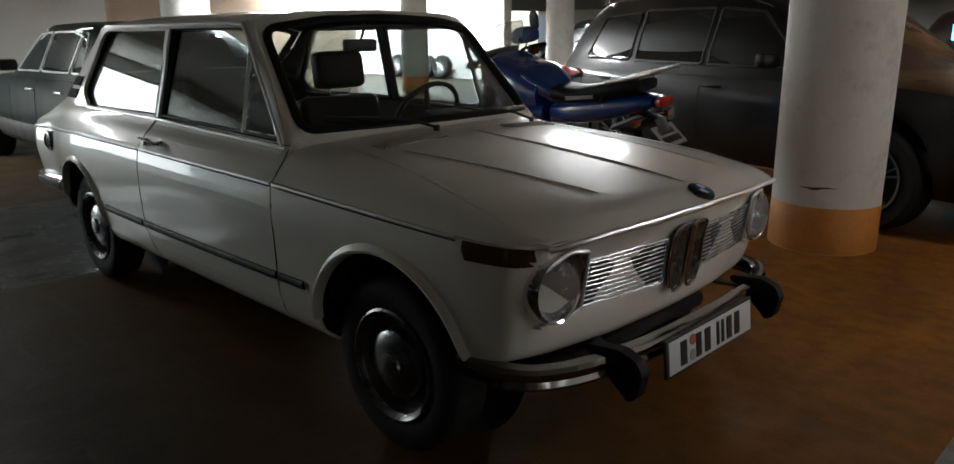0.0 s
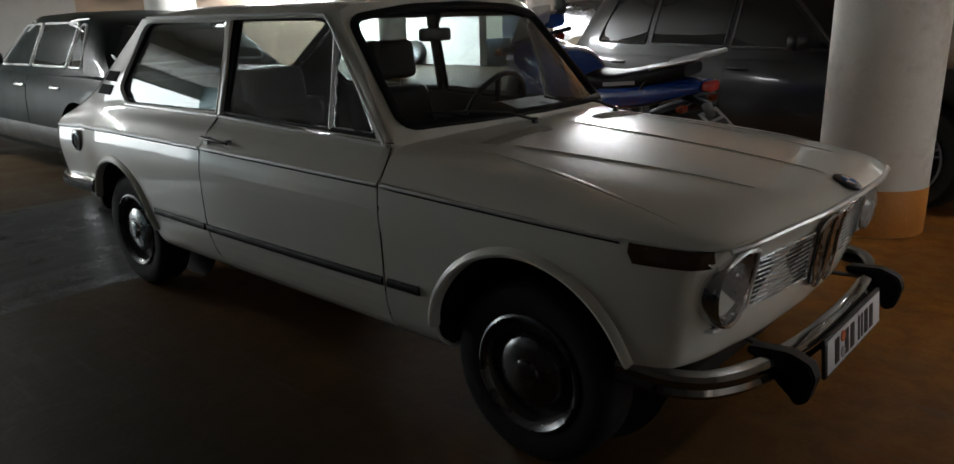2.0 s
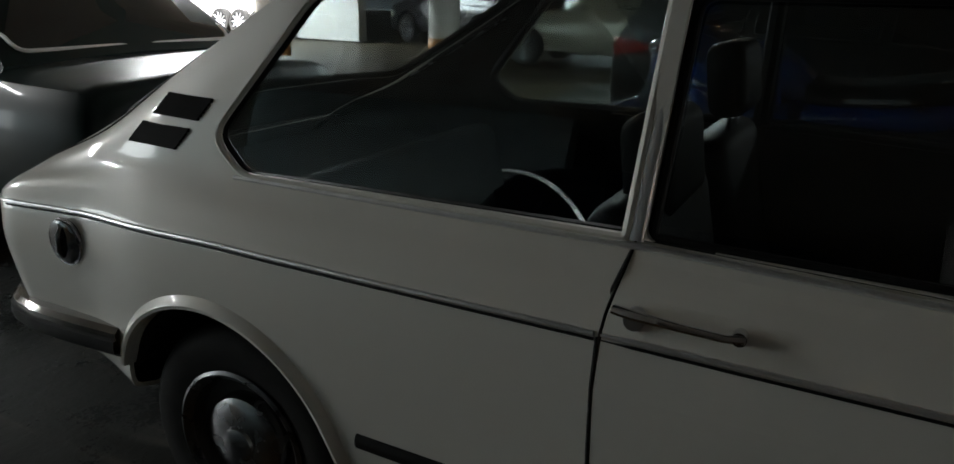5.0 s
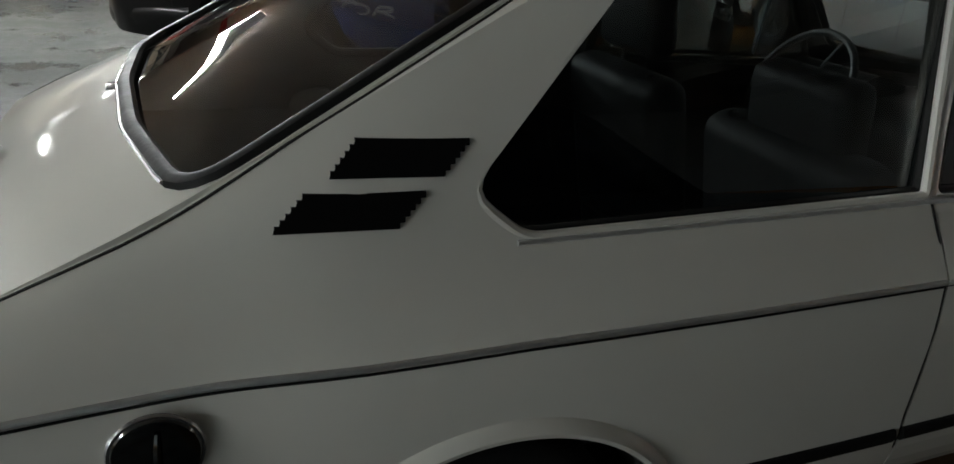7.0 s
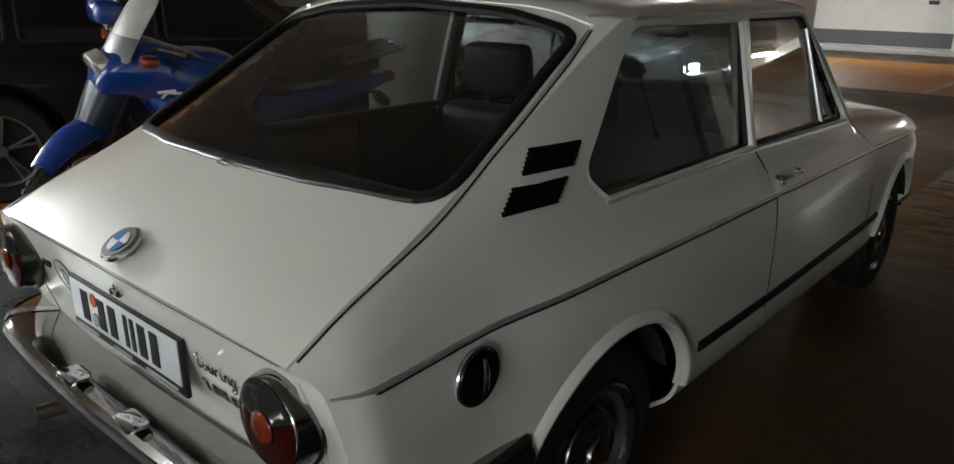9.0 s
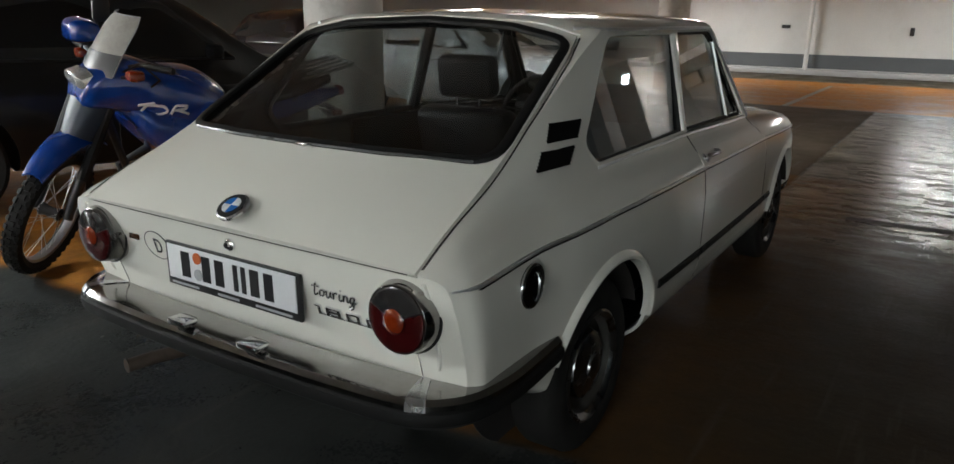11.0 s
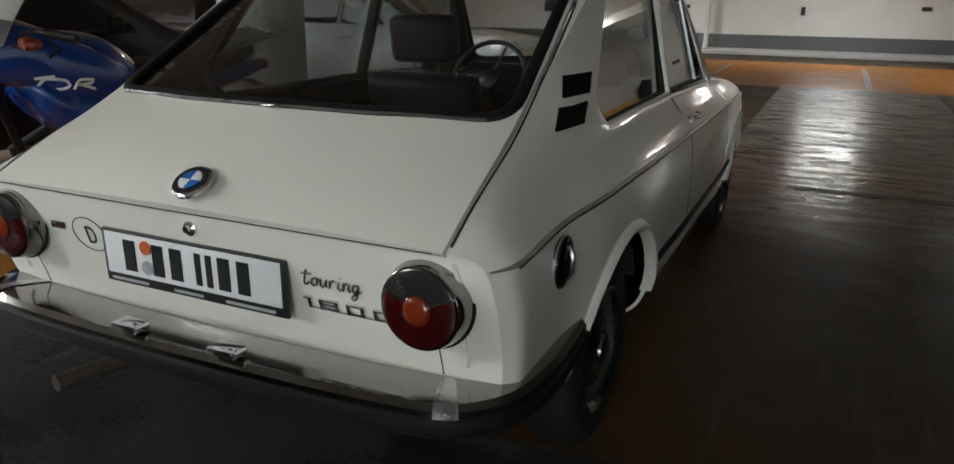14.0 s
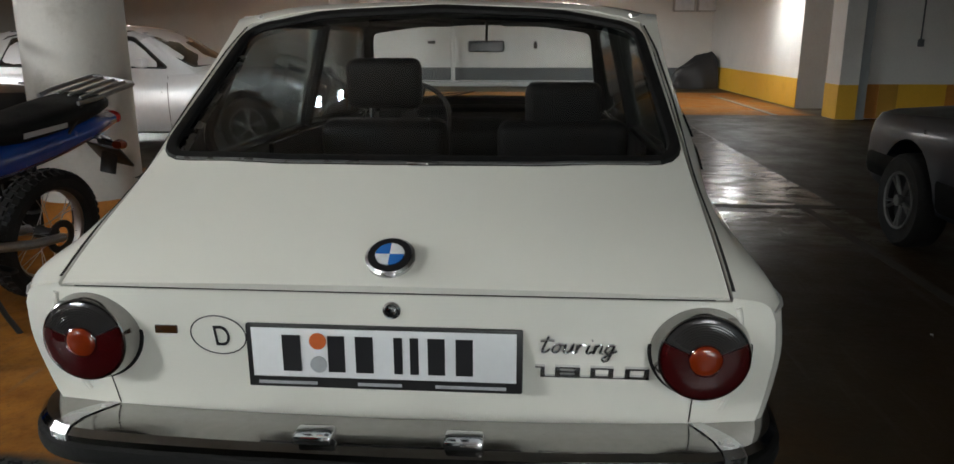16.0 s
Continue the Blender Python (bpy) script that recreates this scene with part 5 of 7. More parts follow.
nm = badge_frame(-.280, .611, .004)
for kind, x0, x1 in (("one", 0, .019), ("eight", .038, .086), ("nought", .105, .149), ("nought", .170, .216)):
    bm = bmesh.new()
    bars = [((x0 + .0145, .0135), (.009, .027)), ((x0 + .006, .025), (.012, .004))] if kind == "one" else [
        ((x0 + .005, .0135), (.010, .027)), ((x1 - .005, .0135), (.010, .027)), (((x0 + x1) / 2, .0248), (x1 - x0 - .018, .0045)), (((x0 + x1) / 2, .0045), (x1 - x0 - .018, .0045))]
    if kind == "eight":
        bars.append((((x0 + x1) / 2, .0145), (x1 - x0 - .018, .004)))
    for (cx, cy), (w, h) in bars:
        box(bm, (cx, cy, 0), (w, h, .008), .0012)
    bmesh.ops.transform(bm, matrix=nm, verts=bm.verts)
    part("badge_numeral", bm, M_CHROME, car)
bm = bmesh.new()
box(bm, (.115, .0005, -.001), (.206, .0032, .006), .0008)
bmesh.ops.transform(bm, matrix=nm, verts=bm.verts)
part("badge_bar", bm, M_CHROME, car)
bm = bmesh.new()
sx = end_x(.33, .68, False) - .0015
dpts = [(end_x(.335 + .055 * math.cos(a), .684 + .044 * math.sin(a), False) - .0015, .335 + .055 * math.cos(a), .684 + .044 * math.sin(a)) for a in np.linspace(0, 2 * math.pi, 29)[:-1]]
bm.faces.new([bm.verts.new(p) for p in dpts])
dst = part("oval_sticker", bm, M_IVORY, car, "white oval country sticker")
bm = bmesh.new()
tube(bm, [(p[0] - .0005, p[1], p[2]) for p in dpts], .0014, 5, True)
part("border", bm, M_INK, dst)
lettering("letter", "D", badge_frame(.342, .661, .0035), .046, .030, M_INK, dst, .0006)
bm = bmesh.new()
box(bm, (end_x(.437, .695, False) - .003, .437, .695), (.006, .045, .017), .002)
part("side_reflector", bm, M_AMBERDARK, car, "small amber reflector")
bm = bmesh.new()
tube(bm, [(-.45, .34, .30), (-.70, .365, .315), (-.80, .385, .322), (-.875, .40, .32)], .021, 14)
part("exhaust_pipe", bm, mat("sooty exhaust steel", (0.10, 0.075, 0.06), 0.55, 0.4, vary=0.3, scale=25), car, "sooty exhaust pipe")
bm = bmesh.new()
cyl(bm, (-.872, .4005, .325), (-.8745, .401, .325), .019, seg=14)
part("pipe_mouth", bm, M_INK, car)

# ---- interior ----


def seat(yc, hr_top):
    bm = bmesh.new()
    box(bm, (1.12, yc, .43), (.52, .50, .15), .045, pose(0, 0, 0, 0, -6), 3)
    st = part("seat", bm, M_VINYL, car, "black vinyl front seat")
    bm = bmesh.new()
    box(bm, (.86, yc, .68), (.13, .50, .54), .05, pose(0, 0, 0, 0, -12), 3)
    part("backrest", bm, M_VINYL, st)
    bm = bmesh.new()
    box(bm, (.83, yc, hr_top - .095), (.10, .29, .19), .035, pose(0, 0, 0, 0, -8), 3)
    part("headrest", bm, M_VINYL, st)
    for o in (-.06, .06):
        bm = bmesh.new()
        cyl(bm, (.84, yc + o, .86), (.835, yc + o, hr_top - .15), .006, seg=8)
        part("rod", bm, M_CHROME, st)
    for z in (.945, .915):
        bm = bmesh.new()
        cyl(bm, (.775, yc - math.copysign(.17, yc), z), (.79, yc - math.copysign(.17, yc), z), .008, seg=10)
        part("stud", bm, M_CHROME, st)


seat(.315, 1.175)
seat(-.375, 1.085)
bm = bmesh.new()
box(bm, (.20, 0, .44), (.46, 1.16, .14), .05, None, 3)
box(bm, (-.02, 0, .64), (.14, 1.16, .40), .05, pose(0, 0, 0, 0, -14), 3)
part("rear_bench", bm, M_VINYL, car, "black vinyl rear bench")
bm = bmesh.new()
box(bm, (-.36, 0, .76), (.60, 1.14, .03), .008)
part("load_cover", bm, M_CARPET, car)
bm = bmesh.new()
box(bm, (.85, 0, .32), (1.9, 1.2, .03), .01)
part("cabin_floor", bm, M_CARPET, car)
bm = bmesh.new()
prism(bm, rounded([(1.62, .60), (1.60, .80), (1.66, .862), (1.80, .874), (1.95, .872), (1.95, .55), (1.75, .55)], .03), "y", -.575, .575)
part("dashboard", bm, M_VINYL, car, "black padded dashboard")
bm = bmesh.new()
prism(bm, rounded([(1.58, .78), (1.585, .90), (1.66, .935), (1.80, .90), (1.76, .78)], .025), "y", .17, .50)
part("instrument_hood", bm, M_VINYL, car)
wm = Matrix.Translation((1.50, .33, .87)) @ pose(0, 0, 0, 0, -62)
bm = bmesh.new()
tube(bm, [wm @ Vector((.19 * math.cos(a), .19 * math.sin(a), 0)) for a in np.linspace(0, 2 * math.pi, 41)[:-1]], .012, 8, True)
sw = part("steering_wheel", bm, M_BLACK, car, "thin black steering wheel")
bm = bmesh.new()
for a in (200, 340, 90):
    tube(bm, [wm @ Vector((0, 0, -.02)), wm @ Vector((.19 * math.cos(radians(a)), .19 * math.sin(radians(a)), 0))], .012, 8, flat=.4)
lathe(bm, [(.05, -.03), (.05, 0), (.03, .012), (.0, .014)], wm, 20)
part("spokes", bm, M_BLACK, sw)
bm = bmesh.new()
tube(bm, [wm @ Vector((0, 0, -.01)), wm @ Vector((0, 0, -.25))], .025, 10)
part("column", bm, M_BLACK, sw)
bm = bmesh.new()
box(bm, (1.50, -.034, 1.214), (.03, .17, .052), .012)
mir = part("mirror", bm, M_BLACK, car, "black interior mirror")
bm = bmesh.new()
box(bm, (1.4838, -.034, 1.214), (.002, .155, .042))
part("mirror_glass", bm, M_CHROME, mir)
bm = bmesh.new()
tube(bm, [(1.505, -.034, 1.235), (1.53, -.034, 1.28), (1.54, -.034, 1.325)], .006, 6)
part("stalk", bm, M_BLACK, mir)
for s in (-1, 1):
    bm = bmesh.new()
    box(bm, (1.41, .30 * s, 1.318), (.12, .38, .018), .008, pose(0, 0, 0, 0, 8))
    part("sun_visor", bm, M_VINYL, car)
    bm = bmesh.new()
    pts = [(1.86, .30), (1.80, .86), (.90, .90), (.40, .90), (.40, .40), (.80, .30)]
    prism(bm, pts, "y", .62 * s, .635 * s)
    part("door_card", bm, M_VINYL, pieces["door"] if s < 0 else pieces["door_far"])
bm = bmesh.new()
tube(bm, [(1.33, 0, .34), (1.36, 0, .55), (1.36, 0, .60)], [.012, .01, .022], 8)
part("gear_lever", bm, M_BLACK, car)

# slotted tailgate strut inside the far pillar
bm = bmesh.new()
a, b = Vector((-.36, .575, .975)), Vector((.035, .56, 1.195))
tube(bm, [a, b], .011, 8, flat=.35)
strut = part("tailgate_strut", bm, M_DULLCHROME, car, "slotted metal tailgate strut")
for k in range(5):
    bm = bmesh.new()
    tube(bm, [a.lerp(b, .12 + .17 * k) + Vector((0, -.0115, 0)), a.lerp(b, .22 + .17 * k) + Vector((0, -.0115, 0))], .004, 5)
    part("slot", bm, M_INK, strut)

# dark panel seams
seam_sets = [("tailgate_seam", [(x, y, top_z(x, y)) for x, y in ((xx, sgn * float(np.interp(xx, [-.78, -.55, -.2, .0, .118], [.6335, .6235, .6055, .5875, .5635]))) for sgn in (-1,) for xx in np.linspace(-.785, .10, 26))], .0032),
             ("tailgate_seam", [(x, y, top_z(x, y)) for x, y in ((xx, float(np.interp(xx, [-.78, -.55, -.2, .0, .118], [.6335, .6235, .6055, .5875, .5635]))) for xx in np.linspace(-.785, .10, 26))], .0032),
             ("tailgate_seam", [(end_x(y, .7865, False) + .0005, y, .7865) for y in np.linspace(-.60, .60, 30)], .0022)]
for s in (-1, 1):
    front = [(x, s * side_y(x, z), z) for x, z in ((1.894, .872), (1.908, .84), (1.926, .80), (1.942, .70), (1.95, .60), (1.9545, .50), (1.955, .42), (1.953, .33), (1.95, .27))]
    rear = [(x, s * side_y(x, z), z) for x, z in ((.866, .905), (.852, .85), (.846, .78), (.845, .70), (.847, .60), (.85, .50), (.86, .42), (.875, .34), (.91, .28))]
    seam_sets += [("door_seam", front, .0024), ("door_seam", rear, .0028)]
for name, pts, r in seam_sets:
    bm = bmesh.new()
    tube(bm, pts, r, 6, flat=.6)
    part(name, bm, M_UNDER, car)

# ---- ceiling lamps ----
def tube_lamp(x, y, turn, power, colour=(0.95, 1.0, 1.0), length=1.25):
    th = thing("ceiling_lamp", "long fluorescent ceiling lamp with a bare tube", "lamp", "ceiling lamps", pose(x, y, CEIL - .002, 0, 0, turn))
    bm = bmesh.new()
    box(bm, (0, 0, -.03), (length + .05, .07, .055), .008)
    part("housing", bm, M_WHITE, th)
    bm = bmesh.new()
    cyl(bm, (-length / 2, 0, -.075), (length / 2, 0, -.075), .013, seg=10)
    part("tube", bm, M_TUBE, th)
    area_lamp("tube_light", pose(x, y, CEIL - .10, 0, 0, turn), length, .12, power, colour)


# several, such as (13.4, -4.2) and (4.0, 8.2), are unseen lamps added as fill
for x, y, turn, p in ((-1.5, 6.0, 0, 140), (17.4, -1.2, 90, 30), (17.4, 4.2, 90, 36), (13.4, -4.2, 0, 17), (11.5, 7.4, 0, 60), (-5.3, -1.7, 90, 38), (-4.2, 3.2, 90, 76), (4.0, 8.2, 0, 24), (5.7, 2.4, 90, 6), (0, 14, 0, 90), (-5, 19, 0, 120), (-9.5, 24.0, 90, 120)):
    tube_lamp(x, y, turn, p)
# cool fill lamp added in an unseen west opening to brighten the car's tail
area_lamp("west_fill", pose(-9.97, -5.0, 1.12, 0, -90, 0), 2.1, 3.8, 48, (0.90, 0.98, 1.0))
# sky light over the open court
area_lamp("court_sky", pose(-18, 10.3, 5.2), 15, 5.6, 4200, (0.93, 0.97, 1.0))

# ---- other parked vehicles ----
M_DARKGLASS = mat("dark car window", (0.012, 0.014, 0.015), 0.06, vary=0.1, coat=0.5, coat_rough=0.03, rough_vary=0.02)
M_REDLAMP = mat("red car lamp", (0.42, 0.02, 0.02), 0.2, vary=0.1, coat=0.6)
M_GREYALLOY = mat("dirty grey alloy", (0.15, 0.15, 0.15), 0.4, 0.6, vary=0.15, scale=12)
M_ALLOY = mat("silver alloy", (0.52, 0.53, 0.54), 0.32, 0.8, vary=0.1, scale=12)
M_LAMPGLASS = mat("clear lamp lens", (0.5, 0.51, 0.53), 0.12, 0.5, vary=0.15, scale=30, coat=0.6)


def car_paint(name, c, metal=0.2):
    return mat(name, c, 0.3, metal, vary=0.05, scale=2, fine=20, coat=0.8, coat_rough=0.08, rough_vary=0.05)


def road_wheel(parent, x, y, s, r, width, rim_r, style, rim_material):
    m = pose(x, y, r) @ pose(0, 0, 0, -90 * s)
    bm = bmesh.new()
    h = width / 2
    lathe(bm, [(rim_r, -h + .01), (r - .03, -h), (r - .006, -h + .02), (r, -h + .04), (r, h - .04), (r - .006, h - .02), (r - .03, h), (rim_r, h - .01)], m, 40)
    w = part("wheel", bm, M_TYRE, parent, "black tyre")
    bm = bmesh.new()
    lathe(bm, [(rim_r + .004, h - .012), (rim_r, h - .004), (rim_r - .012, h - .012), (rim_r - .016, h - .05), (.03, h - .06), (0, h - .06)], m, 36)
    part("barrel", bm, M_INK if style == "spokes" else rim_material, w)
    bm = bmesh.new()
    lathe(bm, [(rim_r + .004, h - .010), (rim_r + .002, h), (rim_r - .012, h - .004), (rim_r - .014, h - .02)], m, 36)
    part("rim_edge", bm, rim_material, w)
    if style == "spokes":
        for k in range(5):
            a = 2 * math.pi * k / 5 + .3
            bm = bmesh.new()
            for da in (-.13, .13):
                tube(bm, [m @ Vector((.04 * math.cos(a), .04 * math.sin(a), h - .03)), m @ Vector(((rim_r - .01) * math.cos(a + da), (rim_r - .01) * math.sin(a + da), h - .02))], .016, 6, flat=.6)
            part("spoke", bm, rim_material, w)
    else:
        bm = bmesh.new()
        lathe(bm, [(rim_r - .012, h - .03), (rim_r - .03, h - .008), (.07, h - .002), (.045, h + .004), (0, h + .004)], m, 36)
        part("disc", bm, rim_material, w)
        for k in range(15):
            a = 2 * math.pi * k / 15
            bm = bmesh.new()
            cyl(bm, m @ Vector(((rim_r - .032) * math.cos(a), (rim_r - .032) * math.sin(a), h - .012)), m @ Vector(((rim_r - .032) * math.cos(a), (rim_r - .032) * math.sin(a), h - .0045)), .012, seg=8)
            part("slot", bm, M_INK, w)
    bm = bmesh.new()
    lathe(bm, [(.035, h - .02), (.034, h + .004), (.02, h + .008), (0, h + .008)], m, 18)
    part("hub", bm, rim_material, w)


def parked_car(name, label, m, paint, body, cabin, windows, base, wheels, roof_rails=False, cladding=None, trim=M_CHROME, screen=True, detail=True, tail_f=.66, alloy=None):
    """body: (x, z_low, z_top, half_width); cabin: (x, z_low, z_top, half_low, half_top); wheels: (axles, r, half track, width, rim, style)."""
    th = thing(name, label, "car", m=m)
    axles, wr, track, ww, rim, style = wheels
    st = np.array(body, float)
    n = np.arange(len(st), dtype=float)
    q = np.linspace(0, len(st) - 1, (len(st) - 1) * 5 + 1)
    st = np.stack([pchip(n, st[:, c], q) for c in range(4)], 1)
    bm = bmesh.new()
    rings = []
    for x, zb, zt, w in st:
        h = zt - zb
        half = [(0, zb), (w * .78, zb), (w * .95, zb + .05 * h), (w * .985, zb + .2 * h), (w, zb + .45 * h), (w * .995, zb + .68 * h), (w * .975, zb + .84 * h), (w * .93, zb + .95 * h), (w * .82, zt), (w * .4, zt + .02), (0, zt + .025)]
        ring = [bm.verts.new((x, y, z)) for y, z in half] + [bm.verts.new((x, -y, z)) for y, z in half[-2:0:-1]]
        rings.append(ring)
    for p, r2 in zip(rings, rings[1:]):
        for k in range(len(p)):
            bm.faces.new((p[k], p[(k + 1) % len(p)], r2[(k + 1) % len(p)], r2[k]))
    bm.faces.new(rings[0]), bm.faces.new(rings[-1])
    bmesh.ops.recalc_face_normals(bm, faces=bm.faces)
    skin = BVHTree.FromBMesh(bm)
    ob = scratch(bm, "body")
    cutters = []
    for ax in axles:
        for s in (-1, 1):
            b2 = bmesh.new()
            cyl(b2, (ax, s * (track - .28), wr + .02), (ax, s * (track + .5), wr + .02), wr + .065, seg=36)
            cutters.append(scratch(b2))
    for c in cutters:
        cut(ob, [c])
        drop_ob(c)
    ob.data.materials.clear()
    finish(ob, paint, 40, th)
    cb = np.array(cabin, float)
    n = np.arange(len(cb), dtype=float)
    q = np.linspace(0, len(cb) - 1, (len(cb) - 1) * 5 + 1)
    cb = np.stack([pchip(n, cb[:, c], q) for c in range(5)], 1)
    bm = bmesh.new()
    rings = []
    for x, zb, zt, wb, wt in cb:
        h = zt - zb
        half = [(0, zb), (wb, zb), (wb * .6 + wt * .4, zb + .45 * h), (wt * 1.03, zb + .86 * h), (wt * .93, zb + .97 * h), (wt * .5, zt + .01), (0, zt + .02)]
        rings.append([bm.verts.new((x, y, z)) for y, z in half] + [bm.verts.new((x, -y, z)) for y, z in half[-2:0:-1]])
    for p, r2 in zip(rings, rings[1:]):
        for k in range(len(p)):
            bm.faces.new((p[k], p[(k + 1) % len(p)], r2[(k + 1) % len(p)], r2[k]))
    bm.faces.new(rings[0]), bm.faces.new(rings[-1])
    bmesh.ops.recalc_face_normals(bm, faces=bm.faces)
    cab = BVHTree.FromBMesh(bm)
    part("cabin", bm, paint, th, "", 40)

    def hug(tree, o, d, off):
        p = tree.ray_cast(Vector(o), Vector(d))[0]
        return p - Vector(d) * off if p is not None else None
    for s in (-1, 1):
        for poly in windows:
            pts = [hug(cab, (x, 3 * s, z), (0, -s, 0), .004) for x, z in rounded(poly, .03, 3)]
            if None in pts:
                continue
            bm = bmesh.new()
            bm.faces.new([bm.verts.new(p) for p in pts])
            win = part("side_window", bm, M_DARKGLASS, th, "", 0)
            if detail:
                bm = bmesh.new()
                tube(bm, pts, .011, 6, True)
                part("window_trim", bm, trim, win)
    x0, x1 = cb[0][0], cb[-1][0]
    zlo, zhi = cb[-1][2] + .05, max(c[2] for c in cb) - .06
    wl, wh = cb[-1][4] * .88, max(c[4] for c in cb) * .86
    for nm, xs, d in (("windscreen", 6, (-1, 0, 0)), ("rear_window", -6, (1, 0, 0))):
        if not screen:
            continue
        zl = zlo if nm == "windscreen" else cb[0][2] + .05
        outline = rounded([(-wl, zl), (wl, zl), (wh, zhi), (-wh, zhi)], .06, 4)
        bm = bmesh.new()
        rows = []
        for k in (1.0, .7, .35):
            row = []
            for y, z in outline:
                zz = (zl + zhi) / 2 + (z - (zl + zhi) / 2) * k
                p = hug(cab, (xs, y * k, zz), d, .006)
                row.append(bm.verts.new(p if p is not None else (0, y, zz)))
            rows.append(row)
        k = len(outline)
        for p, r2 in zip(rows, rows[1:]):
            for i in range(k):
                bm.faces.new((p[i], p[(i + 1) % k], r2[(i + 1) % k], r2[i]))
        bm.faces.new(rows[-1])
        edge = [v.co.copy() for v in rows[0]]
        g = part(nm, bm, M_DARKGLASS, th, "", 60)
        if detail:
            bm = bmesh.new()
            tube(bm, edge, .011, 6, True)
            part("window_trim", bm, trim, g)
    for ax in axles:
        for s in (-1, 1):
            road_wheel(th, ax, s * track, s, wr, ww, rim, style, alloy or M_ALLOY)
    # lights, bumpers, handles
    xr, xf = st[0][0], st[-1][0]
    for front, x_end, zf, mt, nm in ((True, xf, .62, M_LAMPGLASS, "headlight"), (False, xr, tail_f, M_REDLAMP, "tail_light")):
        z = st[-1 if front else 0][1] + (st[-1 if front else 0][2] - st[-1 if front else 0][1]) * zf
        for s in (-1, 1):
            w = st[-3 if front else 2][3]
            pts = []
            for y, dz in ((.56, .05), (.80, .06), (.97, .03), (.97, -.03), (.80, -.06), (.56, -.055)):
                o = (x_end + (3 if front else -3), y * w * s, z + dz)
                p = skin.ray_cast(Vector(o), Vector((-1 if front else 1, 0, 0)))[0]
                pts.append((p.x if p is not None else x_end) + (.008 if front else -.008))
            bm = bmesh.new()
            vs = [bm.verts.new((x, y * w * s, z + dz)) for x, (y, dz) in zip(pts, ((.56, .05), (.80, .06), (.97, .03), (.97, -.03), (.80, -.06), (.56, -.055)))]
            vb = [bm.verts.new((v.co.x + (-.05 if front else .05), v.co.y, v.co.z)) for v in vs]
            for i in range(6):
                bm.faces.new((vs[i], vs[(i + 1) % 6], vb[(i + 1) % 6], vb[i]))
            bm.faces.new(vs), bm.faces.new(vb)
            part(nm, bm, mt, th)
    for front, k in ((True, -1), (False, 0)):
        x, zb, zt, w = st[k]
        s = 1 if front else -1
        path = spline2([(x - s * .55, st[-5 if front else 4][3] + .012), (x - s * .2, st[-3 if front else 2][3] + .015), (x - s * .02, w * .96), (x + s * .03, w * .6), (x + s * .04, 0)], 4)
        path = mirrored(path)
        if front:
            path = path[::-1]
        bm = bmesh.new()
        zc = base
        sweep(bm, path, [(-.03, zc - .08), (.015, zc - .075), (.03, zc - .03), (.03, zc + .03), (.015, zc + .07), (-.03, zc + .075)])
        part("bumper", bm, cladding or paint, th)
    if detail:
        for s in (-1, 1):
            for hx in (windows[0][0][0] + .35, windows[-1][0][0] + .12):
                zc = float(np.interp(hx, st[:, 0], st[:, 2])) - .13
                p = skin.ray_cast(Vector((hx, 3 * s, zc)), Vector((0, -s, 0)))[0]
                if p is None:
                    continue
                bm = bmesh.new()
                tube(bm, [(hx - .09, p.y + .006 * s, zc), (hx - .06, p.y + .022 * s, zc), (hx + .06, p.y + .022 * s, zc), (hx + .09, p.y + .006 * s, zc)], .011, 6)
                part("door_handle", bm, trim, th)
            mx = windows[-1][1][0] - .22
            zc = windows[-1][1][1] + .06
            bm = bmesh.new()
            y = float(np.interp(mx, cb[:, 0], cb[:, 3])) * s
            box(bm, (mx, y + .10 * s, zc), (.10, .17, .11), .03)
            part("door_mirror", bm, paint if cladding is None else cladding, th)
            if cladding is not None:
                bm = bmesh.new()
                rows = []
                for x in np.linspace(axles[0] + wr + .10, axles[1] - wr - .10, 12):
                    zz = (.30, .33, .46, .48)
                    row = []
                    for z, o in zip(zz, (.002, .012, .012, .002)):
                        p = skin.ray_cast(Vector((x, 3 * s, z)), Vector((0, -s, 0)))[0]
                        row.append(bm.verts.new((x, (abs(p.y) + o) * s, z)))
                    rows.append(row)
                for p, r2 in zip(rows, rows[1:]):
                    for i in range(3):
                        bm.faces.new((p[i], p[i + 1], r2[i + 1], r2[i]))
                part("side_cladding", bm, cladding, th, "grey side cladding")
            # door seams
            for wx in {round(w[0][0] - .02, 3) for w in windows} | {round(windows[-1][1][0] + .02, 3)}:
                pts = []
                for z in np.linspace(st[len(st) // 2][1] + .08, st[len(st) // 2][2] - .05, 8):
                    p = skin.ray_cast(Vector((wx, 3 * s, z)), Vector((0, -s, 0)))[0]
                    if p is not None and min(abs(wx - a) for a in axles) > wr + .1:
                        pts.append((wx, p.y, z))
                if len(pts) > 3:
                    bm = bmesh.new()
                    tube(bm, pts, .004, 5)
                    part("door_seam", bm, M_UNDER, th)
    if roof_rails:
        for s in (-1, 1):
            bm = bmesh.new()
            zz = max(c[2] for c in cb)
            tube(bm, [(-.55, .60 * s, zz - .06), (-.45, .61 * s, zz + .035), (.4, .62 * s, zz + .06), (1.2, .61 * s, zz + .035), (1.4, .60 * s, zz - .03)], .016, 8)
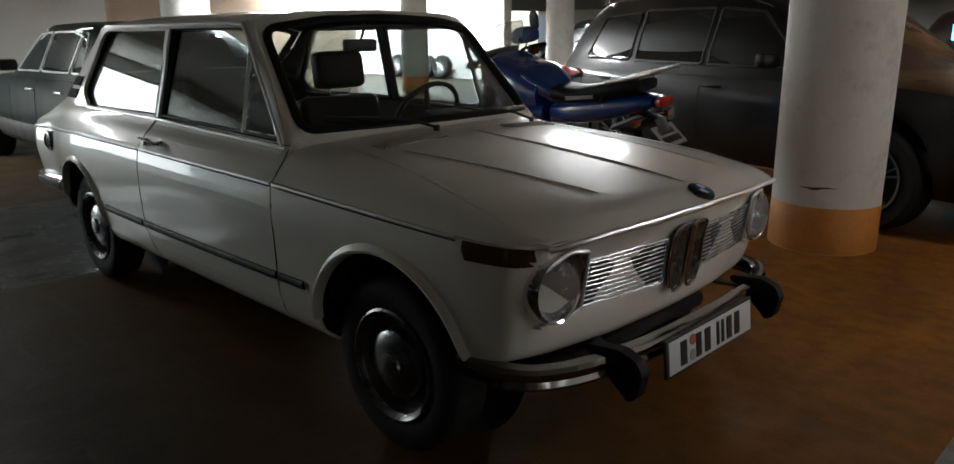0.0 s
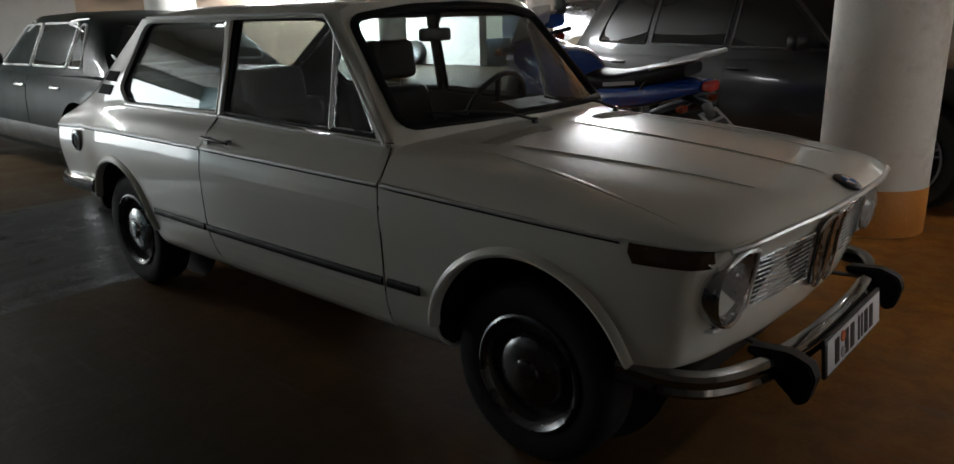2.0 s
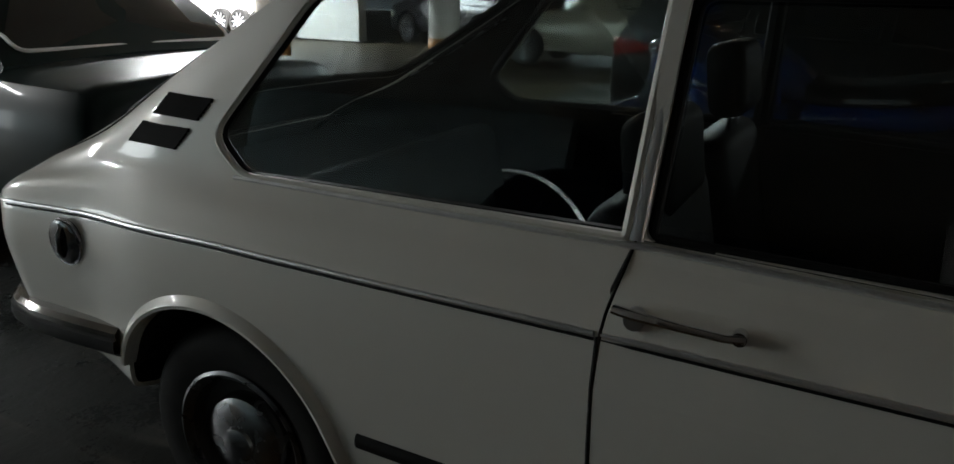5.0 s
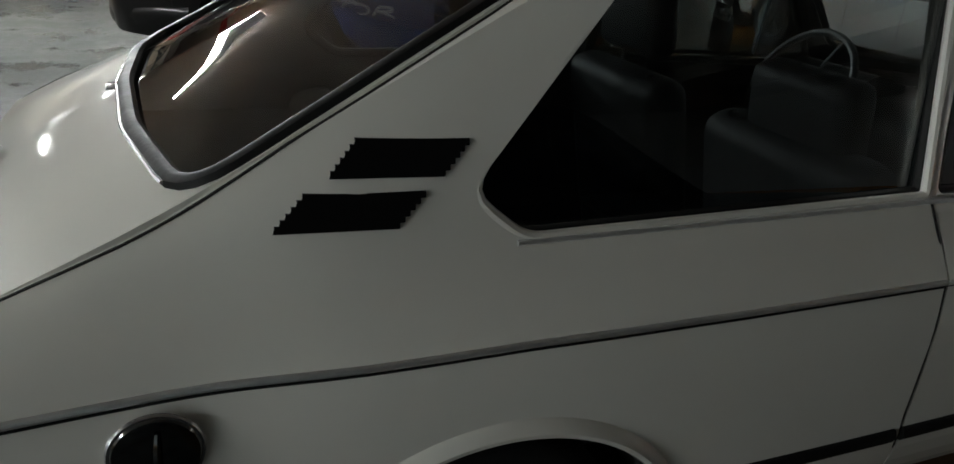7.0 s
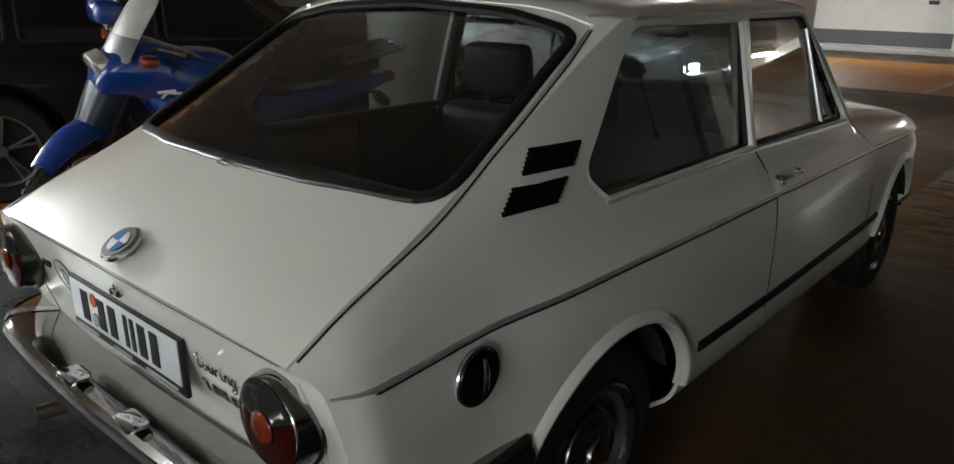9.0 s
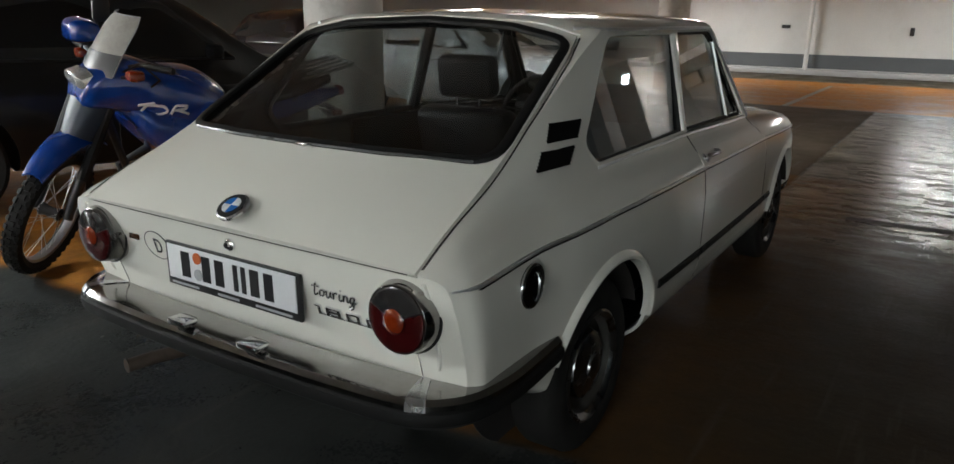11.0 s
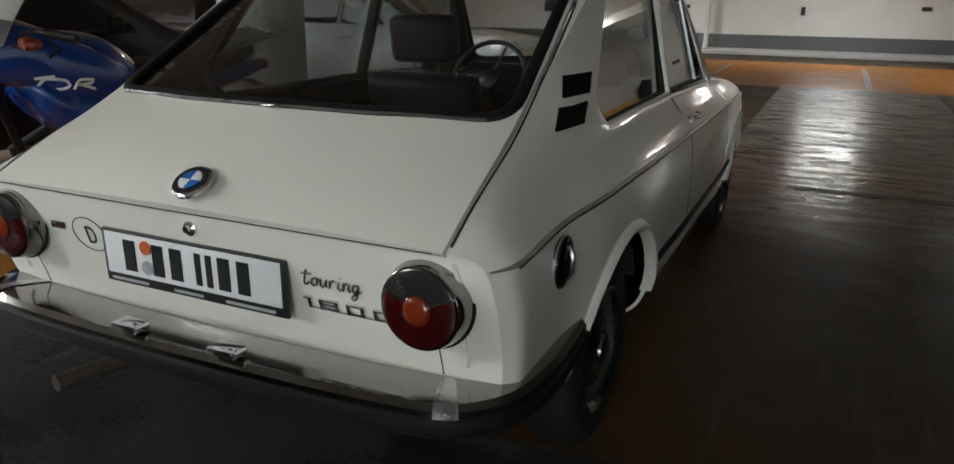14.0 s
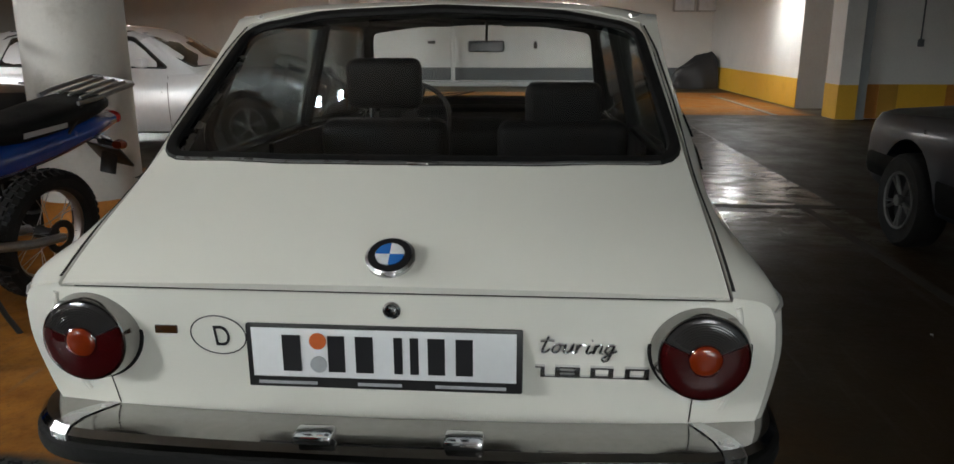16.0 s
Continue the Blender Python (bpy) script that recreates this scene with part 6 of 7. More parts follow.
            part("roof_rail", bm, M_DULLCHROME, th, "bright roof rail")
    return th


SEDAN_BODY = [(-1.05, .36, .82, .76), (-.98, .30, .90, .83), (-.55, .27, .93, .89), (0, .24, .95, .905), (1.5, .22, .95, .91), (2.4, .24, .93, .905), (3.0, .27, .88, .895), (3.55, .30, .83, .86), (3.74, .36, .74, .80)]
SEDAN_CABIN = [(-.42, .90, .955, .80, .74), (.12, .90, 1.37, .83, .60), (.5, .90, 1.415, .84, .615), (1.2, .90, 1.42, .84, .615), (1.48, .90, 1.39, .84, .605), (2.15, .88, .935, .83, .75)]
SEDAN_WINDOWS = [[(.03, .985), (.25, .985), (.27, 1.32), (.2, 1.32)], [(.30, .985), (1.03, .985), (1.03, 1.335), (.32, 1.335)], [(1.08, .985), (1.86, .975), (1.52, 1.32), (1.08, 1.335)]]
M_GREEN = mat("dark green paint", (0.003, 0.011, 0.011), 0.4, vary=0.05, scale=2, fine=20, coat=0.22, coat_rough=0.06, spec=0.2)
M_BRIGHTTRIM = mat("bright window trim", (0.86, 0.87, 0.88), 0.38, 0.55, vary=0.06)
M_CLAD = mat("grey cladding", (0.065, 0.064, 0.06), 0.45, vary=0.06)
parked_car("parked_sedan", "dark green saloon car with grey side cladding, parked", pose(-2.70, 1.0, -.036, 0, 0, 180), M_GREEN, SEDAN_BODY, SEDAN_CABIN, SEDAN_WINDOWS, .42,
           ((0, 2.94), .32, .81, .20, .20, "disc"), cladding=M_CLAD, trim=M_BRIGHTTRIM)
SUV_BODY = [(-.98, .40, .90, .80), (-.90, .32, .96, .87), (-.1, .27, .985, .90), (1.3, .25, .98, .905), (2.3, .25, .97, .90), (2.95, .24, .93, .885), (3.30, .24, .85, .83), (3.42, .28, .72, .74)]
SUV_CABIN = [(-.92, .92, .99, .82, .76), (-.64, .92, 1.48, .85, .64), (-.25, .92, 1.56, .86, .665), (.8, .92, 1.575, .86, .67), (1.4, .92, 1.535, .86, .66), (2.35, .90, .975, .85, .75)]
SUV_WINDOWS = [[(-.52, 1.03), (.12, 1.02), (.14, 1.43), (-.38, 1.40)], [(.20, 1.02), (1.02, 1.01), (1.02, 1.445), (.20, 1.445)], [(1.08, 1.01), (2.0, 1.0), (1.50, 1.405), (1.08, 1.445)]]
M_BROWN = mat("dark brown metallic paint", (0.006, 0.0055, 0.0055), 0.35, 0.2, vary=0.05, scale=2, fine=20, coat=0.4, coat_rough=0.08, spec=0.3)
suv = parked_car("parked_suv", "dark brown sport utility car with roof rails, parked on the floor", pose(.40, 4.705, -.006, 0, 0, -17), M_BROWN, SUV_BODY, SUV_CABIN, SUV_WINDOWS, .48,
           ((0, 2.6), .345, .80, .22, .225, "spokes"), roof_rails=True, trim=M_BLACK, tail_f=.93, alloy=M_GREYALLOY)
for s in (-1, 1):
    bm = bmesh.new()
    rows = []
    for x, y, z0, z1 in ((-.96, .79, .80, .945), (-.91, .872, .81, .94), (-.78, .893, .83, .93), (-.62, .897, .855, .915), (-.54, .896, .875, .895)):
        rows.append([bm.verts.new((x, (y - .05) * s, z0)), bm.verts.new((x - .012, (y + .006) * s, z0)), bm.verts.new((x - .014, y * s + .008 * s, (z0 + z1) / 2)), bm.verts.new((x - .012, (y - .004) * s, z1)), bm.verts.new((x, (y - .06) * s, z1))])
    for p, q in zip(rows, rows[1:]):
        for k in range(4):
            bm.faces.new((p[k], p[k + 1], q[k + 1], q[k]))
    bm.faces.new(rows[0]), bm.faces.new(rows[-1])
    part("tail_light", bm, M_REDLAMP, suv, "red wrap-round tail light", 50)
for s in (-1, 1):
    bm = bmesh.new()
    rows = []
    for x, y, z0, z1 in ((3.05, .878, .785, .80), (3.14, .866, .725, .812), (3.24, .846, .690, .805), (3.33, .800, .670, .785), (3.385, .72, .660, .755), (3.41, .62, .675, .715)):
        rows.append([bm.verts.new((x, (y - .06) * s, z0)), bm.verts.new((x + .006, (y + .004) * s, z0)), bm.verts.new((x + .010, (y + .008) * s, (z0 + z1) / 2)), bm.verts.new((x + .004, (y - .006) * s, z1)), bm.verts.new((x - .01, (y - .07) * s, z1))])
    for p, q in zip(rows, rows[1:]):
        for k in range(4):
            bm.faces.new((p[k], p[k + 1], q[k + 1], q[k]))
    bm.faces.new(rows[0]), bm.faces.new(rows[-1])
    lamp = part("headlight", bm, M_DARKGLASS, suv, "clear wrap-round headlight", 50)
    for x, y, z, r in ((3.20, .838, .752, .026), (3.315, .79, .73, .030)):
        bm = bmesh.new()
        bmesh.ops.create_uvsphere(bm, u_segments=14, v_segments=8, radius=r, matrix=Matrix.Translation((x, y * s, z)))
        part("reflector", bm, M_LAMPGLASS, lamp)
HATCH_BODY = [(-.72, .36, .84, .76), (-.66, .30, .90, .82), (-.1, .25, .93, .86), (1.2, .22, .93, .87), (2.2, .24, .91, .865), (2.8, .27, .86, .85), (3.2, .31, .80, .80), (3.32, .38, .70, .72)]
HATCH_CABIN = [(-.68, .89, .95, .79, .73), (-.42, .89, 1.33, .81, .60), (0, .89, 1.40, .82, .61), (.8, .89, 1.42, .82, .615), (1.2, .89, 1.38, .82, .605), (2.0, .87, .92, .80, .72)]
HATCH_WINDOWS = [[(-.28, .98), (.30, .97), (.32, 1.30), (-.16, 1.28)], [(.36, .97), (1.0, .97), (1.0, 1.32), (.38, 1.32)], [(1.06, .97), (1.70, .96), (1.28, 1.29), (1.06, 1.32)]]
M_SILVER = car_paint("silver paint", (0.62, 0.63, 0.65), 0.3)
M_BLACKCAR = car_paint("black paint", (0.006, 0.005, 0.008), 0.1)
M_BEAM = lamp_glow("lit headlight", (0.80, 0.92, 1.0), 22.0)
M_PLUM = mat("very dark blue paint", (0.003, 0.005, 0.010), 0.35, vary=0.05, scale=2, fine=20, coat=0.22, coat_rough=0.05, spec=0.2)
M_BEIGECAR = car_paint("pale gold paint", (0.45, 0.40, 0.32), 0.5)
M_WHITECAR = car_paint("white paint", (0.70, 0.70, 0.70), 0.0)
silver = parked_car("parked_hatchback", "silver hatchback with spoked alloy wheels standing in the garage", pose(6.98, 5.55, -.006, 0, 0, -90), M_SILVER, HATCH_BODY, HATCH_CABIN, HATCH_WINDOWS, .45,
           ((0, 2.6), .32, .76, .20, .21, "spokes"), trim=M_BLACK)
for ob in silver.children:
    if ob.name.startswith("headlight"):
        ob.data.materials.clear()
        ob.data.materials.append(M_BEAM)
        c = sum((Vector(v.co) for v in ob.data.vertices), Vector()) / len(ob.data.vertices)
        lamp_ob = new("headlight_beam", bpy.data.lights.new("headlight_beam", "SPOT"))
        lamp_ob.data.energy, lamp_ob.data.color, lamp_ob.data.spot_size, lamp_ob.data.spot_blend, lamp_ob.data.shadow_soft_size = 70, (0.80, 0.92, 1.0), radians(80), .5, .05
        at = silver.matrix_world @ (c + Vector((.10, 0, 0)))
        lamp_ob.matrix_world = look(at, at + Vector((.15, -1, -.62)))
GOLF_BODY = [(-.70, .36, .82, .74), (-.66, .30, .86, .79), (-.1, .25, .87, .815), (1.2, .22, .87, .82), (2.0, .24, .86, .82), (2.7, .27, .82, .81), (3.05, .31, .80, .79), (3.14, .36, .74, .76)]
GOLF_CABIN = [(-.66, .84, .90, .76, .70), (-.42, .84, 1.30, .78, .60), (0, .84, 1.37, .79, .61), (.8, .84, 1.39, .79, .61), (1.15, .84, 1.36, .79, .605), (1.85, .82, .87, .77, .70)]
GOLF_WINDOWS = [[(-.30, .93), (.28, .92), (.30, 1.27), (-.20, 1.25)], [(.34, .92), (.94, .92), (.94, 1.29), (.36, 1.29)], [(1.0, .92), (1.58, .91), (1.22, 1.26), (1.0, 1.29)]]
parked_car("parked_compact", "dark blue compact hatchback with older alloy wheels, parked on the floor", pose(.16, -3.33, -.006), M_PLUM, GOLF_BODY, GOLF_CABIN, GOLF_WINDOWS, .46,
           ((0, 2.47), .29, .745, .185, .175, "spokes"), cladding=M_VENT, trim=M_BLACK, alloy=M_GREYALLOY)
wagon = parked_car("parked_wagon", "black car parked in the unlit bay behind the columns", pose(1.9, 10.4, -.006), M_BLACKCAR, SUV_BODY, SUV_CABIN, SUV_WINDOWS, .46, ((0, 2.6), .33, .80, .2, .21, "spokes"), detail=False)
parked_car("parked_car", "dark hatchback parked behind the column", pose(6.95, 7.75, -.006), M_BLACKCAR, HATCH_BODY, HATCH_CABIN, HATCH_WINDOWS, .45, ((0, 2.6), .32, .76, .20, .21, "spokes"), detail=False)
parked_car("parked_saloon", "pale gold saloon car parked at the back", pose(-1.6, 11.4, -.006, 0, 0, 180), M_BEIGECAR, SEDAN_BODY, SEDAN_CABIN, SEDAN_WINDOWS, .44, ((0, 2.8), .32, .80, .20, .205, "spokes"), trim=M_BLACK)
parked_car("parked_estate", "black car parked beside the bright court", pose(-6.3, 13.9, -.006, 0, 0, 160), M_BLACKCAR, SUV_BODY, SUV_CABIN, SUV_WINDOWS, .46, ((0, 2.6), .33, .80, .2, .21, "spokes"), detail=False)
# added glowing box that stands in for a cyan patch of light at the window
bm = bmesh.new()
box(bm, (-.36, -.86, 1.22), (.17, .02, .20), .006)
part("cyan_patch", bm, lamp_glow("cyan glow", (0.10, 0.65, 0.80), 1.6), wagon, "small glowing cyan display in the window")
VAN_CABIN = [(-.88, .98, 1.2, .84, .80), (-.85, .98, 1.75, .86, .74), (-.3, .98, 1.80, .87, .75), (1.2, .98, 1.80, .87, .75), (1.9, .98, 1.70, .87, .72), (2.7, .95, 1.03, .85, .75)]
VAN_WINDOWS = [[(.1, 1.12), (1.02, 1.10), (1.02, 1.62), (.1, 1.62)], [(1.10, 1.10), (2.25, 1.08), (1.85, 1.58), (1.10, 1.62)]]
parked_car("parked_van", "white van parked far behind in the garage", pose(-8.3, 26.0, -.006, 0, 0, 180), M_WHITECAR, SUV_BODY, VAN_CABIN, VAN_WINDOWS, .46, ((0, 2.6), .33, .80, .2, .21, "spokes"), detail=False)
parked_car("parked_van", "white car parked far behind in the garage", pose(-12.6, 26.5, -.006, 0, 0, 0), M_WHITECAR, HATCH_BODY, HATCH_CABIN, HATCH_WINDOWS, .46, ((0, 2.6), .32, .76, .2, .21, "spokes"), detail=False)

# ---- motorbike ----
M_BIKEBLUE = mat("glossy blue plastic", (0.002, 0.040, 0.24), 0.22, vary=0.06, scale=4, coat=1.0, coat_rough=0.04)
M_SCREEN = mat("scratched clear plastic", (0.60, 0.57, 0.52), 0.35, vary=0.15, scale=12, alpha=0.62)
M_CLEARBRIGHT = mat("faceted clear lamp", (0.75, 0.76, 0.76), 0.12, 0.75, vary=0.35, scale=28, fine=70, bump=0.5, bump_scale=35)
M_ENGINE = mat("dark cast metal", (0.05, 0.05, 0.052), 0.5, 0.6, vary=0.2, scale=20, bump=0.2)
M_ALU = mat("grey aluminium bar", (0.42, 0.42, 0.43), 0.38, 0.9, vary=0.1, scale=15)
bike = thing("motorbike", "blue enduro motorbike leaning on its side stand, front wheel turned", "motorbike", m=pose(1.36, 2.20, -.006, 0, 0, 171.5) @ pose(0, 0, 0, -9))


def loft(bm, rings, seg=20, power=2.6, caps=True):
    """Rings of (x, y, z, half width, half height, tilt)."""
    made = []
    for x, y, z, w, h, tilt in rings:
        ring = []
        for k in range(seg):
            a = 2 * math.pi * k / seg
            c, s = math.cos(a), math.sin(a)
            u, v = math.copysign(abs(c) ** (2 / power), c) * w, math.copysign(abs(s) ** (2 / power), s) * h
            ring.append(bm.verts.new((x + v * math.sin(tilt), y + u, z + v * math.cos(tilt))))
        made.append(ring)
    for p, q in zip(made, made[1:]):
        for k in range(seg):
            bm.faces.new((p[k], p[(k + 1) % seg], q[(k + 1) % seg], q[k]))
    if caps:
        bm.faces.new(made[0]), bm.faces.new(made[-1])


def smooth_rings(rings, steps=5):
    a = np.array(rings, float)
    n = np.arange(len(a), dtype=float)
    q = np.linspace(0, len(a) - 1, (len(a) - 1) * steps + 1)
    return np.stack([pchip(n, a[:, c], q) for c in range(6)], 1)


def bike_part(name, rings, material, label="", power=2.6, steps=5):
    bm = bmesh.new()
    loft(bm, smooth_rings(rings, steps), 20, power)
    return part(name, bm, material, bike, label, 50)


def bike_wheel(m, r, w, rim_r):
    bm = bmesh.new()
    lathe(bm, [(rim_r, -.03), (rim_r + .02, -w * .46), (r - .04, -w * .5), (r - .012, -w * .36), (r - .006, 0), (r - .012, w * .36), (r - .04, w * .5), (rim_r + .02, w * .46), (rim_r, .03)], m, 56)
    tyre = part("wheel", bm, M_TYRE, bike, "black knobbly tyre")
    bm = bmesh.new()
    for k in range(46):
        a = 2 * math.pi * k / 46
        for o, t in ((-.3, .5), (0, 0), (.3, .5)):
            aa = a + t * 2 * math.pi / 46
            mm = m @ Matrix.Rotation(aa, 4, "Z") @ Matrix.Translation((r - .010 - abs(o) * .02, 0, o * w)) @ pose(0, 0, 0, 0, -o * 90)
            box(bm, (0, 0, 0), (.020, .026, w * .22), 0, None)
            for v in bm.verts[-8:]:
                v.co = mm @ v.co
    tagged(part("tread_rubber", bm, M_TYRE, tyre, "", 0), kind="stuff")
    bm = bmesh.new()
    lathe(bm, [(rim_r + .006, -.028), (rim_r - .010, -.022), (rim_r - .014, 0), (rim_r - .010, .022), (rim_r + .006, .028)], m, 44)
    part("rim", bm, M_ALU, tyre)
    bm = bmesh.new()
    lathe(bm, [(.02, -.06), (.035, -.05), (.028, -.02), (.028, .02), (.035, .05), (.02, .06)], m, 18)
    part("hub", bm, M_ENGINE, tyre)
    for k in range(24):
        a = 2 * math.pi * k / 24
        s = 1 if k % 2 else -1
        b = a + .35 * (1 if k % 4 < 2 else -1)
        bm = bmesh.new()
        tube(bm, [m @ Vector((.033 * math.cos(a), .033 * math.sin(a), .045 * s)), m @ Vector(((rim_r - .012) * math.cos(b), (rim_r - .012) * math.sin(b), 0))], .0019, 5)
        part("spoke", bm, M_ALU, tyre)
    return tyre


BAR = pose(1.07, 0, 0, 0, 0, 10) @ Matrix.Translation((-1.07, 0, 0))
STEER = Matrix.Translation((1.12, 0, .96)) @ pose(0, 0, 0, 0, -23) @ pose(0, 0, 0, 0, 0, 41) @ pose(0, 0, 0, 0, 23) @ Matrix.Translation((-1.12, 0, -.96))
bike_wheel(pose(0, 0, .325, 90), .325, .13, .225)
front = STEER @ pose(1.41, 0, .345, 90)
bike_wheel(front, .345, .095, .275)


def bp(x, y, z):
    return BAR @ Vector((x, y, z))


def sp(x, y, z):
    return STEER @ Vector((x, y, z))


for s in (-1, 1):
    bm = bmesh.new()
    tube(bm, [sp(1.40, .085 * s, .33), sp(1.295, .085 * s, .60)], .026, 12)
    leg = part("fork_leg", bm, M_BLACK, bike)
    bm = bmesh.new()
    tube(bm, [sp(1.31, .085 * s, .56), sp(1.12, .085 * s, 1.02)], .020, 12)
    part("stanchion", bm, M_BLACK, leg)
    bm = bmesh.new()
    tube(bm, [sp(1.318, .09 * s, .54), sp(1.16, .092 * s, .93)], .031, 10)
    part("gaiter", bm, M_RUBBER, leg)
# high front mudguard
bm = bmesh.new()
rows = []
for t in np.linspace(0, 1, 14):
    a = radians(58 + 80 * t)
    x, z = 1.41 + .40 * math.cos(a), .345 + .385 * math.sin(a) + .10 * t
    w = .092 * (1 - .45 * (1 - t) ** 2)
    rows.append([bm.verts.new(sp(x, y * w, z - abs(y) ** 2 * .03)) for y in (-1, -.6, 0, .6, 1)] + [bm.verts.new(sp(x - .004, y * w, z - .012 - abs(y) ** 2 * .03)) for y in (1, .6, 0, -.6, -1)])
for p, q in zip(rows, rows[1:]):
    for k in range(10):
        bm.faces.new((p[k], p[(k + 1) % 10], q[(k + 1) % 10], q[k]))
bm.faces.new(rows[0]), bm.faces.new(rows[-1])
part("front_mudguard", bm, M_BIKEBLUE, bike, "blue front mudguard")
bm = bmesh.new()
rows = []
for t in np.linspace(0, 1, 6):
    x, z, w = 1.30 - .12 * t, .70 + .24 * t, .075 + .030 * t
    rows.append([bm.verts.new(sp(x + .075 * (1 - u * u), u * w, z)) for u in (-1, -.6, 0, .6, 1)])
for p, q in zip(rows, rows[1:]):
    for k in range(4):
        bm.faces.new((p[k], p[k + 1], q[k + 1], q[k]))
part("fork_shroud", bm, mat("dark blue plastic", (0.002, 0.012, 0.03), 0.4, vary=0.1), bike, "dark blue fork shroud", 60)
bike_part("fairing", [(1.240, 0, .920, .080, .030, .3), (1.205, 0, .945, .118, .072, .3), (1.12, 0, .985, .155, .118, .2), (1.0, 0, .995, .188, .152, .1), (.87, 0, .950, .210, .160, 0), (.71, 0, .905, .212, .150, 0), (.54, 0, .87, .18, .095, 0)], M_BIKEBLUE, "glossy blue fairing", 3.4)
FAIRING = BVHTree.FromObject(bpy.data.objects["fairing"], bpy.context.evaluated_depsgraph_get())
bike_part("tank", [(.92, 0, .95, .10, .06, 0), (.82, 0, .985, .165, .10, 0), (.64, 0, .965, .175, .11, 0), (.48, 0, .90, .13, .085, 0), (.42, 0, .87, .09, .05, 0)], M_BIKEBLUE, "blue fuel tank")
bike_part("fairing_side", [(1.02, .0, .87, .15, .05, 0), (.93, 0, .80, .225, .11, 0), (.78, 0, .73, .235, .15, 0), (.62, 0, .72, .20, .13, 0), (.52, 0, .76, .15, .07, 0)], M_BIKEBLUE)
bike_part("headlight", [(1.238, 0, .995, .070, .050, .45), (1.226, 0, 1.0, .092, .068, .45), (1.16, 0, 1.01, .104, .082, .45)], M_CLEARBRIGHT, "square headlight lens", 4)


def screen_sheet(t0, t1, n, off, wide):
    bm = bmesh.new()
    rows = []
    for t in np.linspace(t0, t1, n):
        x, z = 1.175 - .13 * t - .04 * t * t + off, 1.065 + .285 * t
        w = .168 * (1 - .06 * t - .15 * max(t - .7, 0) ** 2 * 17) * wide
        rows.append([bm.verts.new((x - .06 * abs(y) ** 2, y * w, z)) for y in np.linspace(-1, 1, 11)])
    for p, q in zip(rows, rows[1:]):
        for k in range(10):
            bm.faces.new((p[k], p[k + 1], q[k + 1], q[k]))
    return bm


scr = part("windscreen", screen_sheet(0, 1, 13, 0, 1), M_SCREEN, bike, "scratched clear windscreen", 60)
part("screen_mount", screen_sheet(-.03, .36, 6, .004, 1.02), M_BLACK, scr)
bm = bmesh.new()
outline = screen_sheet(0, 1, 13, 0, 1)
edge = [v.co.copy() for v in outline.verts]
outline.free()
tube(bm, [edge[11 * k] for k in range(13)] + edge[12 * 11 + 1:12 * 11 + 10] + [edge[11 * k + 10] for k in range(12, -1, -1)], .0035, 5)
part("screen_edge", bm, M_SEAL_G, scr)
# instruments and cables behind the screen
bm = bmesh.new()
box(bm, (1.06, 0, 1.10), (.10, .22, .08), .02, pose(0, 0, 0, 0, 0))
part("instrument_panel", bm, M_BLACK, bike)
for y in (-.10, .02, .12):
    bm = bmesh.new()
    tube(bm, [(1.10, y, 1.05), (1.0, y * 1.8, 1.14), (.92, y * 2.2, 1.06), (.95, y, .95)], .006, 5)
    part("cable", bm, M_RUBBER, bike)
bm = bmesh.new()
tube(bm, [bp(.98, -.40, 1.13), bp(1.03, -.22, 1.13), bp(1.07, -.08, 1.08), bp(1.07, .08, 1.08), bp(1.03, .22, 1.13), bp(.98, .40, 1.13)], .012, 10)
bar = part("handlebar", bm, M_BLACK, bike)
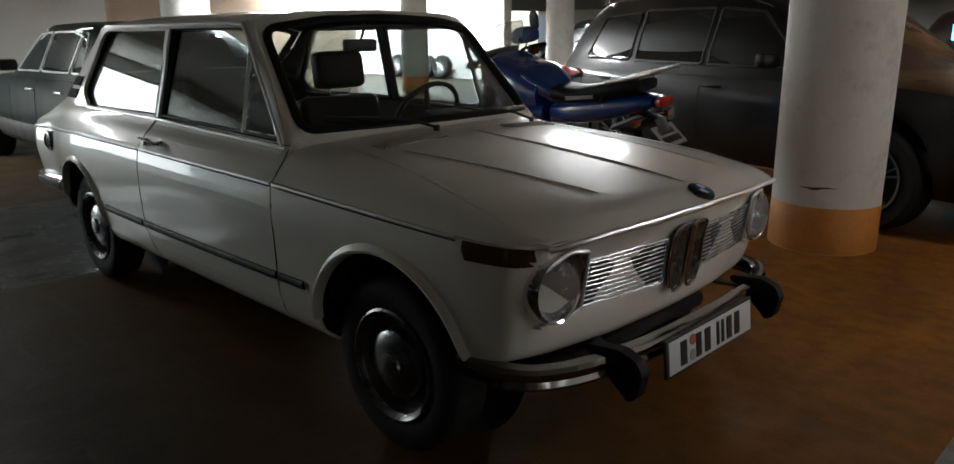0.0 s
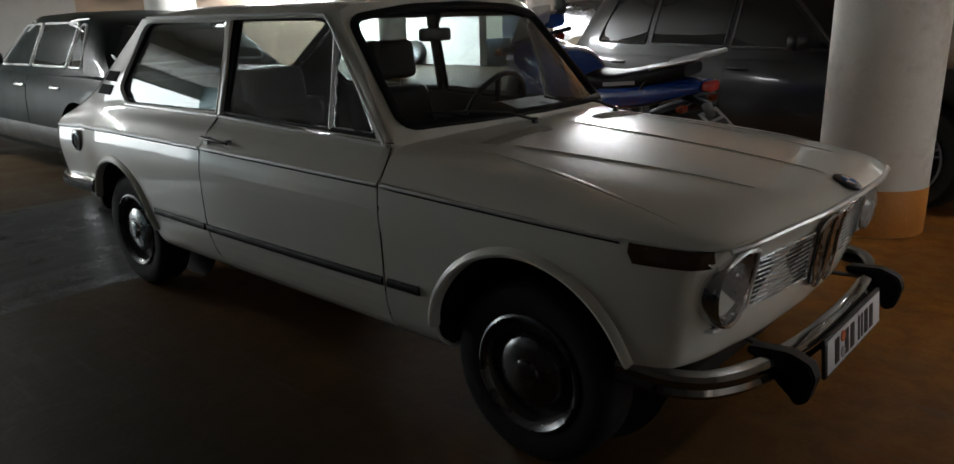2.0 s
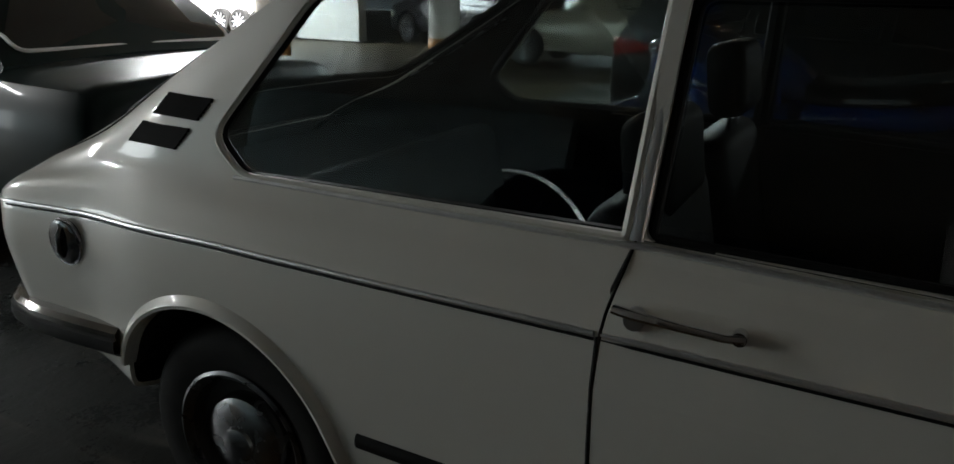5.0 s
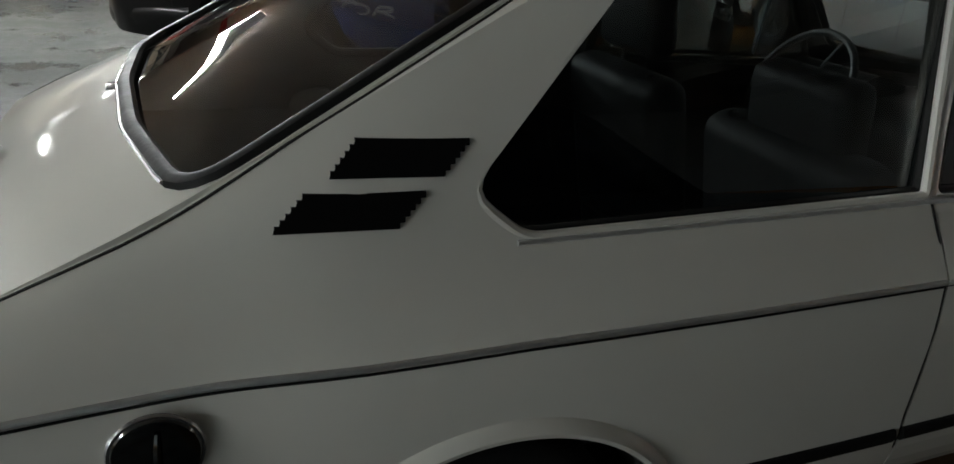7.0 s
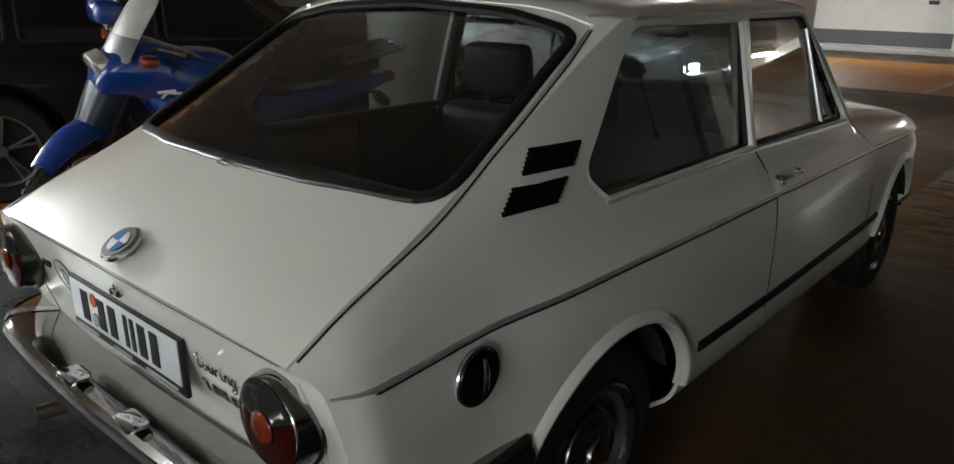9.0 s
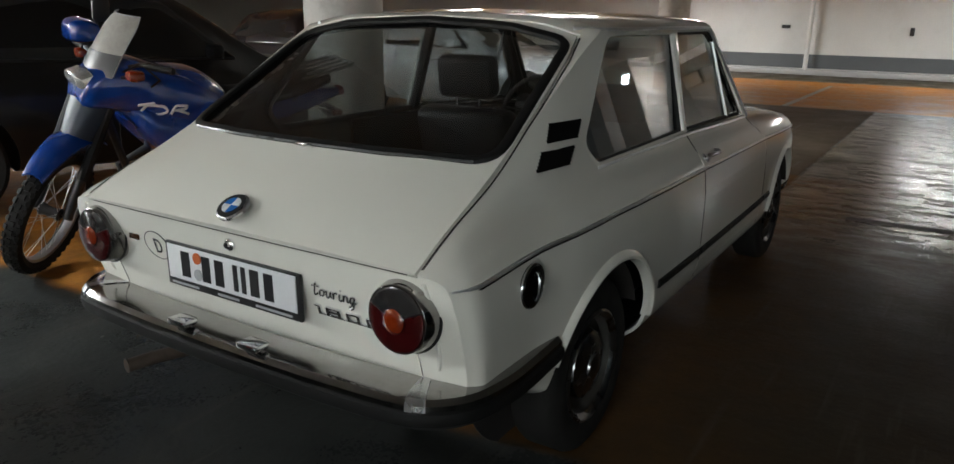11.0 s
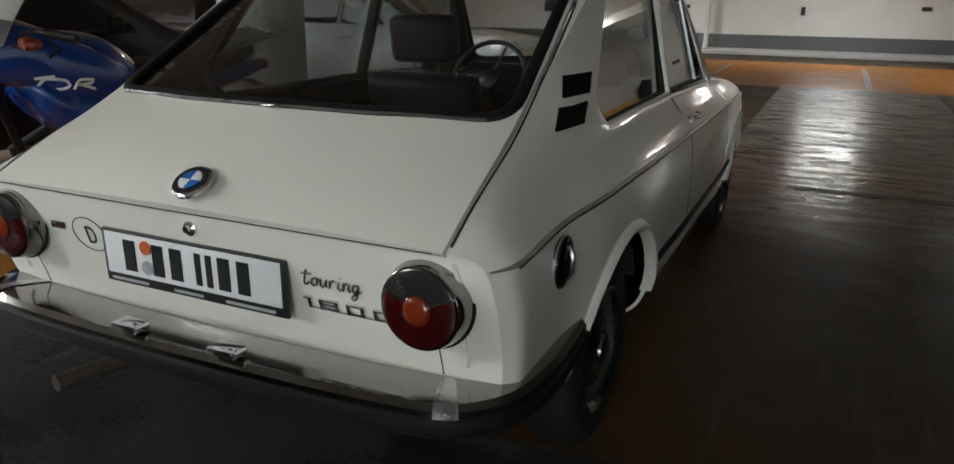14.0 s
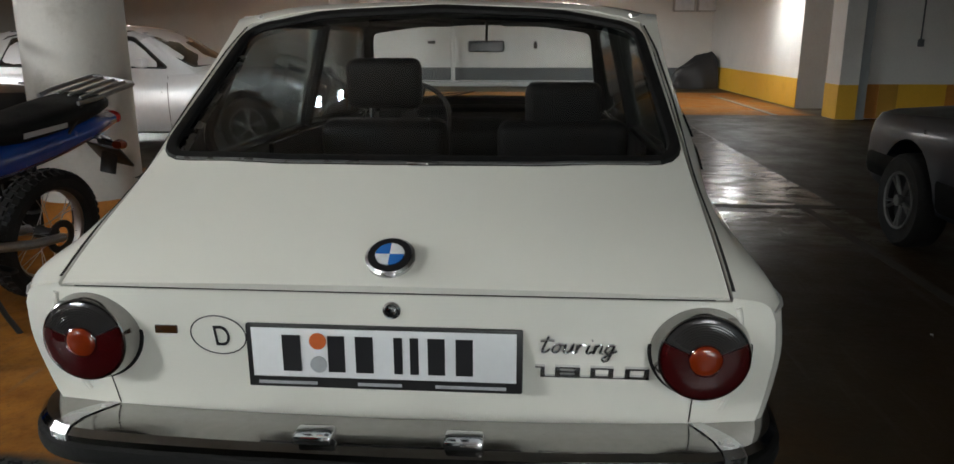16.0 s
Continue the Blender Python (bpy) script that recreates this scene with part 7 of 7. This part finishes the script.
for s in (-1, 1):
    bm = bmesh.new()
    tube(bm, [bp(1.02, .26 * s, 1.13), bp(.98, .405 * s, 1.13)], .018, 10)
    part("grip", bm, M_RUBBER, bar)
    if s < 0:
        bm = bmesh.new()
        loft(bm, smooth_rings([(1.16, -.25, 1.215, .06, .035, 0), (1.14, -.25, 1.22, .095, .055, 0), (1.09, -.25, 1.225, .105, .062, 0), (1.03, -.25, 1.22, .095, .05, 0)], 4), 18, 3.2)
        part("hand_guard", bm, M_BIKEBLUE, bar, "blue hand guard")
    if s < 0:
        bm = bmesh.new()
        tube(bm, [bp(1.03, -.22, 1.13), bp(1.0, -.25, 1.22), bp(.99, -.26, 1.28)], .006, 6)
        stalk = part("mirror_stalk", bm, M_BLACK, bar)
        bm = bmesh.new()
        loft(bm, smooth_rings([(1.02, -.26, 1.325, .008, .045, 0), (1.0, -.26, 1.33, .014, .068, 0), (.95, -.26, 1.33, .012, .065, 0), (.93, -.26, 1.325, .006, .045, 0)], 3), 14)
        part("mirror", bm, M_BLACK, stalk)
    bm = bmesh.new()
    cyl(bm, (1.07, .17 * s, 1.06), (1.07, .27 * s, 1.085), .009, seg=8)
    ind = part("indicator", bm, M_BLACK, bike)
    bm = bmesh.new()
    loft(bm, smooth_rings([(1.10, .295 * s, 1.095, .030, .022, 0), (1.075, .295 * s, 1.095, .042, .030, 0), (1.03, .295 * s, 1.095, .032, .024, 0)], 3), 12)
    part("lens", bm, M_AMBER, ind, "orange indicator lens")
    bm = bmesh.new()
    loft(bm, smooth_rings([(-.36, .15 * s, .76, .026, .020, 0), (-.34, .15 * s, .76, .034, .026, 0), (-.31, .15 * s, .76, .028, .02, 0)], 3), 12)
    ri = part("rear_indicator", bm, M_AMBER, bike)
    bm = bmesh.new()
    cyl(bm, (-.33, .05 * s, .77), (-.33, .15 * s, .76), .008, seg=8)
    part("stalk", bm, M_BLACK, ri)
    # slanted pale strokes of the model mark on the fairing
    for stroke in ([(.985, .865), (.955, .915), (.875, .905), (.855, .880), (.900, .862), (.985, .865)], [(1.0, .915), (.92, .925)], [(.835, .860), (.805, .905), (.745, .900), (.755, .885), (.815, .880)], [(.80, .880), (.735, .855)]):
        bm = bmesh.new()
        pts = []
        for x, z, _ in smooth_line([(x, z, 0) for x, z in stroke], [3] * (len(stroke) - 1)):
            p = FAIRING.ray_cast(Vector((x, s, z)), Vector((0, -s, 0)))[0]
            pts.append(p + Vector((0, .001 * s, 0)) if p is not None else Vector((x, .2 * s, z)))
        tube(bm, pts, .0075, 6)
        part("emblem", bm, M_WHITE, bike)
bike_part("seat", [(.58, 0, .92, .09, .045, 0), (.46, 0, .885, .115, .055, 0), (.28, 0, .875, .13, .055, 0), (.0, 0, .915, .135, .06, 0), (-.20, 0, .95, .12, .055, 0), (-.32, 0, .965, .09, .035, 0)], M_VINYL, "black bench seat", 3.2)
bike_part("side_panel", [(.46, 0, .75, .13, .08, 0), (.30, 0, .77, .15, .09, 0), (.05, 0, .80, .14, .085, 0), (-.25, 0, .85, .115, .06, 0), (-.40, 0, .87, .08, .035, 0)], M_BIKEBLUE, "blue side panels")
for s in (-1, 1):
    bm = bmesh.new()
    for k in range(1):
        vs = [bm.verts.new((x, s * (.1365 + o), z)) for o in (0, .003) for x, z in ((.28, .86), (.02, .885), (.02, .908), (.28, .885))]
        for f in ((0, 1, 2, 3), (4, 5, 6, 7), (0, 1, 5, 4), (1, 2, 6, 5), (2, 3, 7, 6), (3, 0, 4, 7)):
            bm.faces.new([vs[i] for i in f])
    part("seat_marking", bm, M_SEAL_G, bike)
bike_part("tail_light", [(-.47, 0, .87, .045, .025, 0), (-.455, 0, .87, .06, .034, 0), (-.41, 0, .87, .055, .03, 0)], M_REDLAMP, "red tail light")
bm = bmesh.new()
box(bm, (-.46, 0, .66), (.012, .20, .17), .003, pose(0, 0, 0, 0, 48))
pl = part("number_plate", bm, M_BLACK, bike, "white number plate in a black holder")
bm = bmesh.new()
box(bm, (-0.4650, 0, 0.6656), (.003, .19, .16), 0, pose(0, 0, 0, 0, 48))
part("sheet", bm, M_SEAL_G, pl, "", 0)
bm = bmesh.new()
box(bm, (-0.4426, 0, 0.6885), (.004, .12, .045), 0, pose(0, 0, 0, 0, 48))
part("bar", bm, M_INK, pl, "", 0)
bm = bmesh.new()
box(bm, (-0.4901, 0, 0.6456), (.004, .15, .045), 0, pose(0, 0, 0, 0, 48))
part("bar", bm, M_INK, pl, "", 0)
bm = bmesh.new()
tube(bm, [(-.20, 0, .80), (-.40, 0, .76), (-.45, 0, .66), (-.44, 0, .56)], .05, 8, flat=.25)
part("rear_mudguard", bm, M_BLACK, bike)
# luggage rack
bm = bmesh.new()
tube(bm, [(-.08, -.11, .985), (-.18, -.13, 1.005), (-.46, -.125, 1.06), (-.48, -.10, 1.064), (-.48, .10, 1.064), (-.46, .125, 1.06), (-.18, .13, 1.005), (-.08, .11, .985)], .011, 8)
rack = part("rack", bm, M_ALU, bike, "grey tubular luggage rack")
for k in range(3):
    y = -.065 + .13 * k / 2
    bm = bmesh.new()
    tube(bm, [(-.15, y, 1.0), (-.475, y, 1.063)], .009, 6)
    part("rack_bar", bm, M_ALU, rack)
for s in (-1, 1):
    bm = bmesh.new()
    tube(bm, [(-.10, .11 * s, .985), (-.05, .125 * s, .90), (.0, .12 * s, .84)], .009, 6)
    part("rack_stay", bm, M_BLACK, rack)
# engine and frame
bm = bmesh.new()
box(bm, (.62, 0, .42), (.42, .26, .24), .06)
eng = part("engine", bm, M_ENGINE, bike, "dark engine block")
bm = bmesh.new()
box(bm, (.72, 0, .62), (.16, .18, .24), .02, pose(0, 0, 0, 0, 12))
cylb = part("cylinder", bm, M_ENGINE, eng)
for k in range(7):
    bm = bmesh.new()
    box(bm, (.70 + .006 * k, 0, .54 + .03 * k), (.20, .22, .008), .003)
    part("fin", bm, M_ENGINE, cylb)
for pts, r, m, nm in (([(1.12, 0, .95), (1.05, 0, .70), (.95, 0, .40), (.80, 0, .27), (.45, 0, .27), (.38, 0, .45), (.42, 0, .80)], .022, M_BLACK, "frame_tube"),
                      ([(.80, -.10, .60), (.98, -.12, .50), (.92, -.14, .32), (.60, -.15, .30), (.30, -.16, .46), (.10, -.18, .60)], .020, M_ENGINE, "exhaust"),
                      ([(.16, -.185, .58), (-.05, -.19, .66), (-.32, -.185, .75)], .05, M_ENGINE, "silencer"),
                      ([(.42, -.10, .38), (.20, -.10, .34), (.0, -.10, .325)], .022, M_ALU, "swingarm"), ([(.42, .10, .38), (.20, .10, .34), (.0, .10, .325)], .022, M_ALU, "swingarm"),
                      ([(.52, .14, .28), (.50, .24, .12), (.48, .30, .035)], .012, M_BLACK, "side_stand")):
    bm = bmesh.new()
    tube(bm, pts, r, 10)
    part(nm, bm, m, bike)
for s in (-1, 1):
    bm = bmesh.new()
    box(bm, (.45, .19 * s, .31), (.05, .10, .02), .006)
    part("foot_peg", bm, M_BLACK, bike)
bm = bmesh.new()
lathe(bm, [(.085, -.004), (.085, .004), (.05, .004), (.05, -.004), (.085, -.004)], pose(0, .085, .325, 90), 28)
part("sprocket", bm, M_ENGINE, bike)

# ---- small things round the garage ----
for i, (x0, y0) in enumerate(((-14.50, 0), (-13.85, 0), (-13.20, 0), (-12.55, 0))):
    th = thing("spare_wheel", "loose alloy wheel with tyre leaning on the white wall", "wheel", "stacked wheels", Matrix.Translation((x0 + .35, 13.06, .318)) @ pose(0, 0, 0, -8))
    m = pose(0, 0, 0, 90)
    bm = bmesh.new()
    lathe(bm, [(.215, -.1), (.30, -.105), (.325, -.07), (.325, .07), (.30, .105), (.215, .1)], m, 32)
    part("tyre", bm, M_TYRE, th)
    bm = bmesh.new()
    lathe(bm, [(.22, .09), (.21, .07), (.06, .05), (0, .05)], m, 28)
    part("rim_back", bm, M_INK, th)
    for k in range(10):
        a = 2 * math.pi * k / 10
        bm = bmesh.new()
        tube(bm, [m @ Vector((.03 * math.cos(a), .03 * math.sin(a), .085)), m @ Vector((.215 * math.cos(a), .215 * math.sin(a), .09))], .016, 6)
        part("spoke", bm, M_ALLOY, th)
sg = thing("stand_sign", "black rectangular sign on a thin stand in the bright court", "sign", m=pose(-9.6, 9.6, -.006))
bm = bmesh.new()
cyl(bm, (0, 0, 0), (0, 0, 1.5), .015, seg=8)
part("pole", bm, M_BLACK, sg)
bm = bmesh.new()
box(bm, (0, 0, 1.35), (.20, .03, .42), .01)
part("board", bm, M_BLACK, sg)
bm = bmesh.new()
box(bm, (0, 0, .012), (.35, .35, .02), .005)
part("foot", bm, M_BLACK, sg)
# no-entry sign on a column
ns = thing("road_sign", "round red no-entry sign with a white bar on the column", "sign", m=Matrix.Translation((-7.28, 16.68, 1.85)) @ pose(0, 0, 0, 90, 0, 25))
bm = bmesh.new()
lathe(bm, [(.22, -.005), (.22, .005), (0, .005)], None, 32)
part("disc", bm, M_REDPIPE, ns)
bm = bmesh.new()
box(bm, (0, 0, .008), (.30, .07, .004))
part("bar", bm, M_WHITE, ns, "", 0)
# wall boxes and sockets
for y in (-4.3, -4.95):
    th = thing("wall_cabinet", "pale grey box mounted high on the wall", "cabinet", "wall boxes", pose(20.195, y, 2.03))
    bm = bmesh.new()
    box(bm, (-.10, 0, .2), (.20, .58, .40), .012)
    body_ = part("body", bm, M_CONC, th)
    bm = bmesh.new()
    box(bm, (-.203, 0, .2), (.006, .52, .35), .002)
    part("door", bm, M_WHITE, body_)
for y, z in ((2.80, 1.21), (-.20, 1.13), (-3.0, 1.22)):
    bm = bmesh.new()
    box(bm, (20.17, y, z), (.05, .22 if y != -.2 else .10, .09 if y != -.2 else .20), .01)
    tagged(part("wall_socket", bm, M_BLACK), "small black socket box on the white wall", "socket", "wall sockets")
# covered motorbike in the corner
bm = bmesh.new()
rows = []
random.seed(4)
for i in range(25):
    u = i / 24
    y = -5.08 + 1.25 * u
    hgt = float(np.interp(u, [0, .12, .3, .5, .7, .88, 1], [.80, .97, .93, .76, .62, .42, .06])) + .025 * math.sin(17 * u)
    row = []
    for k in range(17):
        v = k / 16
        a = math.pi * v
        fold = .03 * math.sin(11 * u + 6 * v * 3) + .02 * math.sin(23 * v + 7 * u)
        row.append(bm.verts.new((19.15 + (.30 + fold) * math.cos(a) * (1.15 - .25 * math.sin(a)), y + fold * .4, max(0, hgt * math.sin(a) ** .7 + fold * .6 * math.sin(a)) - .004)))
    rows.append(row)
for p, q in zip(rows, rows[1:]):
    for k in range(16):
        bm.faces.new((p[k], p[k + 1], q[k + 1], q[k]))
bm.faces.new(rows[0]), bm.faces.new(rows[-1])
tagged(part("covered_motorbike", bm, mat("black tarpaulin", (0.02, 0.02, 0.022), 0.4, vary=0.2, scale=8, bump=0.5, bump_scale=25), None, "", 60), "motorbike under a black tarpaulin in the wall corner", "covered motorbike")
# a scrap of foil on the floor
for x, y, s in ((5.2, -2.35, .05), (1.1, -2.0, .012), (3.9, 1.1, .014)):
    bm = bmesh.new()
    vs = [bm.verts.new((x + s * math.cos(a) * (1 + .4 * math.sin(3 * a)), y + s * .5 * math.sin(a), -.004 + .006 * (k % 2))) for k, a in enumerate(np.linspace(0, 2 * math.pi, 9)[:-1])]
    bm.faces.new(vs)
    tagged(part("litter", bm, M_WHITE, None, "", 0), "small pale scrap lying on the floor", "litter")
